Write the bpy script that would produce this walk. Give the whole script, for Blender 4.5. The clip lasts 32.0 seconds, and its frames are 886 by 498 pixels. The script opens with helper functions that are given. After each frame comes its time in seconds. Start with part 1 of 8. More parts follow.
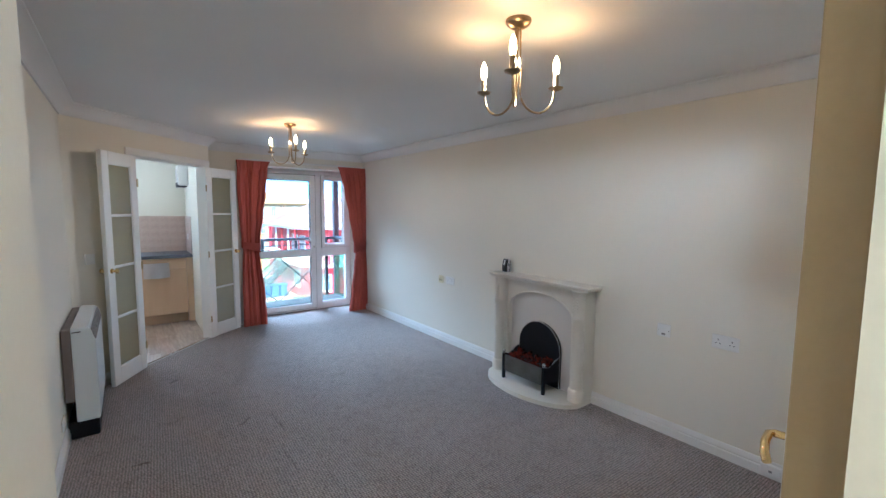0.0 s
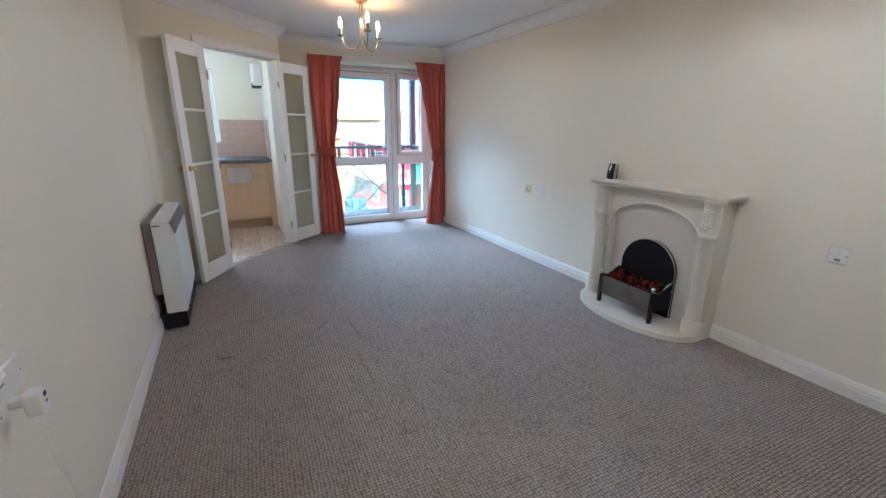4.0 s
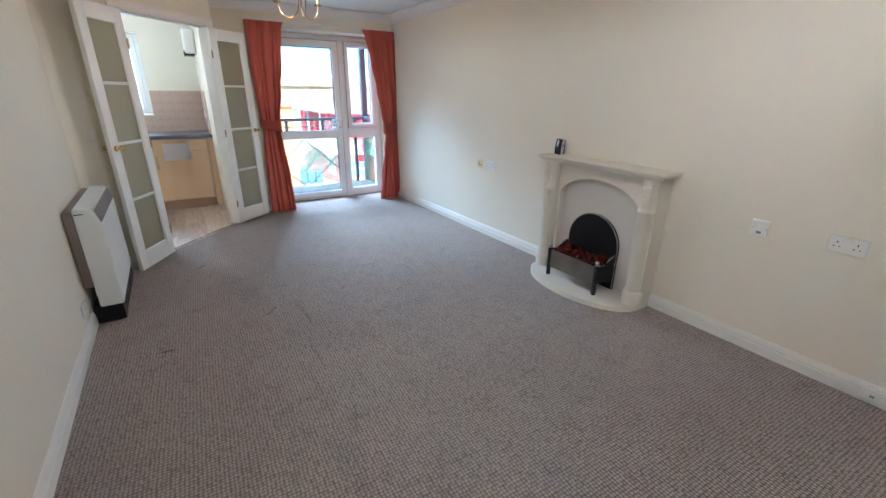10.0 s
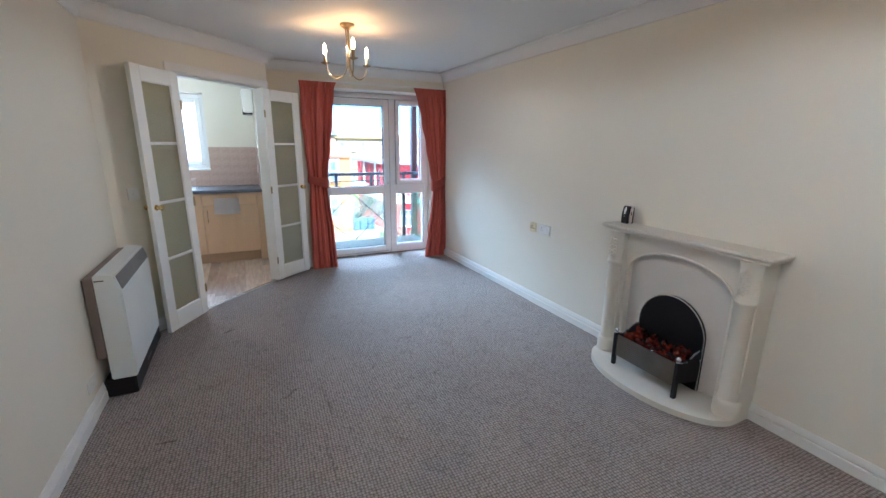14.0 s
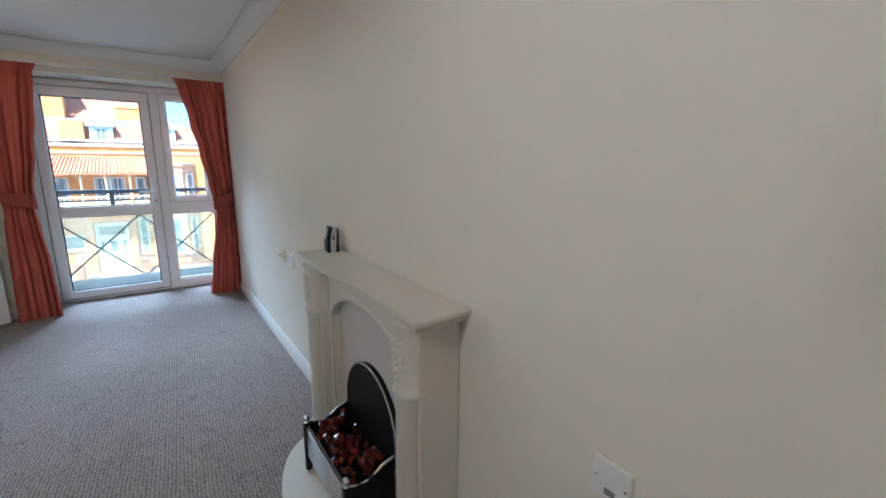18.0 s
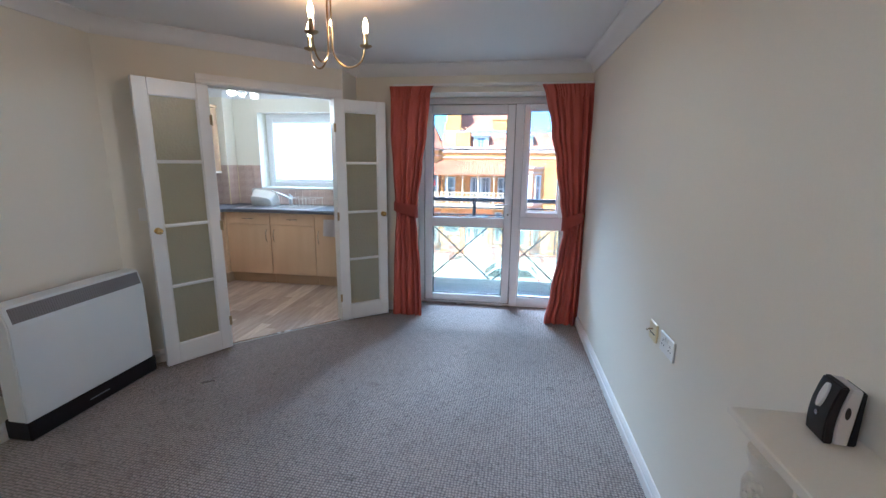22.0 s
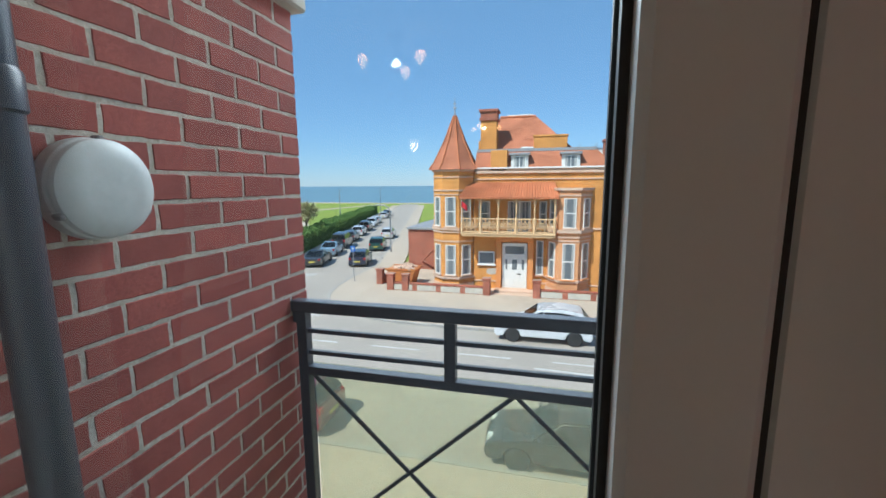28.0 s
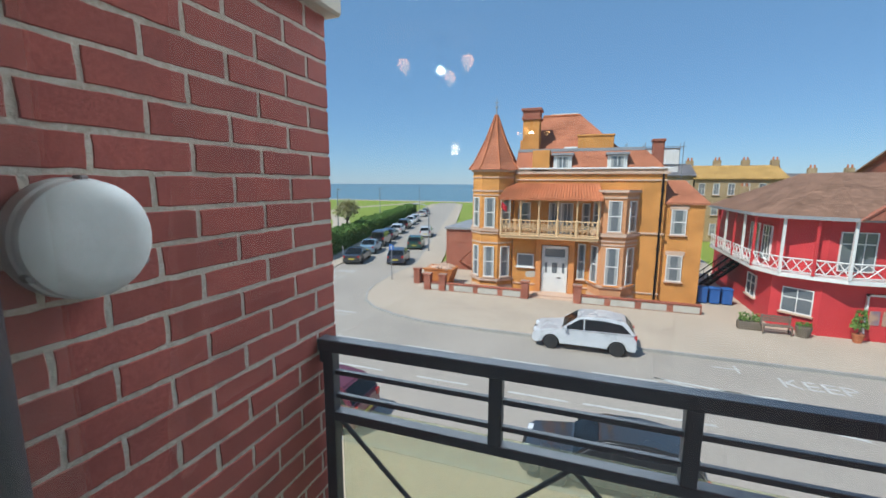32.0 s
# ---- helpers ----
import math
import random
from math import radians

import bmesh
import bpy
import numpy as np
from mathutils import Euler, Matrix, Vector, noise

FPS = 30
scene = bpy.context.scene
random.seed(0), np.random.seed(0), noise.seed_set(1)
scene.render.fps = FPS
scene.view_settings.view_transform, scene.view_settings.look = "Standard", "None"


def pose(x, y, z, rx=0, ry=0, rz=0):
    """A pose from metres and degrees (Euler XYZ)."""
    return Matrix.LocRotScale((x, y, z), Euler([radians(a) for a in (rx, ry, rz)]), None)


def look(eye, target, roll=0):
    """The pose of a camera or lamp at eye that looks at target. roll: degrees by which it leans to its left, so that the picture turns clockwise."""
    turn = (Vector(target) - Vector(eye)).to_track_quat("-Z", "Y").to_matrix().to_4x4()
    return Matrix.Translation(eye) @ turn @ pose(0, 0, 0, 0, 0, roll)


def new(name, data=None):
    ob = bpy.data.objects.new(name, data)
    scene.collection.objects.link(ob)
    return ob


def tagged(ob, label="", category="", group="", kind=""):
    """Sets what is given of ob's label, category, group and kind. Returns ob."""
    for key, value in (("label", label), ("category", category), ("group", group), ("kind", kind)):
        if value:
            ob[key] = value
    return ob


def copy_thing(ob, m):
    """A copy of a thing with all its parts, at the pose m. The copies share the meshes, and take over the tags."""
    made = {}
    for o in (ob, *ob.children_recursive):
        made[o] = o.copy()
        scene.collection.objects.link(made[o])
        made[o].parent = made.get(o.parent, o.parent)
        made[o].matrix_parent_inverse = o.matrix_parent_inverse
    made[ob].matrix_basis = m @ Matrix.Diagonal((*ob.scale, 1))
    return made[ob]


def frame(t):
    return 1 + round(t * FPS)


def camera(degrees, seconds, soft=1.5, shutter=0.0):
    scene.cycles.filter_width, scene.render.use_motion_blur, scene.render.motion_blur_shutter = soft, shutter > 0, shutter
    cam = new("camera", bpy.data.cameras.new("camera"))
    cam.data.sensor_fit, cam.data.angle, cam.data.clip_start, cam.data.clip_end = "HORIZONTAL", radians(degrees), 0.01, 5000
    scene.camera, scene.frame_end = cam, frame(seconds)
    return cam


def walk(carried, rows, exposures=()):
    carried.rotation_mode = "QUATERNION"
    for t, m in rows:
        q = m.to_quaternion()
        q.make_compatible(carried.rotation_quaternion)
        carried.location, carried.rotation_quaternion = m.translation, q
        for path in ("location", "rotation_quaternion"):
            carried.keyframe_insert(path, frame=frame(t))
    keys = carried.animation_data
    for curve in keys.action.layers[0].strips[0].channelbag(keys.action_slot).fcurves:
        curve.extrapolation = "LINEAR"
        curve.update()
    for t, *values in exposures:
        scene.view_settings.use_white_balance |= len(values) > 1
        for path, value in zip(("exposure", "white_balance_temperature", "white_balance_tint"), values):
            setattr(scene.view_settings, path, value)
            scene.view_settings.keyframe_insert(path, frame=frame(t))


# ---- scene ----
EXPOSURES = [(0.0, 3.05, 4350, 2), (3.0, 3.15, 4400, 2), (6.0, 3.3, 4650, 2), (9.0, 3.35, 4650, 2), (14.0, 3.15, 4500, 2), (18.0, 2.82, 4600, 2), (20.0, 2.78, 4550, 3), (22.0, 2.82, 4500, 4), (24.5, 2.35, 5000, 6), (26.5, 1.85, 6000, 0), (27.0, 1.4, 5950, 0), (27.8, 1.0, 5850, 4), (30.5, 0.92, 5900, 6), (32.0, 0.72, 6000, 8)]
cam = camera(93.3, 32.0)
# seconds, x, y, z, yaw to the left of +y, pitch, roll
PATH = [
    (0, 0.235, 0.036, 1.529, -37.17, -5.33, 0.50),
    (0.5, 0.242, 0.062, 1.515, -38.46, -4.98, 0.54),
    (1, 0.245, 0.147, 1.467, -39.25, -4.84, 0.58),
    (1.5, 0.280, 0.293, 1.467, -39.00, -5.67, 0.55),
    (2, 0.279, 0.399, 1.442, -37.34, -6.92, 0.57),
    (2.5, 0.334, 0.451, 1.416, -33.97, -8.92, 0.53),
    (3, 0.346, 0.508, 1.414, -30.93, -11.61, 0.63),
    (3.5, 0.392, 0.487, 1.379, -27.36, -14.15, 0.39),
    (5.5, 0.407, 0.303, 1.301, -28.23, -21.01, 0.06),
    (6, 0.413, 0.291, 1.302, -30.77, -21.56, 0.12),
    (6.5, 0.421, 0.282, 1.316, -33.21, -21.87, 0.18),
    (7, 0.423, 0.271, 1.309, -35.32, -21.72, 0.28),
    (7.5, 0.413, 0.277, 1.330, -36.88, -21.84, 0.30),
    (8, 0.416, 0.295, 1.347, -37.74, -21.86, 0.34),
    (8.5, 0.430, 0.325, 1.360, -37.86, -21.78, 0.34),
    (9, 0.452, 0.359, 1.379, -37.22, -21.52, 0.37),
    (9.5, 0.471, 0.401, 1.393, -35.38, -21.05, 0.39),
    (10, 0.483, 0.429, 1.404, -32.45, -20.42, 0.43),
    (10.5, 0.484, 0.445, 1.407, -28.66, -19.56, 0.43),
    (11, 0.493, 0.458, 1.424, -24.76, -18.88, 0.49),
    (11.5, 0.496, 0.454, 1.424, -21.43, -17.85, 0.45),
    (12, 0.492, 0.469, 1.443, -19.24, -17.16, 0.46),
    (12.5, 0.497, 0.520, 1.463, -18.31, -16.63, 0.46),
    (13, 0.541, 0.635, 1.463, -18.60, -15.79, 0.49),
    (13.5, 0.603, 0.744, 1.485, -20.72, -15.04, 0.48),
    (14, 0.709, 0.779, 1.471, -25.60, -14.05, 0.55),
    (14.5, 0.931, 0.755, 1.476, -32.26, -13.46, 0.49),
    (15, 1.147, 0.736, 1.456, -40.15, -12.86, 0.59),
    (15.5, 1.378, 0.754, 1.435, -47.05, -12.55, 0.64),
    (17.5, 2.314, 0.861, 1.330, -44.68, -12.12, -0.05),
    (18, 2.428, 0.942, 1.360, -34.92, -11.54, 0.45),
    (18.5, 2.554, 0.955, 1.392, -23.42, -11.48, 0.41),
    (19, 2.647, 0.953, 1.420, -12.96, -11.47, 0.50),
    (19.5, 2.670, 0.981, 1.443, -4.79, -11.47, 0.58),
    (20, 2.655, 1.035, 1.455, 0.78, -11.57, 0.61),
    (20.5, 2.601, 1.205, 1.438, 4.20, -11.45, 0.52),
    (21, 2.523, 1.407, 1.481, 6.11, -11.58, 0.60),
    (21.5, 2.487, 1.664, 1.454, 7.45, -11.67, 0.64),
    (22, 2.452, 1.976, 1.474, 8.51, -11.73, 0.60),
    (22.5, 2.362, 2.290, 1.455, 9.37, -11.67, 0.61),
    (23, 2.342, 2.602, 1.445, 10.09, -11.51, 0.50),
    (23.5, 2.356, 2.972, 1.417, 9.66, -11.30, 0.48),
    (24, 2.398, 3.336, 1.431, 9.91, -11.33, 0.43),
    (24.5, 2.434, 3.740, 1.466, 11.12, -10.85, 0.36),
    (26.5, 2.447, 5.176, 1.473, 12.52, -9.07, -0.80),
    (27, 2.441, 5.501, 1.486, 12.76, -8.82, -0.48),
    (27.5, 2.400, 5.797, 1.497, 13.30, -8.80, -0.48),
    (28, 2.392, 5.964, 1.489, 14.25, -8.75, -0.37),
    (28.5, 2.411, 6.044, 1.483, 15.75, -8.72, -0.20),
    (29, 2.401, 6.063, 1.470, 17.82, -8.56, -0.34),
    (29.5, 2.386, 6.072, 1.451, 20.00, -8.50, -0.32),
    (30, 2.386, 6.062, 1.447, 21.86, -8.46, -0.45),
    (30.5, 2.350, 6.083, 1.434, 22.56, -8.52, -0.30),
    (31, 2.412, 6.105, 1.505, 22.03, -8.62, -0.05),
    (31.3, 2.368, 6.112, 1.530, 21.30, -8.68, 0.02),
    (31.5, 2.325, 6.122, 1.550, 20.59, -8.72, 0.08),
    (31.7, 2.305, 6.150, 1.570, 20.05, -8.80, 0.20),
    (32, 2.300, 6.190, 1.590, 19.45, -8.95, 0.30),
]
walk(cam, [(t, pose(x, y, z, 90 + pitch, 0, yaw) @ pose(0, 0, 0, 0, 0, roll)) for t, x, y, z, yaw, pitch, roll in PATH],
     exposures=EXPOSURES)


# world, exposure and lights
SPOT_W = 2.8
BULB_W = 0.35
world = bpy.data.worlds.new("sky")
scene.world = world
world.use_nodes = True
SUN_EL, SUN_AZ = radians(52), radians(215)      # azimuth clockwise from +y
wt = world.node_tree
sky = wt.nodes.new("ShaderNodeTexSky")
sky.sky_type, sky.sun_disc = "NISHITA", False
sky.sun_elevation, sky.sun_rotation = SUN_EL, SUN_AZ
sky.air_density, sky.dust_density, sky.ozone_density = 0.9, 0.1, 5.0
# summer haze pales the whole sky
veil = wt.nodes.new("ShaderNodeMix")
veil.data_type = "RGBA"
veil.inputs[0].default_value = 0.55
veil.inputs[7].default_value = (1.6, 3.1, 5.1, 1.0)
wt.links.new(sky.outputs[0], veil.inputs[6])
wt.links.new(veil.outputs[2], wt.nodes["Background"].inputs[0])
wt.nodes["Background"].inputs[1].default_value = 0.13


def lamp(name, kind, m, power, color, **kw):
    d = bpy.data.lights.new(name, kind)
    d.energy, d.color = power, color
    for k, v in kw.items():
        if k == "size":
            if kind == "AREA":
                d.shape, d.size, d.size_y = "RECTANGLE", v[0], v[1]
            else:
                d.shadow_soft_size = v
        elif k == "angle":
            d.angle = v
        elif k == "cone":
            d.spot_size, d.spot_blend = radians(v[0]), v[1]
    o = new(name, d)
    o.matrix_world = m
    return o


SUN_WAY = Vector((math.sin(SUN_AZ) * math.cos(SUN_EL), math.cos(SUN_AZ) * math.cos(SUN_EL), math.sin(SUN_EL)))
lamp("sun", "SUN", look(SUN_WAY * 60, (0, 0, 0)), 5.0, (1.0, 0.95, 0.87), angle=radians(0.53))
# sky light above the balcony, entering by the glazed door; and by the kitchen window
lamp("skylight_balcony", "AREA", look((1.2, 9.9, 4.1), (2.0, 2.0, 0.4)), 400, (0.94, 0.97, 1.0), size=(4.2, 1.9))
lamp("skylight_kitchen", "AREA", look((-0.2, 8.3, 2.9), (-0.2, 6.4, 0.8)), 14, (0.80, 0.90, 1.0), size=(2.0, 1.0))


# ---- materials ----
def nodes_of(name):
    m = bpy.data.materials.new(name)
    m.use_nodes = True
    nt = m.node_tree
    return m, nt, nt.nodes["Principled BSDF"]


def add(nt, kind, **kw):
    n = nt.nodes.new("ShaderNode" + kind)
    for k, v in kw.items():
        if k in n.inputs:
            n.inputs[k].default_value = v
    return n


def rgba(c):
    return (c[0], c[1], c[2], 1.0)


def ramp(nt, src, lo, hi, c1, c2):
    r = nt.nodes.new("ShaderNodeValToRGB")
    r.color_ramp.elements[0].position, r.color_ramp.elements[1].position = lo, hi
    r.color_ramp.elements[0].color, r.color_ramp.elements[1].color = rgba(c1), rgba(c2)
    nt.links.new(src, r.inputs[0])
    return r.outputs[0]


def mix(nt, a, b, fac, kind="MIX"):
    n = nt.nodes.new("ShaderNodeMix")
    n.data_type, n.blend_type = "RGBA", kind
    for s, v in ((n.inputs[6], a), (n.inputs[7], b), (n.inputs[0], fac)):
        if isinstance(v, (int, float)):
            s.default_value = v
        elif isinstance(v, tuple):
            s.default_value = rgba(v)
        else:
            nt.links.new(v, s)
    return n.outputs[2]


def surf(name, c1, c2=None, rough=0.6, big=1.2, fine=90.0, grain=0.12, bump=0.1, metal=0.0, vary=0.0, spec=0.5, coat=0.0, stretch=None, dist=0.002):
    """A material with broad variation, fine grain and a fine relief; vary: how far single pieces differ."""
    m, nt, p = nodes_of(name)
    c2 = c2 or tuple(v * 0.86 for v in c1)
    co = nt.nodes.new("ShaderNodeTexCoord").outputs["Object"]
    if stretch:
        mp = nt.nodes.new("ShaderNodeMapping")
        mp.inputs["Scale"].default_value = stretch
        nt.links.new(co, mp.inputs[0])
        co = mp.outputs[0]
    n1, n2 = add(nt, "TexNoise", Scale=big, Detail=4.0), add(nt, "TexNoise", Scale=fine, Detail=3.0)
    for n in (n1, n2):
        nt.links.new(co, n.inputs["Vector"])
    col = ramp(nt, n1.outputs[0], 0.3, 0.7, c1, c2)
    col = mix(nt, col, ramp(nt, n2.outputs[0], 0.25, 0.75, (0.0,) * 3, (1.0,) * 3), grain, "SOFT_LIGHT")
    if vary:
        oi = nt.nodes.new("ShaderNodeObjectInfo")
        hs = nt.nodes.new("ShaderNodeHueSaturation")
        mr = add(nt, "MapRange")
        mr.inputs[3].default_value, mr.inputs[4].default_value = 1 - vary, 1 + vary
        nt.links.new(oi.outputs["Random"], mr.inputs[0])
        nt.links.new(mr.outputs[0], hs.inputs["Value"])
        nt.links.new(col, hs.inputs["Color"])
        col = hs.outputs[0]
    nt.links.new(col, p.inputs["Base Color"])
    p.inputs["Roughness"].default_value = rough
    p.inputs["Metallic"].default_value = metal
    p.inputs["Specular IOR Level"].default_value = spec
    p.inputs["Coat Weight"].default_value = coat
    if bump:
        b = add(nt, "Bump", Strength=bump, Distance=dist)
        nt.links.new(n2.outputs[0], b.inputs["Height"])
        nt.links.new(b.outputs[0], p.inputs["Normal"])
    if rough > 0.05:
        nt.links.new(ramp(nt, n1.outputs[0], 0.2, 0.8, (rough * 0.9,) * 3, (min(1, rough * 1.12),) * 3), p.inputs["Roughness"])
    return m


def glow(name, color, strength):
    m, nt, p = nodes_of(name)
    p.inputs["Base Color"].default_value = rgba(color)
    p.inputs["Emission Color"].default_value = rgba(color)
    p.inputs["Emission Strength"].default_value = strength
    return m


def glass(name, tint=(1, 1, 1), rough=0.0, gloss=1.0, dust=0.0):
    """A thin pane: clear, with a faint film of dust and the gloss that its angle gives."""
    m, nt, p = nodes_of(name)
    nt.nodes.remove(p)
    tr, gl = add(nt, "BsdfTransparent", Color=rgba(tint)), add(nt, "BsdfGlossy", Roughness=rough)
    fr, mx = add(nt, "LayerWeight", Blend=0.5), nt.nodes.new("ShaderNodeMixShader")
    pw, mu = nt.nodes.new("ShaderNodeMath"), nt.nodes.new("ShaderNodeMath")
    pw.operation, mu.operation = "POWER", "MULTIPLY_ADD"
    pw.inputs[1].default_value = 5.0
    mu.inputs[1].default_value, mu.inputs[2].default_value = 0.85 * gloss, 0.024 * gloss
    nt.links.new(fr.outputs["Facing"], pw.inputs[0])
    nt.links.new(pw.outputs[0], mu.inputs[0])
    nt.links.new(mu.outputs[0], mx.inputs[0])
    film, dm = add(nt, "BsdfTranslucent", Color=(0.8, 0.8, 0.78, 1)), nt.nodes.new("ShaderNodeMixShader")
    dm.inputs[0].default_value = dust
    nt.links.new(tr.outputs[0], dm.inputs[1])
    nt.links.new(film.outputs[0], dm.inputs[2])
    nt.links.new(dm.outputs[0], mx.inputs[1])
    nt.links.new(gl.outputs[0], mx.inputs[2])
    nt.links.new(mx.outputs[0], nt.nodes["Material Output"].inputs[0])
    return m


def carpet_mat():
    m, nt, p = nodes_of("looped_carpet")
    co = nt.nodes.new("ShaderNodeTexCoord").outputs["Object"]
    mp = nt.nodes.new("ShaderNodeMapping")
    mp.inputs["Rotation"].default_value = (0, 0, radians(3))
    nt.links.new(co, mp.inputs[0])
    wob = add(nt, "TexNoise", Scale=9.0, Detail=2.0)
    nt.links.new(co, wob.inputs["Vector"])
    sh = mix(nt, mp.outputs[0], wob.outputs["Color"], 0.008, "ADD")
    vo = add(nt, "TexVoronoi", Scale=66.0, Randomness=0.30)
    nt.links.new(sh, vo.inputs["Vector"])
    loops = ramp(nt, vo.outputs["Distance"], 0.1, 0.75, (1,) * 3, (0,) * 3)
    tone = ramp(nt, vo.outputs["Color"], 0.1, 0.9, (0.405, 0.335, 0.302), (0.488, 0.412, 0.372))
    n1 = add(nt, "TexNoise", Scale=1.3, Detail=5.0)
    nt.links.new(co, n1.inputs["Vector"])
    worn = ramp(nt, n1.outputs[0], 0.35, 0.72, (0.965,) * 3, (1.035,) * 3)
    # shade between the loops is put into the colour: gaps far darker than yarn
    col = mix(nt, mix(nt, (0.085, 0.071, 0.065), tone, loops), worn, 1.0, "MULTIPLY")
    nt.links.new(col, p.inputs["Base Color"])
    p.inputs["Roughness"].default_value = 0.95
    p.inputs["Specular IOR Level"].default_value = 0.13
    p.inputs["Sheen Weight"].default_value = 0.25
    p.inputs["Sheen Roughness"].default_value = 0.5
    b = add(nt, "Bump", Strength=0.9, Distance=0.007)
    nt.links.new(loops, b.inputs["Height"])
    nt.links.new(b.outputs[0], p.inputs["Normal"])
    return m


def plank_mat():
    m, nt, p = nodes_of("vinyl_planks")
    co = nt.nodes.new("ShaderNodeTexCoord").outputs["Object"]
    mp = nt.nodes.new("ShaderNodeMapping")
    mp.inputs["Scale"].default_value = (14, 1.6, 1)
    nt.links.new(co, mp.inputs[0])
    n = add(nt, "TexNoise", Scale=2.4, Detail=6.0, Distortion=0.6)
    nt.links.new(mp.outputs[0], n.inputs["Vector"])
    oi = nt.nodes.new("ShaderNodeObjectInfo")
    tone = ramp(nt, oi.outputs["Random"], 0.0, 1.0, (0.33, 0.24, 0.18), (0.60, 0.49, 0.40))
    col = mix(nt, tone, ramp(nt, n.outputs[0], 0.3, 0.7, (0.66, 0.60, 0.55), (1.1, 1.08, 1.05)), 0.8, "MULTIPLY")
    nt.links.new(col, p.inputs["Base Color"])
    p.inputs["Roughness"].default_value = 0.42
    return m


def tile_mat():
    m, nt, p = nodes_of("mottled_tile")
    co = nt.nodes.new("ShaderNodeTexCoord").outputs["Object"]
    n1, n2 = add(nt, "TexNoise", Scale=26.0, Detail=5.0), add(nt, "TexNoise", Scale=9.0, Detail=3.0)
    for n in (n1, n2):
        nt.links.new(co, n.inputs["Vector"])
    col = ramp(nt, n1.outputs[0], 0.35, 0.65, (0.50, 0.36, 0.29), (0.64, 0.50, 0.42))
    col = mix(nt, col, ramp(nt, n2.outputs[0], 0.4, 0.7, (0.42, 0.31, 0.27), (0.62, 0.49, 0.42)), 0.45)
    nt.links.new(col, p.inputs["Base Color"])
    p.inputs["Roughness"].default_value = 0.3
    return m


M_WALL = surf("cream_wall_paint", (0.81, 0.772, 0.668), (0.78, 0.742, 0.638), 0.85, 0.7, 160, 0.05, 0.08)
M_CEIL = surf("white_ceiling_paint", (0.78, 0.78, 0.77), (0.75, 0.75, 0.74), 0.9, 0.8, 140, 0.05, 0.08)
M_GLOSS = surf("white_gloss_paint", (0.84, 0.83, 0.80), (0.80, 0.79, 0.76), 0.32, 2.0, 120, 0.04, 0.05)
M_UPVC = surf("white_plastic_frame", (0.80, 0.80, 0.80), (0.76, 0.76, 0.76), 0.35, 2.0, 150, 0.03, 0.03)
M_WHITE = surf("white_plastic", (0.82, 0.81, 0.78), (0.80, 0.79, 0.76), 0.38, 4.0, 200, 0.03, 0.02)
M_CREAMP = surf("yellowed_plastic", (0.74, 0.66, 0.42), (0.70, 0.62, 0.38), 0.4, 4.0, 200, 0.03, 0.02)
M_GREYP = surf("grey_plastic", (0.26, 0.25, 0.25), (0.22, 0.21, 0.21), 0.45, 4.0, 200, 0.04, 0.02)
M_BLACKP = surf("black_plastic", (0.010, 0.010, 0.012), (0.007, 0.007, 0.009), 0.42, 4.0, 200, 0.04, 0.02, spec=0.35)
M_RUBBER = surf("black_gasket", (0.012, 0.012, 0.012), (0.02, 0.02, 0.02), 0.6, 6.0, 200, 0.04, 0.02)
M_CARPET = carpet_mat()
M_PLANK = plank_mat()
M_TILE = tile_mat()
M_GROUT = surf("pale_grout", (0.66, 0.63, 0.58), None, 0.85, 3, 120, 0.08, 0.1)
M_CURTAIN = surf("terracotta_cloth", (0.52, 0.130, 0.097), (0.45, 0.108, 0.080), 0.78, 3.0, 420, 0.22, 0.25, spec=0.3)
M_BRASS = surf("polished_brass", (0.78, 0.57, 0.24), (0.70, 0.50, 0.20), 0.22, 8, 160, 0.05, 0.02, metal=1.0)
M_ANTIQUE = surf("antique_brass", (0.42, 0.32, 0.18), (0.34, 0.25, 0.13), 0.3, 8, 160, 0.05, 0.02, metal=1.0)
M_CHROME = surf("brushed_steel", (0.62, 0.61, 0.59), (0.55, 0.54, 0.52), 0.26, 8, 200, 0.05, 0.02, metal=1.0)
M_PEWTER = surf("dull_pewter", (0.30, 0.28, 0.25), (0.22, 0.20, 0.18), 0.34, 8, 200, 0.05, 0.02, metal=1.0)
M_STEEL = surf("satin_sink_steel", (0.66, 0.67, 0.68), (0.60, 0.61, 0.62), 0.3, 8, 240, 0.05, 0.02, metal=1.0)
M_STONE = surf("ivory_cast_stone", (0.76, 0.72, 0.63), (0.73, 0.69, 0.60), 0.42, 2.0, 130, 0.05, 0.06)
M_PANEL = surf("grey_beige_fire_panel", (0.68, 0.65, 0.60), (0.65, 0.61, 0.56), 0.5, 2.5, 130, 0.05, 0.04)
M_IRON = surf("black_cast_iron", (0.006, 0.006, 0.008), (0.004, 0.004, 0.006), 0.55, 8, 160, 0.1, 0.15, spec=0.25)
M_COAL = surf("glassy_coal", (0.15, 0.020, 0.010), (0.018, 0.004, 0.004), 0.06, 14, 60, 0.3, 0.4, vary=0.6)
M_BEECH = surf("beech_laminate", (0.66, 0.47, 0.30), (0.61, 0.42, 0.26), 0.4, 1.5, 60, 0.10, 0.02, stretch=(6, 6, 0.7))
M_PLINTH = surf("beech_plinth", (0.47, 0.33, 0.21), (0.43, 0.30, 0.19), 0.5, 1.5, 60, 0.10, 0.02, stretch=(1, 1, 6))
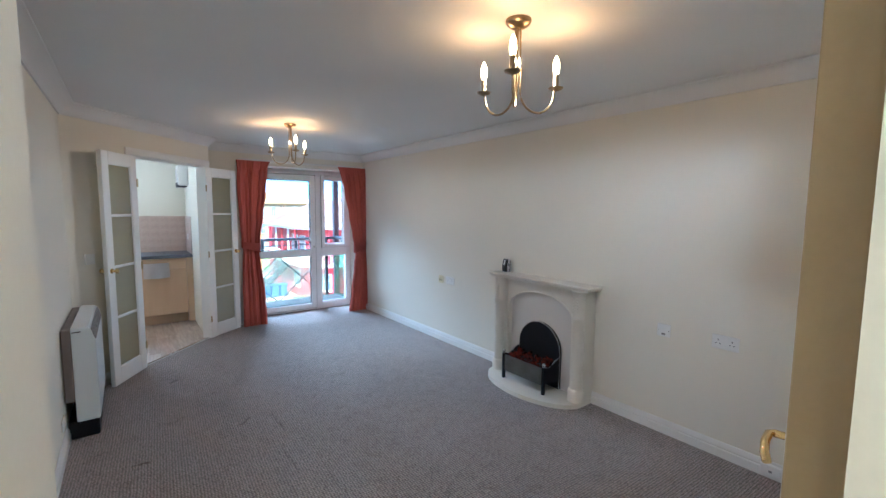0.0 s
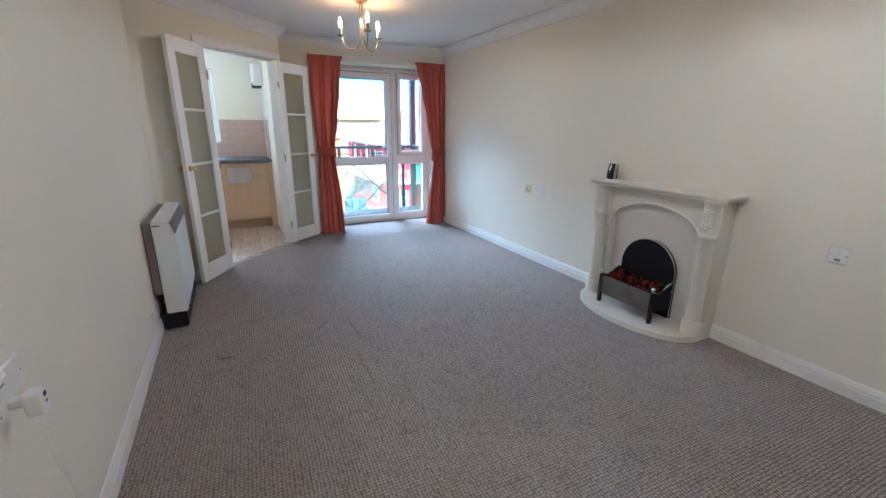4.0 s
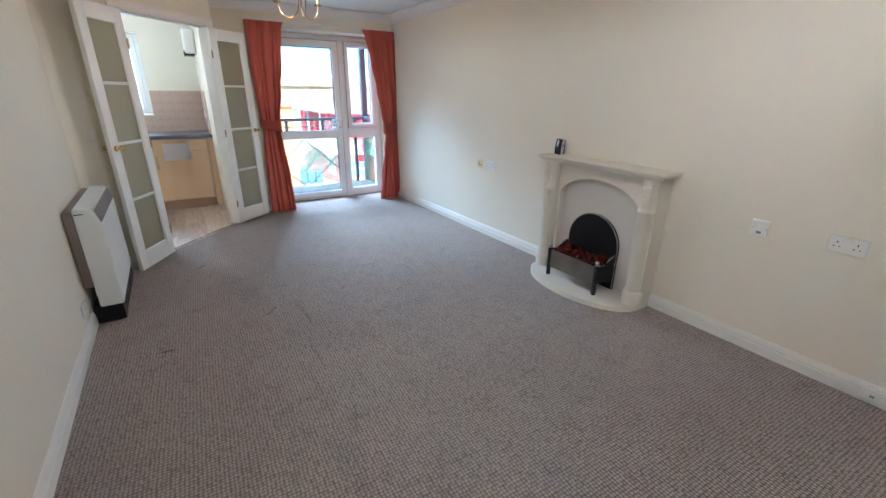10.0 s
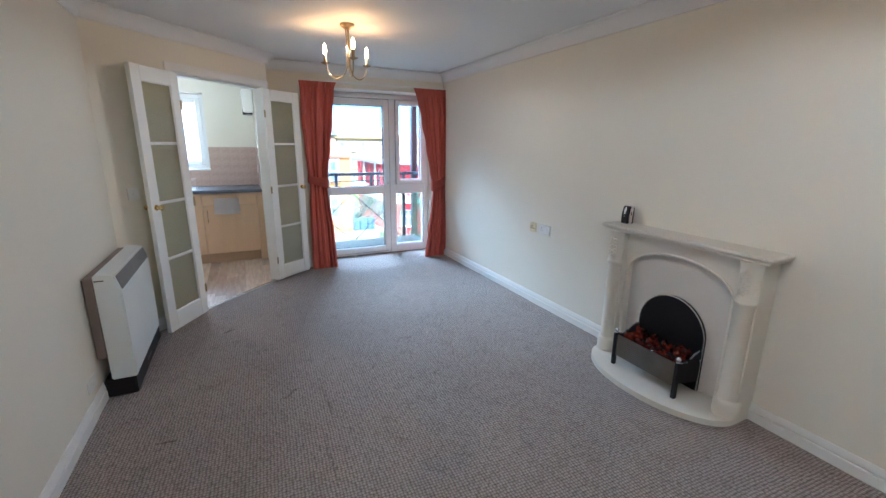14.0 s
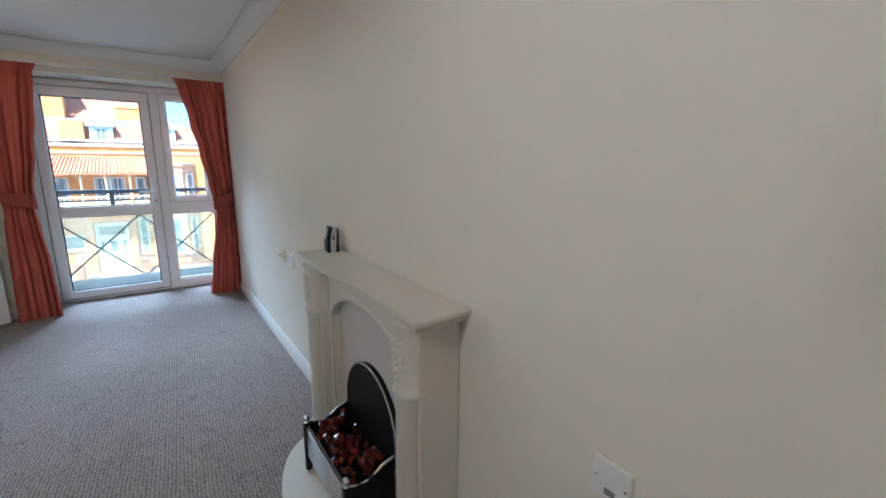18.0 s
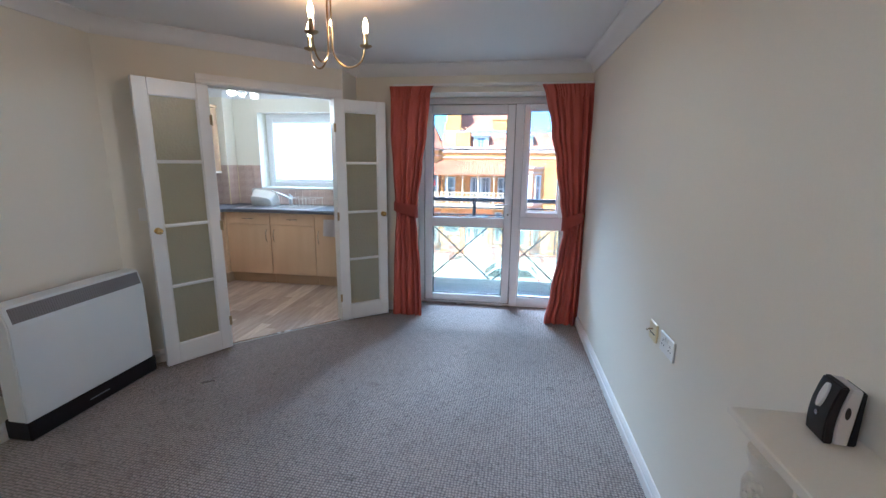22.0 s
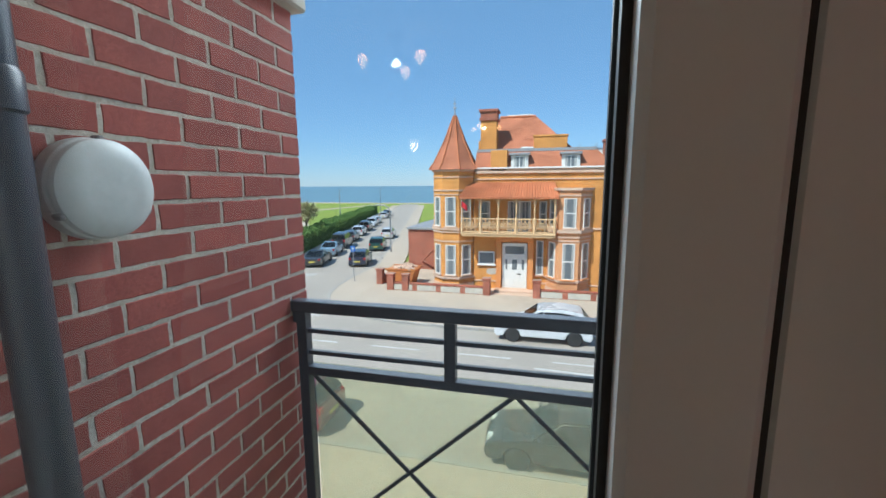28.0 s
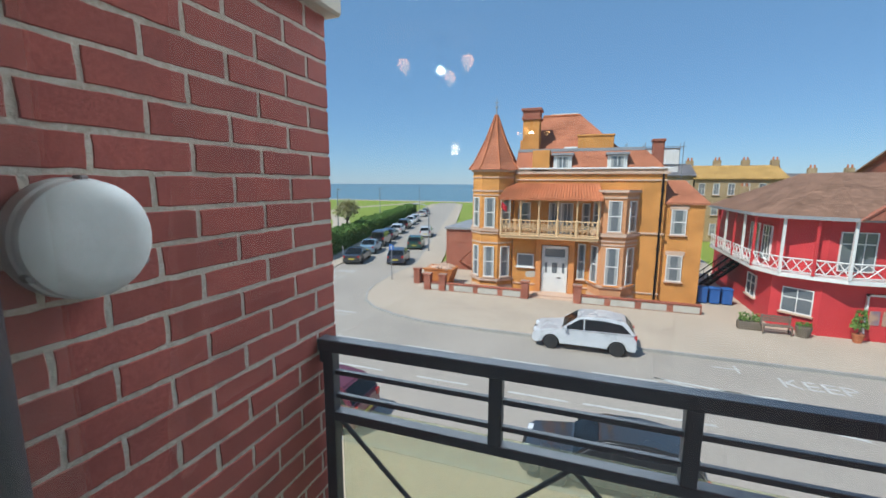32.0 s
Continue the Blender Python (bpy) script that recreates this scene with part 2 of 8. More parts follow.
M_TOP = surf("slate_grey_worktop", (0.135, 0.140, 0.165), (0.105, 0.110, 0.135), 0.35, 5, 90, 0.35, 0.03)
M_SPLASH = surf("grey_splash_panel", (0.40, 0.37, 0.35), (0.33, 0.30, 0.29), 0.4, 3, 20, 0.3, 0.03)
M_ENAMEL = surf("cool_white_enamel", (0.78, 0.81, 0.81), (0.75, 0.78, 0.785), 0.42, 3.0, 180, 0.03, 0.03)
M_TAUPE = surf("taupe_enamel", (0.22, 0.18, 0.16), (0.19, 0.155, 0.138), 0.5, 4.0, 160, 0.05, 0.03)
M_TOWEL = surf("white_terry_towel", (0.74, 0.70, 0.70), (0.68, 0.63, 0.64), 0.95, 6, 300, 0.25, 0.5)
M_PLASTER = surf("hall_wall_paint", (0.76, 0.70, 0.58), None, 0.85, 0.7, 160, 0.05, 0.06)
M_GLASS = glass("double_glazed_pane", (0.74, 0.755, 0.75), 0.0, 1.0, 0.003)
M_BULB = glow("lit_candle_bulb", (1.0, 0.62, 0.24), 5.0)
M_OPAL = glow("lit_opal_glass", (1.0, 0.82, 0.58), 3.0)
M_SPOT = glow("lit_spot_lamp", (1.0, 0.86, 0.66), 4.0)


def frosted_mat():
    m, nt, p = nodes_of("obscured_glass")
    co = nt.nodes.new("ShaderNodeTexCoord").outputs["Object"]
    v = add(nt, "TexVoronoi", Scale=70.0)
    nt.links.new(co, v.inputs["Vector"])
    b = add(nt, "Bump", Strength=0.6, Distance=0.004)
    nt.links.new(v.outputs["Distance"], b.inputs["Height"])
    nt.nodes.remove(p)
    tl, gl, tr = add(nt, "BsdfTranslucent", Color=(0.75, 0.71, 0.54, 1)), add(nt, "BsdfGlossy", Roughness=0.22), add(nt, "BsdfTransparent", Color=(0.80, 0.80, 0.70, 1))
    df = add(nt, "BsdfDiffuse", Color=(0.62, 0.585, 0.41, 1))
    m1, m2, m3 = (nt.nodes.new("ShaderNodeMixShader") for _ in range(3))
    m1.inputs[0].default_value, m2.inputs[0].default_value, m3.inputs[0].default_value = 0.5, 0.10, 0.25
    for src, dst in ((tl, m1.inputs[1]), (df, m1.inputs[2]), (m1, m2.inputs[1]), (gl, m2.inputs[2]), (m2, m3.inputs[1]), (tr, m3.inputs[2])):
        nt.links.new(src.outputs[0], dst)
    for n in (tl, gl, df):
        nt.links.new(b.outputs[0], n.inputs["Normal"])
    nt.links.new(m3.outputs[0], nt.nodes["Material Output"].inputs[0])
    return m


M_FROST = frosted_mat()


def hazy_glass(name, tint, haze=0.18, film=(0.72, 0.735, 0.57), gloss=0.05):
    """Tinted glass with a weathered film that catches the light."""
    m, nt, p = nodes_of(name)
    nt.nodes.remove(p)
    co = nt.nodes.new("ShaderNodeTexCoord").outputs["Object"]
    n = add(nt, "TexNoise", Scale=1.5, Detail=2.0)
    nt.links.new(co, n.inputs["Vector"])
    tr, df, tl, gl = add(nt, "BsdfTransparent", Color=rgba(tint)), add(nt, "BsdfDiffuse", Color=rgba(film)), add(nt, "BsdfTranslucent", Color=rgba(film)), add(nt, "BsdfGlossy", Roughness=0.05)
    a, b, c = (nt.nodes.new("ShaderNodeMixShader") for _ in range(3))
    a.inputs[0].default_value, c.inputs[0].default_value = 0.6, gloss
    nt.links.new(ramp(nt, n.outputs[0], 0.3, 0.7, (haze * 0.94,) * 3, (haze * 1.06,) * 3), b.inputs[0])
    for s, d in ((df, a.inputs[1]), (tl, a.inputs[2]), (tr, b.inputs[1]), (a, b.inputs[2]), (b, c.inputs[1]), (gl, c.inputs[2])):
        nt.links.new(s.outputs[0], d)
    nt.links.new(c.outputs[0], nt.nodes["Material Output"].inputs[0])
    return m


M_HAZEPANE = hazy_glass("salt_filmed_pane", (0.72, 0.73, 0.72), 0.30, (0.80, 0.80, 0.78), 0.03)


# ---- building helpers ----
def thing(name, m=None, label="", category="", group="", kind=""):
    e = new(name)
    e.empty_display_size = 0.1
    if m is not None:
        e.matrix_basis = m
    return tagged(e, label, category, group, kind)


def mesh_of(name, bm, mat, smooth=False):
    me = bpy.data.meshes.new(name)
    bmesh.ops.recalc_face_normals(bm, faces=bm.faces)
    bm.to_mesh(me)
    bm.free()
    for m in mat if isinstance(mat, (list, tuple)) else [mat]:
        me.materials.append(m)
    if smooth:
        me.shade_smooth()
        me.set_sharp_from_angle(angle=radians(38))
    return me


def part(name, bm, mat, parent=None, label="", smooth=False):
    o = new(name, mesh_of(name, bm, mat, smooth))
    if parent is not None:
        o.parent = parent
    if label:
        o["label"] = label
    return o


def solo(name, bm, mat, label="", category="", group="", kind="", smooth=False, m=None):
    o = part(name, bm, mat, None, "", smooth)
    if m is not None:
        o.matrix_basis = m
    return tagged(o, label, category, group, kind)


def struct(name, bm, mat, label="", smooth=False):
    return solo(name, bm, mat, label, "", "", "structure", smooth)


def nb():
    return bmesh.new()


def box(bm, a, b, bev=0.0, seg=1, m=None):
    """A box from corner a to corner b, with bevelled edges."""
    lo, hi = [min(p, q) for p, q in zip(a, b)], [max(p, q) for p, q in zip(a, b)]
    g = bmesh.ops.create_cube(bm, size=1.0)["verts"]
    for v in g:
        v.co = Vector([lo[i] + (v.co[i] + 0.5) * (hi[i] - lo[i]) for i in range(3)])
    if bev:
        es = list({e for v in g for e in v.link_edges})
        r = bmesh.ops.bevel(bm, geom=es, offset=bev, segments=seg, affect="EDGES", profile=0.5, clamp_overlap=True)
        g = list({v for f in r["faces"] for v in f.verts} | {v for v in g if v.is_valid})
    if m is not None:
        bmesh.ops.transform(bm, matrix=m, verts=g)
    return bm


def boxes(*rows, bev=0.0):
    bm = nb()
    for a, b in rows:
        box(bm, a, b, bev)
    return bm


def rod(bm, p, q, r, r2=None, seg=12, caps=True):
    p, q = Vector(p), Vector(q)
    d = q - p
    m = Matrix.Translation((p + q) / 2) @ d.to_track_quat("Z", "Y").to_matrix().to_4x4()
    bmesh.ops.create_cone(bm, cap_ends=caps, segments=seg, radius1=r, radius2=r if r2 is None else r2, depth=d.length, matrix=m)
    return bm


def ball(bm, c, r, seg=12, sc=(1, 1, 1)):
    bmesh.ops.create_uvsphere(bm, u_segments=seg, v_segments=max(6, seg * 2 // 3), radius=r, matrix=Matrix.Translation(c) @ Matrix.Diagonal((*sc, 1)))
    return bm


def lathe(bm, prof, c=(0, 0, 0), seg=20, m=None):
    """Turns a profile of (radius, height) about the upright axis at c."""
    rings = []
    for r, z in prof:
        rings.append([bm.verts.new((c[0] + r * math.cos(2 * math.pi * k / seg), c[1] + r * math.sin(2 * math.pi * k / seg), c[2] + z)) for k in range(seg)])
    for a, b in zip(rings, rings[1:]):
        for k in range(seg):
            bm.faces.new((a[k], a[(k + 1) % seg], b[(k + 1) % seg], b[k]))
    bm.faces.new(rings[0][::-1])
    bm.faces.new(rings[-1])
    if m is not None:
        bmesh.ops.transform(bm, matrix=m, verts=[v for r in rings for v in r])
    return bm


def prism(bm, pts, z0, z1, m=None):
    """Raises a polygon in plan from z0 to z1."""
    lo, hi = [bm.verts.new((x, y, z0)) for x, y in pts], [bm.verts.new((x, y, z1)) for x, y in pts]
    n = len(pts)
    for k in range(n):
        bm.faces.new((lo[k], lo[(k + 1) % n], hi[(k + 1) % n], hi[k]))
    bm.faces.new(lo[::-1])
    bm.faces.new(hi)
    if m is not None:
        bmesh.ops.transform(bm, matrix=m, verts=lo + hi)
    return bm


def sweep(bm, path, prof, closed=False):
    """Carries a profile of (out, up) along a level path; out is to the right of the way."""
    rings = []
    n = len(path)
    for k, p in enumerate(path):
        p = Vector((*p[:2], p[2] if len(p) > 2 else 0.0))
        prev = Vector(path[(k - 1) % n][:2]) if closed or k else None
        nxt = Vector(path[(k + 1) % n][:2]) if closed or k < n - 1 else None
        d1 = (p.xy - prev).normalized() if prev is not None else None
        d2 = (nxt - p.xy).normalized() if nxt is not None else None
        d1, d2 = d1 or d2, d2 or d1
        t = (d1 + d2).normalized()
        s = 1 / max(0.35, t.dot(d1))
        r = Vector((t.y, -t.x)) * s
        rings.append([bm.verts.new((p.x + r.x * o, p.y + r.y * o, p.z + u)) for o, u in prof])
    m = len(prof)
    for a, b in zip(rings, rings[1:] + rings[:1] if closed else rings[1:]):
        for k in range(m):
            bm.faces.new((a[k], a[(k + 1) % m], b[(k + 1) % m], b[k]))
    if not closed:
        bm.faces.new(rings[0][::-1])
        bm.faces.new(rings[-1])
    return bm


def tube(bm, pts, r, seg=8):
    """A round bar through points."""
    pts = [Vector(p) for p in pts]
    rings, up = [], Vector((0.13, 0.31, 0.94)).normalized()
    for k, p in enumerate(pts):
        d = (pts[min(k + 1, len(pts) - 1)] - pts[max(k - 1, 0)]).normalized()
        a = d.cross(up)
        a = (a if a.length > 1e-3 else d.cross(Vector((1, 0, 0)))).normalized()
        b = d.cross(a)
        rr = r(k / (len(pts) - 1)) if callable(r) else r
        rings.append([bm.verts.new(p + (a * math.cos(2 * math.pi * i / seg) + b * math.sin(2 * math.pi * i / seg)) * rr) for i in range(seg)])
    for a, b in zip(rings, rings[1:]):
        for k in range(seg):
            bm.faces.new((a[k], a[(k + 1) % seg], b[(k + 1) % seg], b[k]))
    bm.faces.new(rings[0][::-1])
    bm.faces.new(rings[-1])
    return bm


def letters(name, text, size, m, mat, parent=None, align="CENTER", depth=0.004):
    """Raised lettering, as a mesh."""
    c = bpy.data.curves.new(name, "FONT")
    c.body, c.size, c.align_x, c.extrude, c.resolution_u = text, size, align, depth / 2, 2
    tmp = bpy.data.objects.new(name, c)
    scene.collection.objects.link(tmp)
    dg = bpy.context.evaluated_depsgraph_get()
    me = bpy.data.meshes.new_from_object(tmp.evaluated_get(dg))
    bpy.data.objects.remove(tmp)
    me.materials.clear()
    me.materials.append(mat)
    o = new(name, me)
    o.parent = parent
    o.matrix_basis = m
    return o


# ---- the flat: a living room, a kitchen behind a corner opening, an entrance lobby ----
XL, XR, YN, YW, ZC = -0.14, 3.15, 0.05, 5.92, 2.33
KX0, KX1, KY0, KY1 = -1.46, 0.93, 4.55, 7.13          # kitchen
DIAG = Matrix.Translation((XL, 4.41, 0)) @ Matrix.Rotation(radians(45), 4, "Z")     # local x runs along the corner wall, y into the kitchen
DL, DO0, DO1, DOH = 1.655, 0.62, 1.575, 2.0           # length of the corner wall, its opening

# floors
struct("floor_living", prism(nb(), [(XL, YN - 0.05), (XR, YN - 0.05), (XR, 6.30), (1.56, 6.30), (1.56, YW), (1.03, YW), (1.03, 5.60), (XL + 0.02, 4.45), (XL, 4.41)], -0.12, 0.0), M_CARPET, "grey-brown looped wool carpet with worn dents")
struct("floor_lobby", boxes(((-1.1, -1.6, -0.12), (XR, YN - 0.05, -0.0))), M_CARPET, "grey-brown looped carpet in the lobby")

# walls
w = nb()
box(w, (XR, -1.72, -0.12), (XR + 0.2, 6.30, 2.55))
struct("wall_east", w, M_WALL, "cream painted plaster wall behind the fireplace")
w = nb()
box(w, (XL - 0.1, YN - 0.12, -0.12), (XL, 4.41, 2.45))
struct("wall_west", w, M_WALL, "cream painted plaster wall behind the heater")
w = nb()
box(w, (XL, YN - 0.12, -0.12), (0.183, 0.45, 2.45))
box(w, (0.60, -0.04, -0.12), (XR, 0.082, 2.45))
box(w, (0.60, -1.6, -0.12), (0.70, -0.04, 2.45))
struct("wall_south", w, M_WALL, "cream painted wall with the entrance door")
w = nb()
box(w, (0, 0, -0.12), (DO0 - 0.02, 0.1, 2.45), m=DIAG)
box(w, (DO1 + 0.02, 0, -0.12), (DL, 0.1, 2.45), m=DIAG)
box(w, (DO0 - 0.02, 0, DOH + 0.02), (DO1 + 0.02, 0.1, 2.45), m=DIAG)
struct("wall_corner", w, M_WALL, "cream corner wall with the kitchen opening")
w = nb()
box(w, (0.93, 5.70, -0.12), (1.03, YW, 2.45))
prism(w, [(1.03, 5.58), (1.03, 5.70), (0.93, 5.70), (0.93, 5.655), (0.958, 5.655)], -0.12, 2.45)
box(w, (0.93, YW, -0.12), (1.56, 6.30, 2.45))
box(w, (1.56, YW, 2.09), (3.07, 6.30, 2.45))
box(w, (3.07, YW, -0.12), (XR, 6.30, 2.45))
struct("wall_north", w, M_WALL, "cream painted wall round the balcony door")
# kitchen walls
w = nb()
WX0, WX1, WZ0, WZ1 = -0.74, 0.36, 1.11, 2.07
box(w, (KX0 - 0.1, KY1, -0.12), (WX0, KY1 + 0.3, 2.45))
box(w, (WX1, KY1, -0.12), (KX1, KY1 + 0.3, 2.45))
box(w, (WX0, KY1, -0.12), (WX1, KY1 + 0.3, WZ0))
box(w, (WX0, KY1, WZ1), (WX1, KY1 + 0.3, 2.45))
struct("wall_kitchen_north", w, M_WALL, "cream kitchen wall with the window over the sink")
struct("wall_kitchen_west", boxes(((KX0 - 0.1, KY0 - 0.1, -0.12), (KX0, KY1, 2.45))), M_WALL, "cream kitchen wall behind the cupboards")
struct("wall_kitchen_south", boxes(((KX0, KY0 - 0.1, -0.12), (XL - 0.1, KY0, 2.45))), M_WALL, "plain kitchen wall")
struct("wall_kitchen_east", boxes(((KX1, 6.30, -0.12), (KX1 + 0.22, KY1 + 0.3, 2.45)), ((0.93 - 0.0, 5.655, -0.13), (0.931, 5.66, -0.12))), M_WALL, "cream kitchen wall beside the opening")
# lobby shell
w = nb()
box(w, (-1.2, -1.72, -0.12), (XR, -1.6, 2.45))
box(w, (-1.2, -1.6, -0.12), (-1.1, YN - 0.12, 2.45))
box(w, (-1.1, YN - 0.12, -0.12), (XL - 0.1, YN - 0.02, 2.45))
struct("wall_lobby", w, M_PLASTER, "plain cream lobby walls")
# ceilings
struct("ceiling_living", prism(nb(), [(-1.2, -1.72), (XR + 0.2, -1.72), (XR + 0.2, 6.3), (KX1, 6.3), (KX1, 7.43), (KX0 - 0.1, 7.43), (KX0 - 0.1, 4.4), (-1.2, 4.4)], ZC, ZC + 0.14), M_CEIL, "matt white ceiling")

# coving round the room
COVE = [(0.0, -0.098), (0.012, -0.098), (0.016, -0.086), (0.034, -0.056), (0.058, -0.034), (0.086, -0.016), (0.098, -0.012), (0.098, -0.002), (0.0, -0.002)]
room = [(0.183, -1.0), (0.183, 0.45), (XL, 0.45), (XL, 4.41), (1.03, 5.58), (1.03, YW), (XR, YW), (XR, 0.082), (0.60, 0.082), (0.60, -1.0)]
struct("coving", sweep(nb(), [(x, y, ZC) for x, y in room], COVE), M_CEIL, "white plaster coving", smooth=True)

# skirting boards
SKIRT = [(0.0, 0.0), (0.020, 0.0), (0.020, 0.050), (0.018, 0.053), (0.011, 0.054), (0.011, 0.060), (0.017, 0.061), (0.018, 0.066), (0.014, 0.078), (0.009, 0.088), (0.006, 0.094), (0.0, 0.095)]


def diag_at(u, v=0.0):
    p = DIAG @ Vector((u, v, 0))
    return (p.x, p.y, 0.0)


for run, what in (([(0.18, 0.2, 0), (0.18, 0.45, 0), (XL, 0.45, 0), (XL, 4.41, 0), diag_at(DO0 - 0.08)], "west"),
                  ([diag_at(DO1 + 0.075), (1.03, 5.58, 0), (1.03, YW, 0), (1.56, YW, 0)], "north"),
                  ([(3.07, YW, 0), (XR, YW, 0), (XR, 2.845, 0)], "east"), ([(XR, 1.885, 0), (XR, 0.082, 0), (1.47, 0.082, 0)], "south")):
    struct("baseboard_" + what, sweep(nb(), run, SKIRT), M_GLOSS, "white gloss skirting board")

# kitchen opening: lining and architrave
lin = nb()
box(lin, (DO0 - 0.02, -0.004, 0), (DO0, 0.104, DOH + 0.02), m=DIAG)
box(lin, (DO1, -0.004, 0), (DO1 + 0.02, 0.104, DOH + 0.02), m=DIAG)
box(lin, (DO0, -0.004, DOH), (DO1, 0.104, DOH + 0.02), m=DIAG)
box(lin, (DO0, 0.052, DOH - 0.014), (DO1, 0.078, DOH), m=DIAG)
struct("door_lining", lin, M_GLOSS, "white gloss door lining")
arc = nb()
for a, b, d in ((DO0 - 0.068, DO0 - 0.004, 0), (DO1 + 0.004, DO1 + 0.068, 0)):
    box(arc, (a, -0.018, 0), (b, -0.0005, DOH + 0.004), 0.004, m=DIAG)
    box(arc, (a + 0.012, -0.024, 0), (b - 0.022, -0.017, DOH + 0.004), 0.003, m=DIAG)
box(arc, (DO0 - 0.068, -0.018, DOH + 0.005), (DO1 + 0.068, -0.0005, DOH + 0.069), 0.004, m=DIAG)
box(arc, (DO0 - 0.068, -0.024, DOH + 0.026), (DO1 + 0.068, -0.017, DOH + 0.058), 0.003, m=DIAG)
struct("trim_architrave", arc, M_GLOSS, "white moulded architrave round the opening")
thr = nb()
box(thr, (DO0, 0.030, 0.0), (DO1, 0.052, 0.004), 0.0015, m=DIAG)
struct("trim_threshold", thr, M_CHROME, "thin metal threshold strip between carpet and vinyl")


# kitchen floor planks are laid over this screed
struct("floor_kitchen", prism(nb(), [(KX0, KY0), (XL - 0.02, KY0), (XL + 0.02, 4.45), (1.0, 5.57), (0.93, 5.7), (KX1, KY1), (KX0, KY1)], -0.12, -0.004), M_GROUT, "pale wood-effect vinyl plank floor")


# rucks and furniture dents in the carpet
FL = bpy.data.objects["floor_living"]
for cx, cy, ln, turn in ((0.854, 3.19, 0.15, 20), (0.237, 3.005, 0.10, -35), (1.04, 3.04, 0.50, 83), (0.97, 2.54, 0.46, 82), (1.40, 3.30, 0.06, 10), (0.50, 4.30, 0.10, 0)):
    bm = nb()
    ball(bm, (0, 0, 0), 1.0, 16, (ln / 2, 0.015, 0.008 if ln < 0.3 else 0.0045))
    for v in bm.verts:
        v.co.y += 0.02 * math.sin(v.co.x / ln * 5)
    bmesh.ops.transform(bm, matrix=Matrix.Translation((cx, cy, -0.001)) @ Matrix.Rotation(radians(turn), 4, "Z"), verts=bm.verts)
    part("ruck", bm, M_CARPET, FL, "", True)
for cx, cy in ((1.765, 3.05), (2.513, 3.075), (2.502, 3.623), (1.775, 3.626), (1.62, 4.46), (2.24, 4.18), (2.79, 4.60)):
    bm = lathe(nb(), [(0.036, 0.0), (0.026, 0.0022), (0.018, 0.0034), (0.010, 0.002), (0.006, 0.0005)], c=(cx, cy, 0.0), seg=20)
    part("dent", bm, M_CARPET, FL, "", True)


# ---- balcony door and side light ----
GY = 6.205                                    # plane of the panes


def pane_frame(bm, x0, x1, z0, z1, gx0, gx1, gz0, gz1, y0, y1, bev=0.006):
    """A frame between an outer and an inner rectangle."""
    for a, b in (((x0, y0, z0), (gx0, y1, z1)), ((gx1, y0, z0), (x1, y1, z1)), ((gx0, y0, z0), (gx1, y1, gz0)), ((gx0, y0, gz1), (gx1, y1, z1))):
        box(bm, a, b, bev)
    return bm


def beads(bm, x0, x1, z0, z1, y, w=0.014, d=0.012):
    pane_frame(bm, x0 - 0.002, x1 + 0.002, z0 - 0.002, z1 + 0.002, x0 + w, x1 - w, z0 + w, z1 - w, y - d, y, 0.003)
    return bm


win = thing("window_balcony", Matrix.Translation((2.3, 6.165, 0)), "white plastic window frame beside the balcony door", "window", kind="structure")
WO = Matrix.Translation((-2.3, -6.125, 0))


def wpart(name, bm, mat, parent=None, label=""):
    bmesh.ops.transform(bm, matrix=WO, verts=bm.verts)
    return part(name, bm, mat, parent or win, label)


f = nb()
for a, b in (((1.562, 6.175, 0.0), (1.622, 6.285, 2.088)), ((2.512, 6.175, 0.0), (2.592, 6.285, 2.022)), ((3.004, 6.175, 0.0), (3.068, 6.285, 2.088)),
             ((1.622, 6.175, 2.024), (3.004, 6.285, 2.088)), ((1.622, 6.175, 0.0), (2.512, 6.285, 0.026)), ((2.592, 6.175, 0.0), (3.004, 6.285, 0.098)), ((2.592, 6.175, 0.826), (3.004, 6.285, 0.942))):
    box(f, a, b, 0.005)
wpart("outer_frame", f, M_UPVC)
wpart("sill_strip", boxes(((1.60, 6.140, 0.0), (2.52, 6.174, 0.012)), bev=0.003), M_CHROME, None, "worn metal door sill strip")
wpart("lower_pane", boxes(((2.592, GY, 0.098), (3.004, GY + 0.004, 0.826))), M_GLASS, None, "clear glass")
wpart("lower_beading", beads(nb(), 2.592, 3.004, 0.098, 0.826, GY), M_UPVC)
sash = wpart("sash", pane_frame(nb(), 2.594, 3.002, 0.944, 2.020, 2.645, 2.951, 0.995, 1.968, 6.150, 6.240), M_UPVC)
wpart("sash_pane", boxes(((2.640, GY, 0.99), (2.955, GY + 0.004, 1.972))), M_GLASS, sash, "clear glass")
wpart("sash_beading", beads(nb(), 2.645, 2.951, 0.995, 1.968, GY), M_UPVC, sash)
wpart("sash_gasket", pane_frame(nb(), 2.5925, 3.0035, 0.9425, 2.0215, 2.5945, 3.0015, 0.9445, 2.0195, 6.158, 6.17, 0), M_RUBBER, sash, "black rubber seal")
h = nb()
box(h, (2.608, 6.138, 1.40), (2.632, 6.150, 1.50), 0.005, 2)
tube(h, [(2.620, 6.140, 1.475), (2.620, 6.118, 1.470), (2.620, 6.112, 1.44), (2.620, 6.114, 1.36)], 0.009)
wpart("sash_handle", h, M_UPVC, sash, "white window handle")
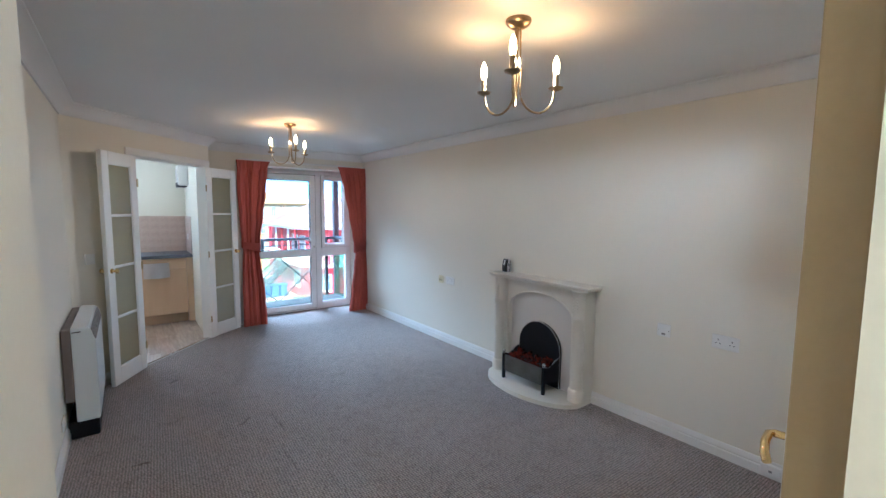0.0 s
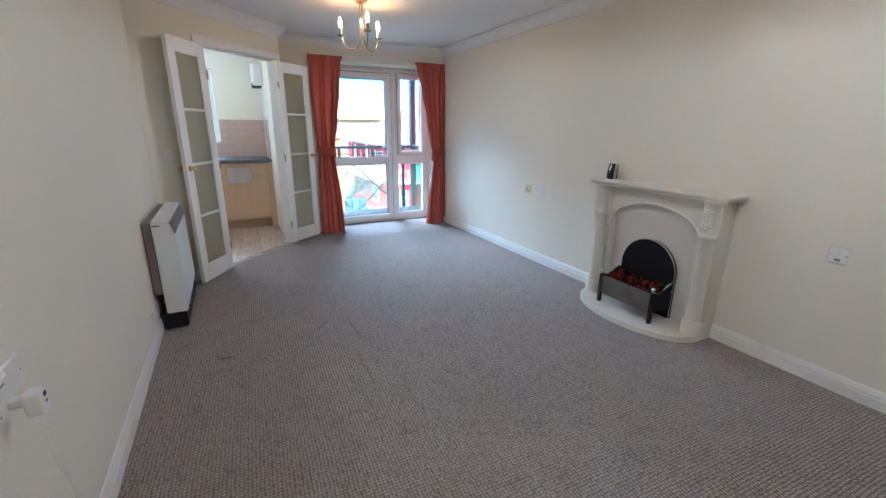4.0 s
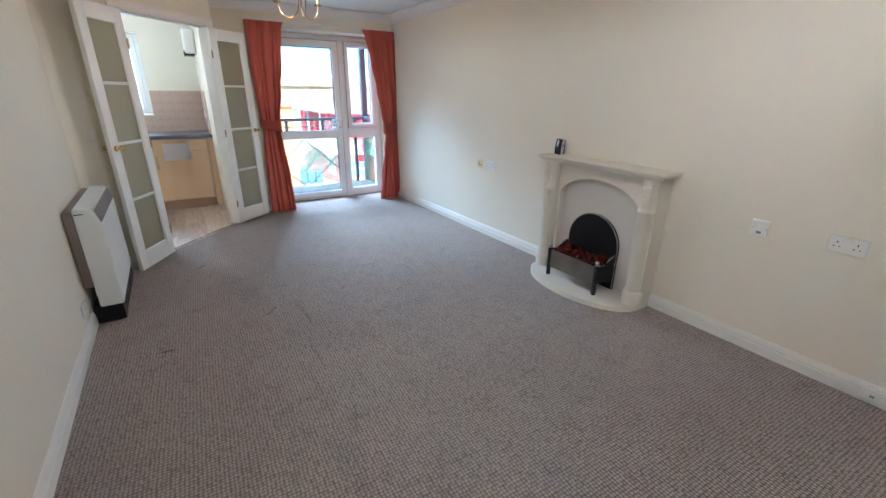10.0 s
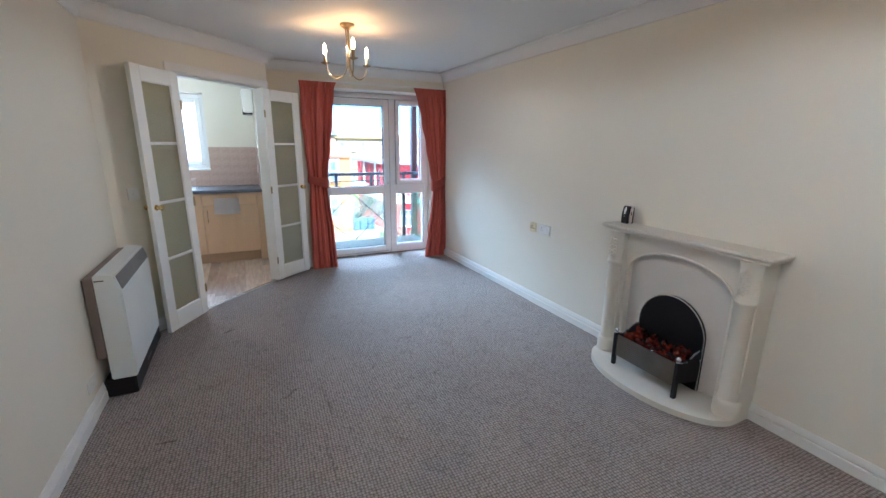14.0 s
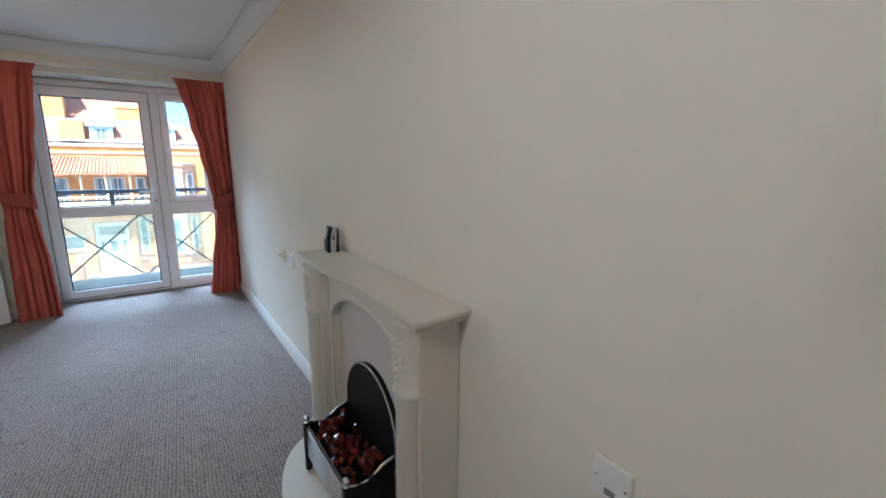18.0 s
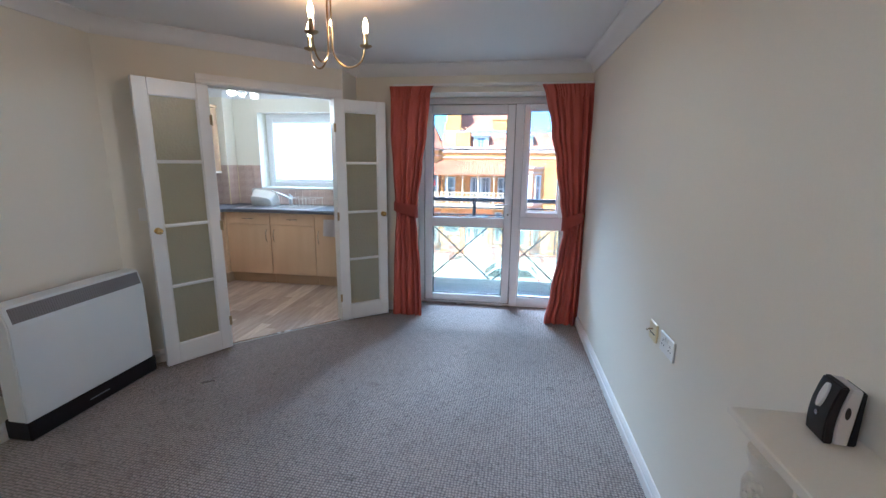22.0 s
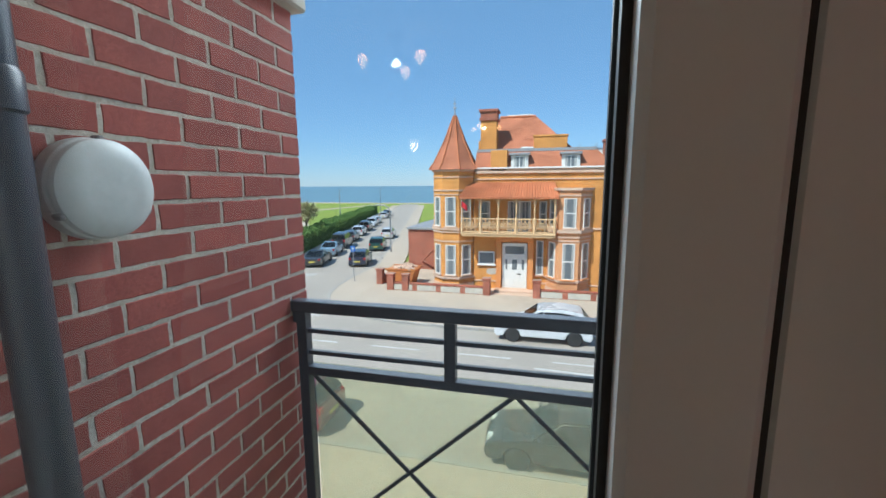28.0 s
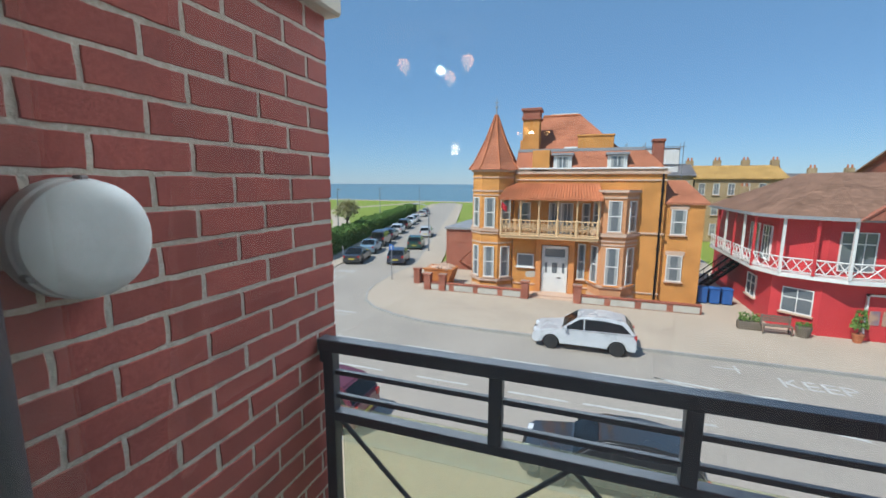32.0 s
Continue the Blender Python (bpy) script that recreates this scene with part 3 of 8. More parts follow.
for x0, x1 in ((1.78, 2.36), (2.66, 2.96)):
    v = nb()
    box(v, (x0, 6.150, 2.036), (x1, 6.175, 2.062), 0.006, 2)
    wpart("trickle_vent", v, M_UPVC, None, "white slotted trickle vent")

door = thing("door_balcony", Matrix.Translation((2.07, 6.165, 0)), "closed white half-glazed plastic balcony door", "door", kind="structure")
DO = Matrix.Translation((-2.07, -6.125, 0))


def dpart(name, bm, mat, parent=None, label="", smooth=False):
    bmesh.ops.transform(bm, matrix=DO, verts=bm.verts)
    return part(name, bm, mat, parent or door, label, smooth)


lf = pane_frame(nb(), 1.626, 2.508, 0.030, 2.020, 1.706, 2.434, 0.104, 1.936, 6.165, 6.255)
box(lf, (1.706, 6.165, 0.827), (2.434, 6.255, 0.924), 0.006)
dpart("leaf", lf, M_UPVC)
for z0, z1, nm in ((0.924, 1.936, "upper"), (0.104, 0.827, "lower")):
    dpart(nm + "_pane", boxes(((1.69, GY, z0 - 0.004), (2.436, GY + 0.004, z1 + 0.004))), M_GLASS, None, "clear glass")
    dpart(nm + "_gasket", pane_frame(nb(), 1.705, 2.435, z0 - 0.001, z1 + 0.001, 1.712, 2.428, z0 + 0.006, z1 - 0.006, GY - 0.012, GY - 0.001, 0), M_RUBBER, None, "black rubber seal")
    dpart(nm + "_outer_gasket", pane_frame(nb(), 1.705, 2.435, z0 - 0.001, z1 + 0.001, 1.714, 2.426, z0 + 0.008, z1 - 0.008, GY + 0.006, GY + 0.014, 0), M_RUBBER, None, "black rubber seal")
dpart("door_gasket", pane_frame(nb(), 1.622, 2.512, 0.026, 2.024, 1.6262, 2.5078, 0.030, 2.0198, 6.172, 6.185, 0), M_RUBBER, None, "black rubber seal")
h = nb()
box(h, (2.457, 6.152, 0.93), (2.487, 6.166, 1.17), 0.007, 2)
dpart("handle_plate", h, M_UPVC, None, "white handle plate")
h = nb()
tube(h, [(2.472, 6.158, 1.065), (2.472, 6.120, 1.065), (2.465, 6.108, 1.064), (2.44, 6.104, 1.062), (2.36, 6.106, 1.060), (2.345, 6.112, 1.060)], 0.0095)
dpart("lever", h, M_UPVC, None, "white door lever", True)
h = nb()
lathe(h, [(0.0105, 0), (0.0105, 0.012), (0.006, 0.016)], seg=14, m=Matrix.Translation((2.472, 6.152, 0.965)) @ Matrix.Rotation(radians(90), 4, "X"))
dpart("lock_cylinder", h, M_CHROME, None, "steel key cylinder")

# kitchen window
kw = thing("window_kitchen", Matrix.Translation((-0.19, 7.3, 1.1)), "white plastic window over the kitchen sink", "window", kind="structure")
KO = Matrix.Translation((0.19, -7.3, -1.1))


def kpart(name, bm, mat, parent=None, label=""):
    bmesh.ops.transform(bm, matrix=KO, verts=bm.verts)
    return part(name, bm, mat, parent or kw, label)


kpart("window_frame", pane_frame(nb(), WX0 + 0.001, WX1 - 0.001, WZ0 + 0.021, WZ1 - 0.001, WX0 + 0.055, WX1 - 0.055, WZ0 + 0.075, WZ1 - 0.06, 7.325, 7.395), M_UPVC)
ks = kpart("sash", pane_frame(nb(), WX0 + 0.045, WX1 - 0.045, WZ0 + 0.065, WZ1 - 0.05, WX0 + 0.105, WX1 - 0.105, WZ0 + 0.12, WZ1 - 0.11, 7.305, 7.375), M_UPVC)
kpart("pane", boxes(((WX0 + 0.10, 7.350, WZ0 + 0.115), (WX1 - 0.10, 7.354, WZ1 - 0.105))), M_HAZEPANE, ks, "clear glass")
kpart("window_sill", boxes(((WX0 + 0.001, KY1 - 0.015, WZ0 + 0.0005), (WX1 - 0.001, 7.325, WZ0 + 0.020)), bev=0.006), M_GLOSS, None, "white gloss sill")


# ---- balcony ----
def brick_mat():
    """Smooth red facing brick with drag cracks, specks and a tone of its own for each piece."""
    m, nt, p = nodes_of("red_facing_brick")
    co = nt.nodes.new("ShaderNodeTexCoord").outputs["Object"]
    oi = nt.nodes.new("ShaderNodeObjectInfo")
    sh = mix(nt, co, oi.outputs["Location"], 1.0, "ADD")
    mp = nt.nodes.new("ShaderNodeMapping")
    mp.inputs["Scale"].default_value = (1.0, 1.0, 2.6)
    nt.links.new(sh, mp.inputs[0])
    n1, n2, n3, n4 = add(nt, "TexNoise", Scale=11.0, Detail=5.0), add(nt, "TexNoise", Scale=150.0, Detail=4.0), add(nt, "TexNoise", Scale=34.0, Detail=3.0, Distortion=1.2), add(nt, "TexNoise", Scale=70.0, Detail=2.0)
    for n, v in ((n1, sh), (n2, sh), (n3, mp.outputs[0]), (n4, sh)):
        nt.links.new(v, n.inputs["Vector"])
    col = ramp(nt, n1.outputs[0], 0.3, 0.7, (0.375, 0.098, 0.076), (0.295, 0.080, 0.065))
    col = mix(nt, col, ramp(nt, n2.outputs[0], 0.25, 0.75, (0.0,) * 3, (1.0,) * 3), 0.32, "SOFT_LIGHT")
    crack = ramp(nt, n3.outputs[0], 0.715, 0.745, (0.0,) * 3, (1.0,) * 3)
    col = mix(nt, col, (0.055, 0.022, 0.020), crack)
    speck = ramp(nt, n4.outputs[0], 0.755, 0.775, (0.0,) * 3, (0.8,) * 3)
    col = mix(nt, col, (0.50, 0.40, 0.33), speck)
    hs = nt.nodes.new("ShaderNodeHueSaturation")
    mr = add(nt, "MapRange")
    mr.inputs[3].default_value, mr.inputs[4].default_value = 0.88, 1.12
    nt.links.new(oi.outputs["Random"], mr.inputs[0])
    nt.links.new(mr.outputs[0], hs.inputs["Value"])
    nt.links.new(col, hs.inputs["Color"])
    nt.links.new(hs.outputs[0], p.inputs["Base Color"])
    p.inputs["Roughness"].default_value = 0.82
    p.inputs["Specular IOR Level"].default_value = 0.28
    hgt = mix(nt, n2.outputs[0], crack, 0.55, "SUBTRACT")
    bp = add(nt, "Bump", Strength=0.35, Distance=0.002)
    nt.links.new(hgt, bp.inputs["Height"])
    nt.links.new(bp.outputs[0], p.inputs["Normal"])
    return m


M_BRICK = brick_mat()
M_MORTAR = surf("pale_mortar", (0.58, 0.53, 0.44), (0.46, 0.42, 0.345), 0.95, 9, 110, 0.5, 0.8, spec=0.2, dist=0.004)
M_RAIL = surf("navy_black_metal_paint", (0.020, 0.026, 0.038), (0.030, 0.036, 0.050), 0.38, 20, 140, 0.45, 0.2)
M_DECK = surf("grey_deck_board", (0.25, 0.265, 0.285), (0.19, 0.20, 0.22), 0.8, 3, 70, 0.3, 0.3, stretch=(0.6, 8, 8))
M_CONC = surf("cast_stone_band", (0.60, 0.56, 0.46), (0.54, 0.50, 0.41), 0.85, 3, 120, 0.15, 0.2)
M_PIPE = surf("blue_grey_plastic_pipe", (0.034, 0.036, 0.048), (0.026, 0.028, 0.038), 0.4, 4, 160, 0.08, 0.05)


M_SCREEN = hazy_glass("green_screen_glass", (0.92, 0.93, 0.80), 0.13)
M_SIDESCREEN = hazy_glass("deep_green_screen_glass", (0.50, 0.78, 0.64), 0.12)
PX, PY0, PY1, PTOP = 1.37, 6.31, 7.55, 2.175

struct("wall_pier", boxes(((1.152, 6.305, -6.2), (PX - 0.0022, PY1 - 0.006, PTOP)), ((0.93, 7.44, -6.2), (1.152, PY1 - 0.008, PTOP))), M_MORTAR, "mortar bed of the red brick pier")
struct("trim_pier_cap", boxes(((0.93, 6.305, PTOP), (PX + 0.045, PY1 + 0.045, PTOP + 0.30)), bev=0.01), M_CONC, "cream cast stone band over the brick pier")
struct("wall_facade", boxes(((-4.0, 7.44, -6.2), (0.93, 7.56, 1.05)), ((-4.0, 7.44, 2.12), (0.93, 7.56, 2.95)), ((-4.0, 7.44, 1.05), (-0.80, 7.56, 2.12)), ((0.42, 7.44, 1.05), (0.93, 7.56, 2.12)), ((0.93, 6.305, 2.46), (9.0, 6.45, 2.95)), ((1.37, 6.305, -6.2), (9.0, 6.45, -0.1)), ((3.16, 6.305, -0.1), (9.0, 6.45, 2.50))), M_BRICK, "red brick outside wall of the flats")
struct("roof_flats", boxes(((-4.0, -6.0, 2.95), (9.0, 7.7, 3.1))), M_CONC, "flat roof over the flats")

deck = thing("floor_balcony", Matrix.Translation((2.36, 6.9, -0.05)), "grooved grey timber deck boards", "deck", kind="structure")
for k in range(7):
    y0 = 6.30 + k * 0.145
    bd = nb()
    box(bd, (1.38, y0, -0.055), (3.34, y0 + 0.139, -0.035))
    for j in range(7):
        box(bd, (1.38, y0 + 0.004 + j * 0.0195, -0.036), (3.34, y0 + 0.016 + j * 0.0195, -0.028), 0.002)
    bmesh.ops.transform(bd, matrix=Matrix.Translation((-2.36, -6.9, 0.05)), verts=bd.verts)
    part("deck_board", bd, M_DECK, deck)
struct("balcony_slab", boxes(((1.372, 6.452, -0.25), (3.42, 7.38, -0.056))), M_CONC, "concrete balcony slab")

rail = thing("balcony_railing", Matrix.Translation((2.4, 7.445, 0)), "dark blue-black painted metal balcony railing with glass screens", "railing")
RO = Matrix.Translation((-2.4, -7.5, 0))


def rpart(name, bm, mat, label=""):
    bmesh.ops.transform(bm, matrix=RO, verts=bm.verts)
    return part(name, bm, mat, rail, label)


rpart("top_rail", boxes(((1.373, 7.475, 0.975), (3.30, 7.53, 1.022)), bev=0.004), M_RAIL)
rpart("middle_rail", boxes(((1.40, 7.48, 0.705), (3.30, 7.525, 0.742)), bev=0.003), M_RAIL)
rpart("bottom_rail", boxes(((1.40, 7.48, -0.13), (3.30, 7.525, -0.093)), bev=0.003), M_RAIL)
for z in (0.800, 0.893):
    rpart("thin_bar", boxes(((1.40, 7.492, z - 0.009), (3.30, 7.512, z + 0.009)), bev=0.002), M_RAIL)
for x in (1.416, 3.155):
    rpart("post", boxes(((x - 0.022, 7.478, -0.16), (x + 0.022, 7.522, 0.986)), bev=0.003), M_RAIL)
for x in (2.043, 2.603):
    rpart("short_post", boxes(((x - 0.022, 7.480, 0.740), (x + 0.022, 7.524, 0.986)), bev=0.003), M_RAIL)
for x0, x1 in ((1.438, 2.290), (2.290, 3.135)):
    for za, zb in ((0.70, -0.09), (-0.09, 0.70)):
        rpart("cross_brace", rod(nb(), (x0, 7.512, za), (x1, 7.512, zb), 0.009, seg=8), M_RAIL)
rpart("wall_bracket", boxes(((1.371, 7.49, 0.925), (1.40, 7.515, 0.985)), bev=0.003), M_RAIL)
rpart("screen_glass", boxes(((1.43, 7.540, -0.08), (3.19, 7.546, 0.735)), bev=0.001), M_SCREEN, "green-tinted glass screen")
rpart("corner_column", boxes(((3.30, 7.46, -0.3), (3.39, 7.55, 4.5)), bev=0.006), M_RAIL)
# the return along the side
rpart("side_top_rail", boxes(((3.305, 6.46, 0.985), (3.36, 7.46, 1.030)), bev=0.004), M_RAIL)
rpart("side_middle_rail", boxes(((3.31, 6.46, 0.705), (3.355, 7.46, 0.742)), bev=0.003), M_RAIL)
rpart("side_bottom_rail", boxes(((3.31, 6.46, -0.13), (3.355, 7.46, -0.093)), bev=0.003), M_RAIL)
for z in (0.800, 0.893):
    rpart("side_thin_bar", boxes(((3.322, 6.46, z - 0.009), (3.342, 7.46, z + 0.009)), bev=0.002), M_RAIL)
rpart("side_cross_brace", rod(nb(), (3.33, 6.48, -0.09), (3.33, 7.45, 0.70), 0.009, seg=8), M_RAIL)
rpart("side_screen_glass", boxes(((3.285, 6.47, -0.08), (3.291, 7.44, 0.735)), bev=0.001), M_SIDESCREEN, "green-tinted glass screen")

pipe = thing("downpipe", Matrix.Translation((1.435, 6.515, 0)), "blue-grey plastic rainwater downpipe on the brick pier", "downpipe")
part("pipe", rod(nb(), (0, 0, -6.0), (0, 0, 2.17), 0.040, seg=20), M_PIPE, pipe, smooth=True)
part("collar", lathe(nb(), [(0.041, 1.62), (0.046, 1.625), (0.046, 1.69), (0.041, 1.70)], seg=20), M_PIPE, pipe, smooth=True)
part("clip", boxes(((-0.055, -0.018, 0.9), (0.0, 0.018, 0.93)), bev=0.003), M_PIPE, pipe)

M_BULKHEAD = surf("weathered_white_plastic", (0.60, 0.62, 0.60), (0.52, 0.54, 0.52), 0.5, 9, 90, 0.15, 0.03)
bl = thing("bulkhead_light", Matrix.Translation((PX, 6.698, 1.484)) @ Matrix.Rotation(radians(90), 4, "Y") @ Matrix.Diagonal((0.93, 0.93, 1.0, 1.0)), "round white bulkhead lamp on red brick, unlit", "wall lamp")
part("base", lathe(nb(), [(0.118, 0.0), (0.122, 0.006), (0.122, 0.040), (0.116, 0.046)], seg=40), M_BULKHEAD, bl, smooth=True)
part("cover", lathe(nb(), [(0.116, 0.046), (0.119, 0.050), (0.117, 0.066), (0.104, 0.078), (0.07, 0.083), (0.0, 0.084)][:-1], seg=40), M_BULKHEAD, bl, "white plastic cover", smooth=True)
for a in (60, 180, 300):
    part("clip", boxes(((-0.012, -0.008, 0.036), (0.012, 0.008, 0.062)), bev=0.003), M_GREYP, bl).matrix_basis = Matrix.Rotation(radians(a), 4, "Z") @ Matrix.Translation((0.114, 0, 0))


# ---- things of the living room ----
YZ = Matrix(((0, 0, 1, 0), (1, 0, 0, 0), (0, 1, 0, 0), (0, 0, 0, 1)))       # a plan (y, z) raised along x


def glazed_leaf(name, hinge, free, knob_side, label):
    """A narrow white door leaf with four obscured panes; local x runs from the hinge to the free edge."""
    d = Vector(free) - Vector(hinge)
    L, T = d.length, 0.036
    e = thing(name, Matrix.Translation((*hinge, 0.012)) @ Matrix.Rotation(math.atan2(d.y, d.x), 4, "Z"), label, "door", "kitchen double doors", "")
    H, st, top, bot = 1.978, 0.082, 0.105, 0.150
    bm = nb()
    for a, b in (((0, -T / 2, 0), (st, T / 2, H)), ((L - st, -T / 2, 0), (L, T / 2, H)), ((st, -T / 2, 0), (L - st, T / 2, bot)), ((st, -T / 2, H - top), (L - st, T / 2, H))):
        box(bm, a, b, 0.003)
    part("leaf_frame", bm, M_GLOSS, e)
    gh = (H - top - bot - 3 * 0.014) / 4
    for k in range(4):
        z = bot + k * (gh + 0.014)
        part("pane", boxes(((st - 0.004, -0.003, z - 0.004), (L - st + 0.004, 0.003, z + gh + 0.004))), M_FROST, e, "obscured textured glass")
        mb = nb()
        for s in (-1, 1):
            pane_frame(mb, st - 0.001, L - st + 0.001, z - 0.001, z + gh + 0.001, st + 0.009, L - st - 0.009, z + 0.0045, z + gh - 0.0045, s * 0.004, s * 0.014, 0.003)
        part("glazing_bead", mb, M_GLOSS, e)
        if k:
            part("glazing_bar", boxes(((st, -0.015, z - 0.014), (L - st, 0.015, z)), bev=0.003), M_GLOSS, e)
    for s in (-1, 1):
        kb = lathe(nb(), [(0.022, 0.0), (0.022, 0.004), (0.010, 0.007), (0.009, 0.024), (0.017, 0.030), (0.021, 0.040), (0.017, 0.050), (0.006, 0.054)], seg=20,
                   m=Matrix.Translation((L - 0.042, s * T / 2, 0.985)) @ Matrix.Rotation(radians(-90 * s), 4, "X"))
        part("knob", kb, M_BRASS, e, "polished brass knob", True)
    for z in (0.22, 0.98, 1.74):
        hb = nb()
        box(hb, (0.001, knob_side * (T / 2), z - 0.035), (0.010, knob_side * (T / 2 + 0.002), z + 0.035), 0.0005)
        rod(hb, (-0.004, knob_side * (T / 2 + 0.003), z - 0.037), (-0.004, knob_side * (T / 2 + 0.003), z + 0.037), 0.006, seg=10)
        part("hinge", hb, M_ANTIQUE, e, "tarnished brass hinge")
    return e


glazed_leaf("kitchen_door", (0.318, 4.828), (0.085, 4.432), 1, "open white door with four obscured glass panes and brass knobs")
glazed_leaf("kitchen_door", (0.972, 5.508), (1.338, 5.788), -1, "open white door with obscured panes, folded beside the red curtain")

# lobby door, folded back near the wall
M_LIPPING = surf("tan_cream_varnish", (0.60, 0.47, 0.27), (0.55, 0.43, 0.24), 0.35, 2, 120, 0.05, 0.03)
e = thing("panel_door", Matrix.Translation((0.676, 0.108, 0.01)) @ Matrix.Rotation(radians(10.5), 4, "Z"), "plain white flush door folded back, with brass levers", "door")
part("leaf", boxes(((0, -0.022, 0), (0.742, 0.022, 2.02)), bev=0.003), M_GLOSS, e)
for x in (-0.003, 0.7421):
    part("edge_lipping", boxes(((x, -0.0215, 0.002), (x + 0.0029, 0.0215, 2.018)), bev=0.001), M_LIPPING, e, "cream yellow door edge")
for s in (-1, 1):
    part("handle_plate", boxes(((0.668, s * 0.022, 0.905), (0.708, s * 0.028, 1.080)), bev=0.002), M_BRASS, e, "polished brass plate")
    lv = tube(nb(), [(0.688, s * 0.021, 1.040), (0.688, s * 0.059, 1.040), (0.678, s * 0.069, 1.040), (0.63, s * 0.071, 1.040), (0.60, s * 0.069, 1.032), (0.585, s * 0.063, 1.020)], 0.0085, 10)
    part("lever", lv, M_BRASS, e, "polished brass lever", True)
part("latch_plate", boxes(((0.7445, -0.011, 0.91), (0.7465, 0.011, 1.08))), M_BRASS, e, "brass latch plate")
for z in (0.22, 1.74):
    hb = boxes(((-0.0035, -0.0215, z - 0.035), (-0.0028, -0.012, z + 0.035)))
    rod(hb, (-0.001, -0.0255, z - 0.037), (-0.001, -0.0255, z + 0.037), 0.0045, seg=10)
    part("hinge", hb, M_ANTIQUE, e, "tarnished brass hinge")

# ---- fireplace ----
fp = thing("fireplace", Matrix.Translation((3.15, 2.365, 0)), "ivory cast-stone fire surround with mantel shelf, arch and columns", "fireplace")


def fpart(name, bm, mat, parent=None, label="", smooth=False):
    bmesh.ops.transform(bm, matrix=Matrix.Translation((-3.15, -2.365, 0)), verts=bm.verts)
    return part(name, bm, mat, parent or fp, label, smooth)


C = 2.365
sh = nb()
rings = []
for d, z in ((0.172, 0.912), (0.175, 0.9125), (0.177, 0.924), (0.184, 0.929), (0.189, 0.934), (0.193, 0.938), (0.193, 0.9495), (0.190, 0.952)):
    L = 0.342 + d
    rings.append([sh.verts.new(p) for p in ((3.149, C - L, z), (3.149 - d, C - L, z), (3.149 - d, C + L, z), (3.149, C + L, z))])
for a, b in zip(rings, rings[1:]):
    for k in range(4):
        sh.faces.new((a[k], a[(k + 1) % 4], b[(k + 1) % 4], b[k]))
sh.faces.new(rings[0][::-1])
sh.faces.new(rings[-1])
fpart("mantel_shelf", sh, M_STONE)
arch = [(C + 0.345 * math.cos(a), 0.655 + 0.170 * math.sin(a)) for a in [math.pi * k / 24 for k in range(25)]]
outer = [(C - 0.37, 0.035), (C - 0.37, 0.912), (C + 0.37, 0.912), (C + 0.37, 0.035)]
inner = [(C + 0.345, 0.035)] + arch + [(C - 0.345, 0.035)]
fpart("arch_panel", prism(nb(), outer + inner, 3.045, 3.149, m=YZ), M_STONE)
mould = nb()
rim = [(C + 0.345, 0.036)] + arch + [(C - 0.345, 0.036)]
tube(mould, [(3.044, y, z) for y, z in rim], 0.007, 8)
fpart("arch_moulding", mould, M_STONE, smooth=True)
fpart("back_panel", boxes(((3.085, C - 0.344, 0.036), (3.148, C + 0.344, 0.90))), M_PANEL, None, "flat grey-beige panel behind the fire")
for s in (-1, 1):
    cy = C + s * 0.427
    bm = nb()
    box(bm, (3.005, cy - 0.056, 0.036), (3.149, cy + 0.056, 0.912), 0.003)
    fpart("pier", bm, M_STONE)
    col = lathe(nb(), [(0.066, 0.036), (0.066, 0.115), (0.060, 0.128), (0.052, 0.135), (0.050, 0.150), (0.049, 0.675), (0.054, 0.682), (0.058, 0.692), (0.058, 0.702), (0.053, 0.710), (0.051, 0.720), (0.051, 0.885), (0.056, 0.893), (0.058, 0.912)], c=(3.012, cy, 0), seg=28)
    fpart("column", col, M_STONE, smooth=True)
    orn = nb()
    rnd = random.Random(5)
    for k in range(16):
        t = k / 15
        a = math.sin(k * 2.1) * 0.45
        ball(orn, (3.012 - 0.050 * math.cos(a), cy + 0.050 * math.sin(a), 0.745 + 0.115 * t), 0.0085 + 0.004 * rnd.random(), 8, (0.7, 1, 1.1))
    for k in range(5):
        a = 2 * math.pi * k / 5
        ball(orn, (2.960, cy + 0.013 * math.cos(a), 0.842 + 0.013 * math.sin(a)), 0.009, 8, (0.7, 1, 1))
    fpart("flower_garland", orn, M_STONE, None, "moulded flower garland", True)

he = nb()
hp = [(3.148, C - 0.485), (3.148, C + 0.485), (3.0, C + 0.485)] + [(3.0 - 0.275 * math.sin(math.pi * k / 40), C + 0.485 * math.cos(math.pi * k / 40)) for k in range(1, 40)] + [(3.0, C - 0.485)]
prism(he, hp, 0.0, 0.036)
bmesh.ops.bevel(he, geom=[ed for ed in he.edges if ed.is_manifold and all(v.co.z > 0.03 for v in ed.verts)], offset=0.008, segments=3, affect="EDGES")
fpart("hearth", he, M_STONE, None, "bow-fronted ivory hearth slab")

fire = thing("electric_fire", Matrix.Translation((3.0, 2.375, 0.036)), "black electric basket fire with glowing-effect coals", "electric fire")


def epart(name, bm, mat, parent=None, label="", smooth=False):
    bmesh.ops.transform(bm, matrix=Matrix.Translation((-3.0, -2.375, -0.036)), verts=bm.verts)
    return part(name, bm, mat, parent or fire, label, smooth)


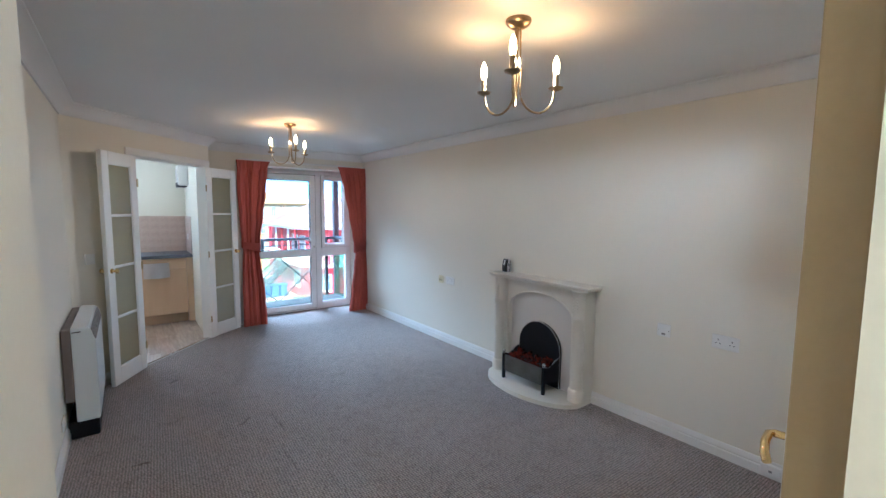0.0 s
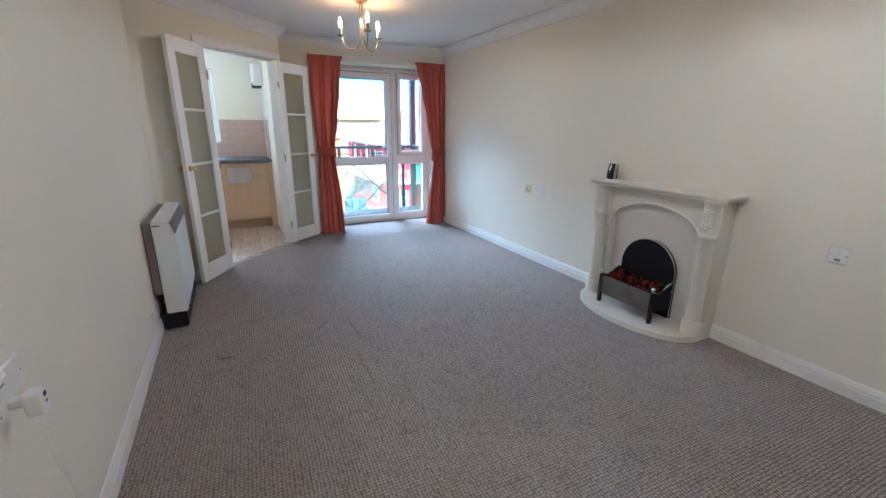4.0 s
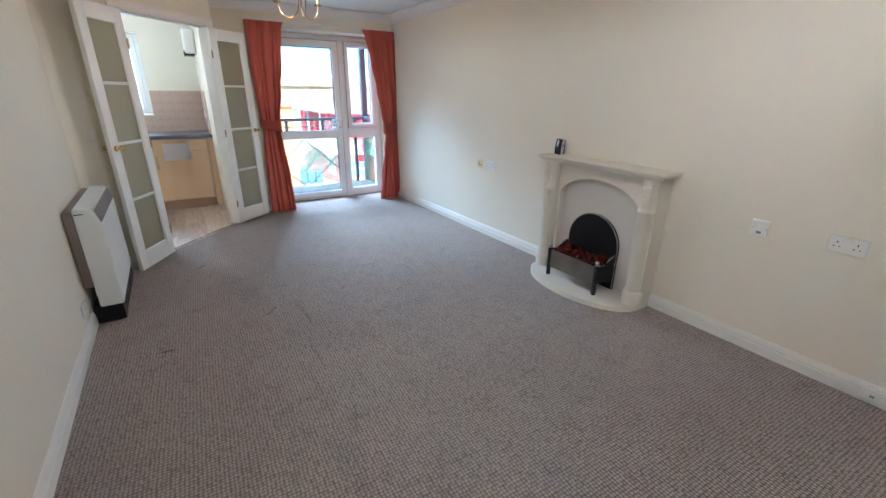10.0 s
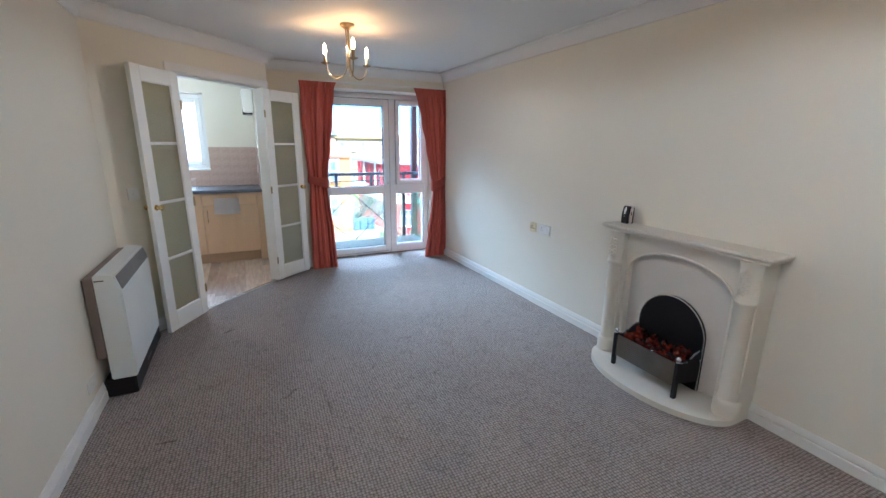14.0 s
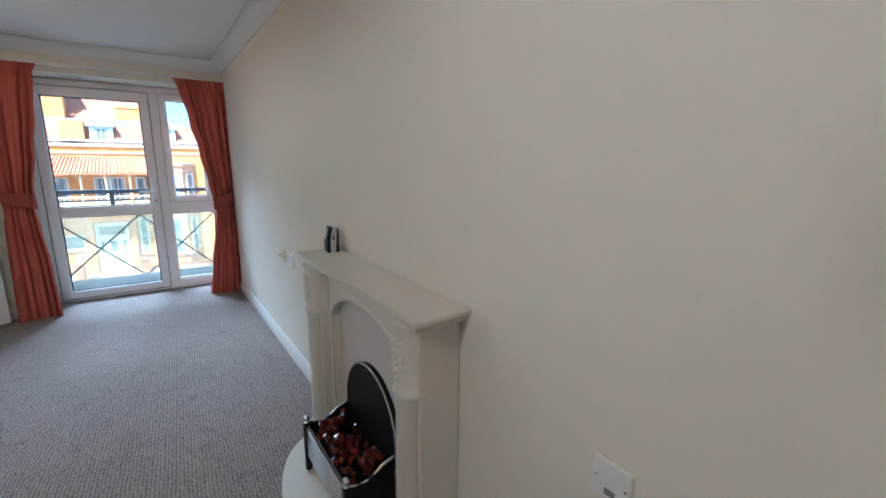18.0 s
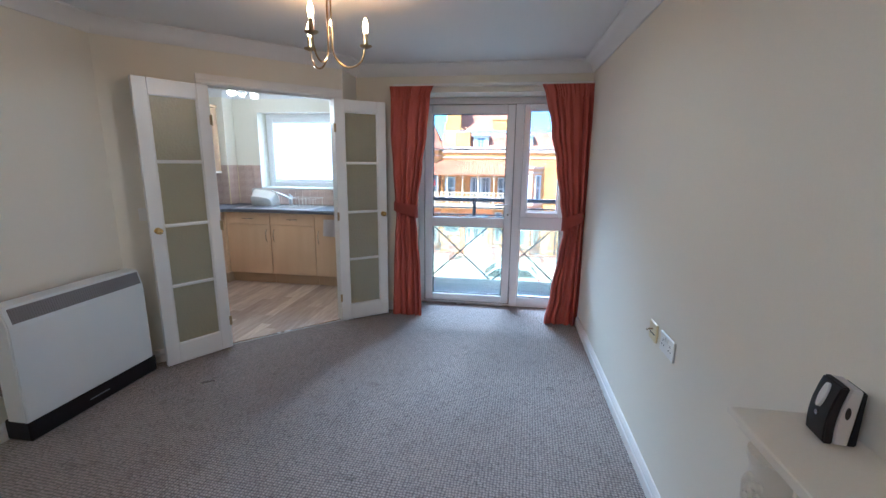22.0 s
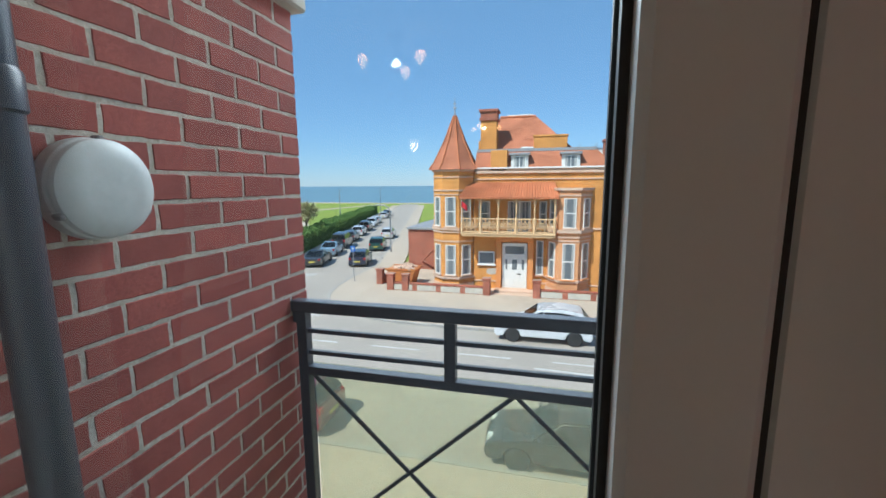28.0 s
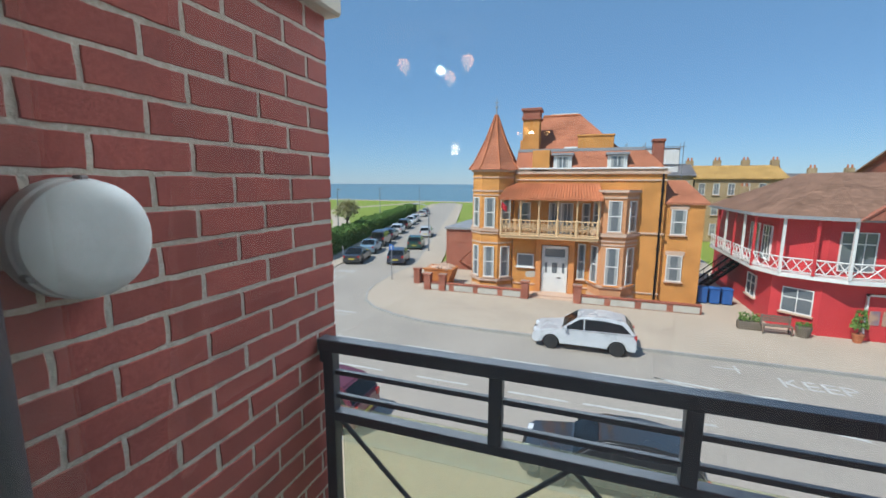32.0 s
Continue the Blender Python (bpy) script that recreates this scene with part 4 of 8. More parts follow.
FC = 2.365
bp = [(FC - 0.222, 0.036), (FC - 0.222, 0.345)] + [(FC - 0.222 * math.cos(math.pi * k / 24), 0.345 + 0.222 * math.sin(math.pi * k / 24)) for k in range(25)] + [(FC + 0.222, 0.345), (FC + 0.222, 0.036)]
epart("fireback", prism(nb(), bp, 3.064, 3.084, m=YZ), M_IRON, None, "black arched fireback")
epart("brass_edge", tube(nb(), [(3.062, y, z) for y, z in bp], 0.0045, 8), M_CHROME, None, "thin bright edge strip", True)
tray = nb()
prism(tray, [(2.885, 2.165), (3.064, 2.175), (3.064, 2.585), (2.885, 2.595)], 0.115, 0.20)
epart("coal_tray", tray, M_IRON)
for y in (2.155, 2.60):
    sd = prism(nb(), [(2.872, 0.13), (2.872, 0.255), (2.95, 0.250), (3.0, 0.275), (3.064, 0.300), (3.064, 0.10)], y - 0.006, y + 0.006, m=Matrix(((1, 0, 0, 0), (0, 0, 1, 0), (0, 1, 0, 0), (0, 0, 0, 1))))
    epart("side_cheek", sd, M_IRON)
    lg = nb()
    box(lg, (2.862, y - 0.013, 0.036), (2.888, y + 0.013, 0.262), 0.004)
    epart("leg", lg, M_IRON)
    fin = lathe(nb(), [(0.010, 0.0), (0.013, 0.004), (0.008, 0.009), (0.013, 0.018), (0.015, 0.025), (0.010, 0.034), (0.003, 0.038)], c=(2.875, y, 0.262), seg=16)
    epart("finial", fin, M_CHROME, None, "polished finial", True)
    epart("side_rail", tube(nb(), [(2.875, y, 0.268), (2.92, y, 0.246), (2.97, y, 0.250), (3.01, y, 0.285), (3.06, y, 0.302)], 0.006, 8), M_CHROME, None, "bright curved side rail", True)
epart("front_plate", boxes(((2.878, 2.168, 0.105), (2.884, 2.588, 0.250))), M_PEWTER)
for k in range(11):
    z = 0.112 + k * 0.0132
    epart("grate_bar", rod(nb(), (2.872, 2.166, z), (2.872, 2.590, z), 0.0038, seg=8), M_PEWTER, None, "dull pewter grate bar")
rnd = random.Random(11)
for k in range(92):
    x, y = 2.898 + 0.135 * rnd.random(), 2.19 + 0.385 * rnd.random()
    r = 0.013 + 0.012 * rnd.random()
    cb = nb()
    bmesh.ops.create_icosphere(cb, subdivisions=1, radius=r)
    for v in cb.verts:
        v.co *= 0.72 + 0.5 * rnd.random()
    z = 0.207 + 0.045 * rnd.random() + (x - 2.898) * 0.32
    bmesh.ops.transform(cb, matrix=Matrix.Translation((x, y, z)), verts=cb.verts)
    epart("coal", cb, M_COAL)

# ---- the small white-and-black device on the mantel ----
M_PALEGREY = surf("pale_silver_plastic", (0.60, 0.57, 0.57), (0.56, 0.53, 0.53), 0.35, 4.0, 200, 0.04, 0.02)
gd = thing("air_freshener", Matrix.Translation((3.098, 2.815, 0.952)) @ Matrix.Rotation(radians(-6), 4, "Z") @ Matrix.Diagonal((0.9, 0.86, 0.96, 1)), "black and silver-grey plastic air freshener on the mantel", "air freshener")
SIDE = Matrix(((1, 0, 0, 0), (0, 0, 1, 0), (0, 1, 0, 0), (0, 0, 0, 1)))


def slab(pts, w, bev):
    bm = prism(nb(), pts, -w, w, m=SIDE)
    bmesh.ops.bevel(bm, geom=bm.edges[:], offset=bev, segments=2, affect="EDGES")
    return bm


# bulging dark front, pale middle band and dark back, all leaning back a little
bow = [(-0.021 - 0.013 * math.sin(math.pi * (0.15 + 0.75 * k / 8)) + 0.012 * k / 8, 0.124 * k / 8) for k in range(9)]
seam = [(-0.004 - 0.010 * math.sin(math.pi * (0.15 + 0.75 * k / 8)) + 0.010 * k / 8, 0.124 * k / 8) for k in range(9)]
part("front_shell", slab(bow + seam[::-1], 0.034, 0.003), M_BLACKP, gd, "glossy black curved front", True)
part("middle_band", slab([(x + 0.0005, 0.002 + z * 0.97) for x, z in seam] + [(0.024, 0.121), (0.016, 0.002)], 0.0355, 0.002), M_PALEGREY, gd, "pale silver-grey side band")
part("back_case", slab([(0.0165, 0.0), (0.0245, 0.117), (0.034, 0.117), (0.034, 0.0)], 0.033, 0.003), M_BLACKP, gd)
lean = Matrix.Translation((-0.0245, 0, 0.092)) @ Matrix.Rotation(radians(14), 4, "Y")
flash = rod(nb(), (-0.003, 0, 0), (0.003, 0, 0), 0.010, seg=24)
bmesh.ops.transform(flash, matrix=lean @ Matrix.Diagonal((1, 0.9, 2.7, 1)), verts=flash.verts)
part("front_flash", flash, M_WHITE, gd, "white oval front flash")
part("button", rod(nb(), (-0.0315, 0, 0.052), (-0.026, 0, 0.052), 0.0055, seg=16), M_CHROME, gd, "round chrome button")
slot = rod(nb(), (0, -0.0362, 0), (0, -0.0345, 0), 0.0050, seg=16)
bmesh.ops.transform(slot, matrix=Matrix.Translation((0.005, 0, 0.072)) @ Matrix.Diagonal((1, 1, 2.6, 1)), verts=slot.verts)
part("side_slot", slot, M_BLACKP, gd)

# ---- storage heater ----
hm = Matrix.Translation((XL, 3.575, 0))
ht = thing("storage_heater", hm, "off-white storage heater with grey back and black plinth", "heater")
W = 0.80
bm = nb()
prism(bm, [(0.055, 0.115), (0.178, 0.115), (0.178, 0.640), (0.150, 0.742), (0.055, 0.752)], 0.0, W, m=Matrix(((1, 0, 0, 0), (0, 0, 1, 0), (0, 1, 0, 0), (0, 0, 0, 1))))
bmesh.ops.bevel(bm, geom=list(bm.edges), offset=0.007, segments=2, affect="EDGES")
part("casing", bm, M_ENAMEL, ht)
part("rear_casing", boxes(((0.004, 0.004, 0.255), (0.054, W - 0.004, 0.738)), bev=0.006), M_TAUPE, ht, "taupe grey rear casing")
part("plinth", boxes(((0.010, 0.012, 0.0), (0.168, W + 0.03, 0.113)), bev=0.008), M_BLACKP, ht, "black plastic plinth")
gr = nb()
tilt = Matrix.Translation((0.1645, 0, 0.693)) @ Matrix.Rotation(radians(-15.5), 4, "Y")
box(gr, (-0.001, 0.028, -0.040), (0.004, W - 0.02, 0.040), 0.001, m=tilt)
part("outlet_grille", gr, M_GREYP, ht, "grey outlet grille")
for k in range(58):
    g = box(nb(), (0.003, 0.036 + k * 0.0128, -0.036), (0.007, 0.0425 + k * 0.0128, 0.036), m=tilt)
    part("grille_slat", g, M_GREYP, ht)
part("plinth_slot", boxes(((0.1675, W * 0.42, 0.050), (0.169, W * 0.58, 0.058))), M_GREYP, ht)
part("control_slot", boxes(((0.06, -0.001, 0.716), (0.105, 0.001, 0.722))), M_BLACKP, ht)

# ---- curtains ----
def curtain(name, rows, y0, folds, label, seed):
    """Rows: height, left edge, right edge, depth of the folds."""
    rnd = random.Random(seed)
    ph = [rnd.random() * 6.28 for _ in range(6)]
    base = rows[-1]
    e = thing(name, Matrix.Translation(((base[1] + base[2]) / 2, y0, 0)), label, "curtain", "pair of curtains")
    bm, nu, nz = nb(), 150, 60
    grid = []
    zs = [rows[0][0] + (rows[-1][0] - rows[0][0]) * k / nz for k in range(nz + 1)]
    for z in zs:
        for a, b in zip(rows, rows[1:]):
            if b[0] <= z <= a[0]:
                t = (a[0] - z) / (a[0] - b[0])
                t = t * t * (3 - 2 * t)
                xl, xr, am = (a[i] + (b[i] - a[i]) * t for i in (1, 2, 3))
                break
        line = []
        head = max(0.0, min(1.0, (z - (rows[0][0] - 0.13)) / 0.06))
        for k in range(nu + 1):
            u = k / nu
            w = u + 0.040 * math.sin(4 * math.pi * u + ph[0]) + 0.020 * math.sin(2 * math.pi * 3 * u + ph[1] + 0.5 * z)
            deep = 0.72 + 0.28 * math.sin(2 * math.pi * 1.3 * u + ph[2])
            f = deep * (1.55 * abs(math.sin(math.pi * folds * w)) ** 0.8 - 1.0) + 0.10 * math.sin(2 * math.pi * folds * 1.9 * u + ph[3] - 1.1 * z)
            g = math.sin(2 * math.pi * folds * 2.6 * w + ph[4])
            y = -am * ((1 - head) * f * 0.95 + head * g * 0.35) - 0.05 * max(0.0, (0.95 - z) / 0.95)
            x = xl + (xr - xl) * (u + 0.010 * math.sin(2 * math.pi * folds * u + ph[5]) * (1 - head))
            line.append(Vector((x - (base[1] + base[2]) / 2, y, z)))
        grid.append(line)
    front = [[bm.verts.new(v) for v in line] for line in grid]
    back = [[bm.verts.new(v + Vector((0, 0.004, 0))) for v in line] for line in grid]
    for g, flip in ((front, False), (back, True)):
        for r0, r1 in zip(g, g[1:]):
            for k in range(nu):
                q = (r0[k], r0[k + 1], r1[k + 1], r1[k])
                bm.faces.new(q[::-1] if flip else q)
    for k in range(nu):
        bm.faces.new((front[0][k], back[0][k], back[0][k + 1], front[0][k + 1]))
        bm.faces.new((front[-1][k], front[-1][k + 1], back[-1][k + 1], back[-1][k]))
    for j in range(nz):
        bm.faces.new((front[j][0], front[j + 1][0], back[j + 1][0], back[j][0]))
        bm.faces.new((front[j][-1], back[j][-1], back[j + 1][-1], front[j + 1][-1]))
    part("cloth", bm, M_CURTAIN, e, smooth=True)
    return e


cl = curtain("curtain", [(2.136, 1.37, 1.775, 0.02), (2.066, 1.378, 1.744, 0.03), (1.738, 1.371, 1.714, 0.04), (1.43, 1.389, 1.671, 0.044), (1.112, 1.405, 1.628, 0.046), (0.968, 1.418, 1.611, 0.046), (0.783, 1.404, 1.629, 0.046), (0.45, 1.393, 1.66, 0.046), (-0.003, 1.386, 1.675, 0.046)], 5.838, 4.4, "terracotta red gathered curtain held by a cloth tie-back", 3)
cr = curtain("curtain", [(2.136, 2.718, 3.146, 0.02), (2.066, 2.75, 3.146, 0.03), (1.753, 2.812, 3.146, 0.04), (1.455, 2.872, 3.146, 0.044), (1.143, 2.926, 3.146, 0.046), (0.989, 2.952, 3.146, 0.046), (0.871, 2.972, 3.142, 0.044), (0.65, 2.94, 3.146, 0.046), (0.315, 2.889, 3.146, 0.046), (-0.003, 2.841, 3.139, 0.046)], 5.838, 5.2, "terracotta red gathered curtain beside the plain wall, tied back", 8)
for e, x0, x1, zm, lift in ((cl, 1.402, 1.628, 1.040, -0.024), (cr, 2.956, 3.142, 0.975, 0.040)):
    ox = e.matrix_basis.translation.x
    cx, rx = (x0 + x1) / 2 - ox, (x1 - x0) / 2
    bm = nb()
    ring = []
    for k in range(48):
        a = 2 * math.pi * k / 48
        c, s = math.cos(a), math.sin(a)
        c, s = math.copysign(abs(c) ** 0.7, c), math.copysign(abs(s) ** 0.7, s)
        zc = zm + lift * c
        row = []
        for j in range(7):
            v = j / 3 - 1
            bulge = 0.002 * (1 - v * v)
            row.append(bm.verts.new((cx + (rx + bulge) * c, -(0.050 + bulge) * s, zc + (0.052 - 0.010 * c * (1 if lift > 0 else -1)) * v)))
        ring.append(row)
    for a, b in zip(ring, ring[1:] + ring[:1]):
        for j in range(6):
            bm.faces.new((a[j], b[j], b[j + 1], a[j + 1]))
    bmesh.ops.solidify(bm, geom=bm.faces[:], thickness=0.003)
    part("tie_back", bm, M_CURTAIN, e, "matching cloth tie-back", True)
tr = thing("curtain_track", Matrix.Translation((2.27, 5.862, 2.145)), "white plastic curtain track over the balcony door", "curtain track")
part("track", boxes(((-0.87, -0.012, -0.012), (0.87, 0.012, 0.012)), bev=0.003), M_WHITE, tr)
for k in range(5):
    part("bracket", boxes(((-0.82 + k * 0.41, 0.010, -0.010), (-0.80 + k * 0.41, 0.058, 0.016)), bev=0.002), M_WHITE, tr)
hk = thing("tieback_hook", Matrix.Translation((XR, 5.80, 1.02)), "small dark metal tie-back hook on the wall", "hook")
part("hook", tube(nb(), [(0, 0, 0), (-0.02, 0, 0), (-0.035, 0, -0.004), (-0.04, 0, 0.008), (-0.034, 0, 0.018)], 0.0035, 8), M_ANTIQUE, hk, smooth=True)

# ---- chandeliers ----
def chandelier(at, turn):
    e = thing("ceiling_light", Matrix.Translation((*at, ZC)) @ Matrix.Rotation(radians(turn), 4, "Z") @ Matrix.Diagonal((0.97, 0.97, 1.06, 1.0)), "antique brass three-arm ceiling light with lit candle bulbs", "ceiling light", "pair of ceiling lights")
    part("ceiling_rose", lathe(nb(), [(0.056, 0.0), (0.056, -0.008), (0.050, -0.018), (0.030, -0.030), (0.022, -0.034)], seg=32), M_ANTIQUE, e, smooth=True)
    for k in range(3):
        a = 2 * math.pi * k / 3
        c, s = math.cos(a), math.sin(a)
        R = 0.190
        pts = [(0.012, -0.03), (0.012, -0.16), (0.014, -0.22)]
        pts += [(0.098 - 0.084 * math.cos(math.pi * j / 14), -0.265 - 0.090 * math.sin(math.pi * j / 14)) for j in range(15)]
        pts += [(R, -0.255)]
        part("arm", tube(nb(), [(r * c, r * s, z) for r, z in pts], 0.0048, 8), M_ANTIQUE, e, smooth=True)
        part("drip_pan", lathe(nb(), [(0.006, -0.262), (0.030, -0.254), (0.034, -0.248), (0.028, -0.249), (0.010, -0.252)], c=(R * c, R * s, 0), seg=24), M_ANTIQUE, e, smooth=True)
        part("candle_tube", lathe(nb(), [(0.0125, -0.252), (0.0125, -0.196), (0.010, -0.194)], c=(R * c, R * s, 0), seg=16), M_ANTIQUE, e, smooth=True)
        part("bulb", lathe(nb(), [(0.008, -0.196), (0.012, -0.186), (0.0150, -0.168), (0.013, -0.146), (0.007, -0.128), (0.002, -0.120)], c=(R * c, R * s, 0), seg=16), M_BULB, e, "lit candle bulb", True)
    return e


# each light: the bulbs themselves, and the light that they throw down into the room together
for at, turn, power in (((1.600, 1.322), 97.6, 6.6), ((1.527, 4.168), 27, 2.7)):
    chandelier(at, turn)
    lamp("bulbs_light", "SPOT", Matrix.Translation((*at, ZC - 0.165)), power, (1.0, 0.88, 0.74), size=0.02, cone=(178, 0.25))
    for k in range(3):
        a = radians(turn) + 2 * math.pi * k / 3
        lamp("bulb_light", "POINT", Matrix.Translation((at[0] + 0.190 * math.cos(a), at[1] + 0.190 * math.sin(a), ZC - 0.155)), BULB_W, (1.0, 0.42, 0.12), size=0.03)

# ---- sockets, switches and the lead ----
def wall_plate(name, at, side, w, h, label, kind, mat=M_WHITE, d=0.010):
    """A plate on an upright wall; side is the wall's way out, in degrees from +x."""
    e = thing(name, Matrix.Translation(at) @ Matrix.Rotation(radians(side), 4, "Z"), label, kind)
    part("plate", boxes(((0.0, -w / 2, -h / 2), (d, w / 2, h / 2)), bev=0.004), mat, e)
    return e


def outlet_holes(e, y, d=0.010):
    for dy, dz, a, b in ((0, 0.012, 0.0022, 0.005), (-0.011, -0.009, 0.0035, 0.002), (0.011, -0.009, 0.0035, 0.002)):
        part("pin_hole", boxes(((d - 0.0005, y + dy - a, dz - b), (d + 0.0008, y + dy + a, dz + b))), M_BLACKP, e)


def rocker(e, y, z=0.026, d=0.010):
    part("switch", boxes(((d - 0.001, y - 0.006, z - 0.010), (d + 0.004, y + 0.006, z + 0.010)), bev=0.002), M_WHITE, e)


s = wall_plate("switched_spur", (XR, 1.355, 0.720), 180, 0.088, 0.088, "white fused spur plate beside the fireplace", "switch")
rocker(s, 0.0, 0.006)
part("fuse_carrier", boxes(((0.009, -0.012, -0.032), (0.011, 0.012, -0.018))), M_GREYP, s)
for y in (-0.034, 0.034):
    part("screw", rod(nb(), (0.009, y, 0), (0.0108, y, 0), 0.003, seg=10), M_CHROME, s)
s = wall_plate("double_socket", (XR, 0.985, 0.728), 180, 0.148, 0.088, "white double wall socket on the cream wall", "socket")
for y in (-0.038, 0.038):
    outlet_holes(s, y)
    rocker(s, y * 0.35)
s = wall_plate("pull_cord_plate", (XR, 3.905, 0.725), 180, 0.088, 0.088, "yellowed cream alarm plate with a reset key", "switch", M_CREAMP)
part("key", tube(nb(), [(0.010, 0.0, 0.012), (0.030, 0.004, 0.012), (0.040, 0.014, 0.012)], 0.004, 8), M_ANTIQUE, s, "brass reset key")
part("label_bar", boxes(((0.0095, -0.03, -0.012), (0.0108, 0.03, -0.006))), M_BLACKP, s)
s = wall_plate("double_socket", (XR, 3.735, 0.728), 180, 0.148, 0.088, "white double wall socket beside the alarm plate", "socket")
for y in (-0.038, 0.038):
    outlet_holes(s, y)
    rocker(s, y * 0.35)
s = wall_plate("skirting_socket", (XR - 0.019, 0.705, 0.056), 180, 0.10, 0.062, "white telephone box on the skirting board", "socket", d=0.022)
part("jack", boxes(((0.0215, -0.008, -0.012), (0.0235, 0.008, 0.0))), M_GREYP, s)
s = wall_plate("blank_plate", (XL, 1.715, 0.747), 0, 0.088, 0.088, "white blank wall plate beside the sockets", "socket")
for y in (-0.034, 0.034):
    part("screw", rod(nb(), (0.009, y, 0), (0.0108, y, 0), 0.003, seg=10), M_CHROME, s)
s = wall_plate("phone_socket", (XL, 1.612, 0.742), 0, 0.098, 0.088, "white telephone master socket with a plug in it", "socket", d=0.022)
part("slot", boxes(((0.0215, -0.026, 0.026), (0.0228, 0.022, 0.031))), M_GREYP, s, "grey slot over the label")
for y in (-0.028, 0.040):
    part("screw", rod(nb(), (0.021, y, -0.030), (0.0228, y, -0.030), 0.003, seg=10), M_GREYP, s)
part("plug", boxes(((0.020, 0.006, -0.036), (0.056, 0.030, -0.012)), bev=0.004), M_WHITE, s)
fb = part("filter_box", boxes(((0.050, -0.004, -0.062), (0.088, 0.034, 0.000)), bev=0.005), M_WHITE, s)
part("jack", boxes(((0.0875, 0.006, -0.018), (0.0888, 0.020, -0.006))), M_BLACKP, fb)
part("jack", boxes(((0.0875, 0.010, -0.034), (0.0888, 0.018, -0.028))), M_BLACKP, fb)
s = wall_plate("double_socket", (XL, 1.485, 0.742), 0, 0.148, 0.088, "white double wall socket on the heater wall", "socket")
for y in (-0.038, 0.038):
    outlet_holes(s, y)
    rocker(s, y * 0.35)
ld = thing("telephone_lead", Matrix.Translation((XL + 0.06, 1.627, 0.0)), "thin grey lead trailing down the wall to the floor", "cable")
part("lead", tube(nb(), [(0.009, 0.0, 0.684), (0.008, 0.005, 0.62), (0.0, 0.03, 0.52), (-0.006, 0.075, 0.42), (-0.018, 0.11, 0.30), (-0.03, 0.12, 0.16), (-0.03, 0.11, 0.06), (-0.02, 0.10, 0.006), (0.0, 0.02, 0.004)], 0.0022, 6), M_WHITE, ld, smooth=True)
s = thing("light_switch", DIAG @ Matrix.Translation((0.17, 0.0, 1.098)), "white light switch behind the open door", "switch")
part("plate", boxes(((-0.043, -0.010, -0.043), (0.043, 0.0, 0.043)), bev=0.003), M_WHITE, s)
part("rocker", boxes(((-0.006, -0.014, -0.012), (0.006, -0.009, 0.012)), bev=0.002), M_WHITE, s)
s = wall_plate("heater_spur", (XL, 3.44, 0.183), 0, 0.13, 0.07, "white heater connection plate low on the wall", "switch")
rocker(s, 0.0, 0.0)


# lobby ceiling light
lb_l = thing("lobby_light", Matrix.Translation((0.0, -0.75, ZC)), "lit opal glass flush ceiling light in the lobby", "ceiling light")
part("base", lathe(nb(), [(0.125, 0.0), (0.125, -0.02), (0.118, -0.024)], seg=32), M_WHITE, lb_l, smooth=True)
part("shade", lathe(nb(), [(0.115, -0.024), (0.118, -0.045), (0.10, -0.075), (0.05, -0.092), (0.01, -0.095)], seg=32), M_OPAL, lb_l, "lit opal glass shade", True)
lamp("lobby_bulb", "POINT", Matrix.Translation((0.0, -0.75, ZC - 0.16)), 4.5, (1.0, 0.80, 0.55), size=0.1)


# ---- kitchen ----
rnd = random.Random(21)
pk = thing("vinyl_floor", Matrix.Translation((0, 5.8, 0)), "pale limed-oak effect vinyl planks", "floor", kind="structure")


def clipped(pts, c):
    """The part of a polygon on the far side of the carpet edge y = x + c."""
    out = []
    for p, q in zip(pts, pts[1:] + pts[:1]):
        dp, dq = p[1] - p[0] - c, q[1] - q[0] - c
        if dp >= 0:
            out.append(p)
        if dp * dq < 0:
            t = dp / (dp - dq)
            out.append((p[0] + (q[0] - p[0]) * t, p[1] + (q[1] - p[1]) * t))
    return out


x = KX0
while x < 0.95:
    y = KY0 - rnd.random() * 0.6
    while y < KY1:
        L = 0.38 + 0.44 * rnd.random()
        x1, y0, y1 = min(x + 0.0952, 0.955), max(y, KY0), min(y + L - 0.0008, KY1)
        if y1 - y0 > 0.02:
            poly = clipped([(x, y0), (x1, y0), (x1, y1), (x, y1)], 4.603)
            if len(poly) > 2:
                bm = prism(nb(), poly, -0.003, 0.0)
                bmesh.ops.transform(bm, matrix=Matrix.Translation((0, -5.8, 0)), verts=bm.verts)
                part("plank", bm, M_PLANK, pk)
        y += L
    x += 0.096

BX, BY = -0.88, 6.53          # fronts of the two runs


def bow_handle(L=0.13):
    return tube(nb(), [(0, 0, -L / 2), (0, -0.012, -L / 2 + 0.004), (0, -0.026, -L * 0.25), (0, -0.031, 0), (0, -0.026, L * 0.25), (0, -0.012, L / 2 - 0.004), (0, 0, L / 2)], 0.0048, 8)


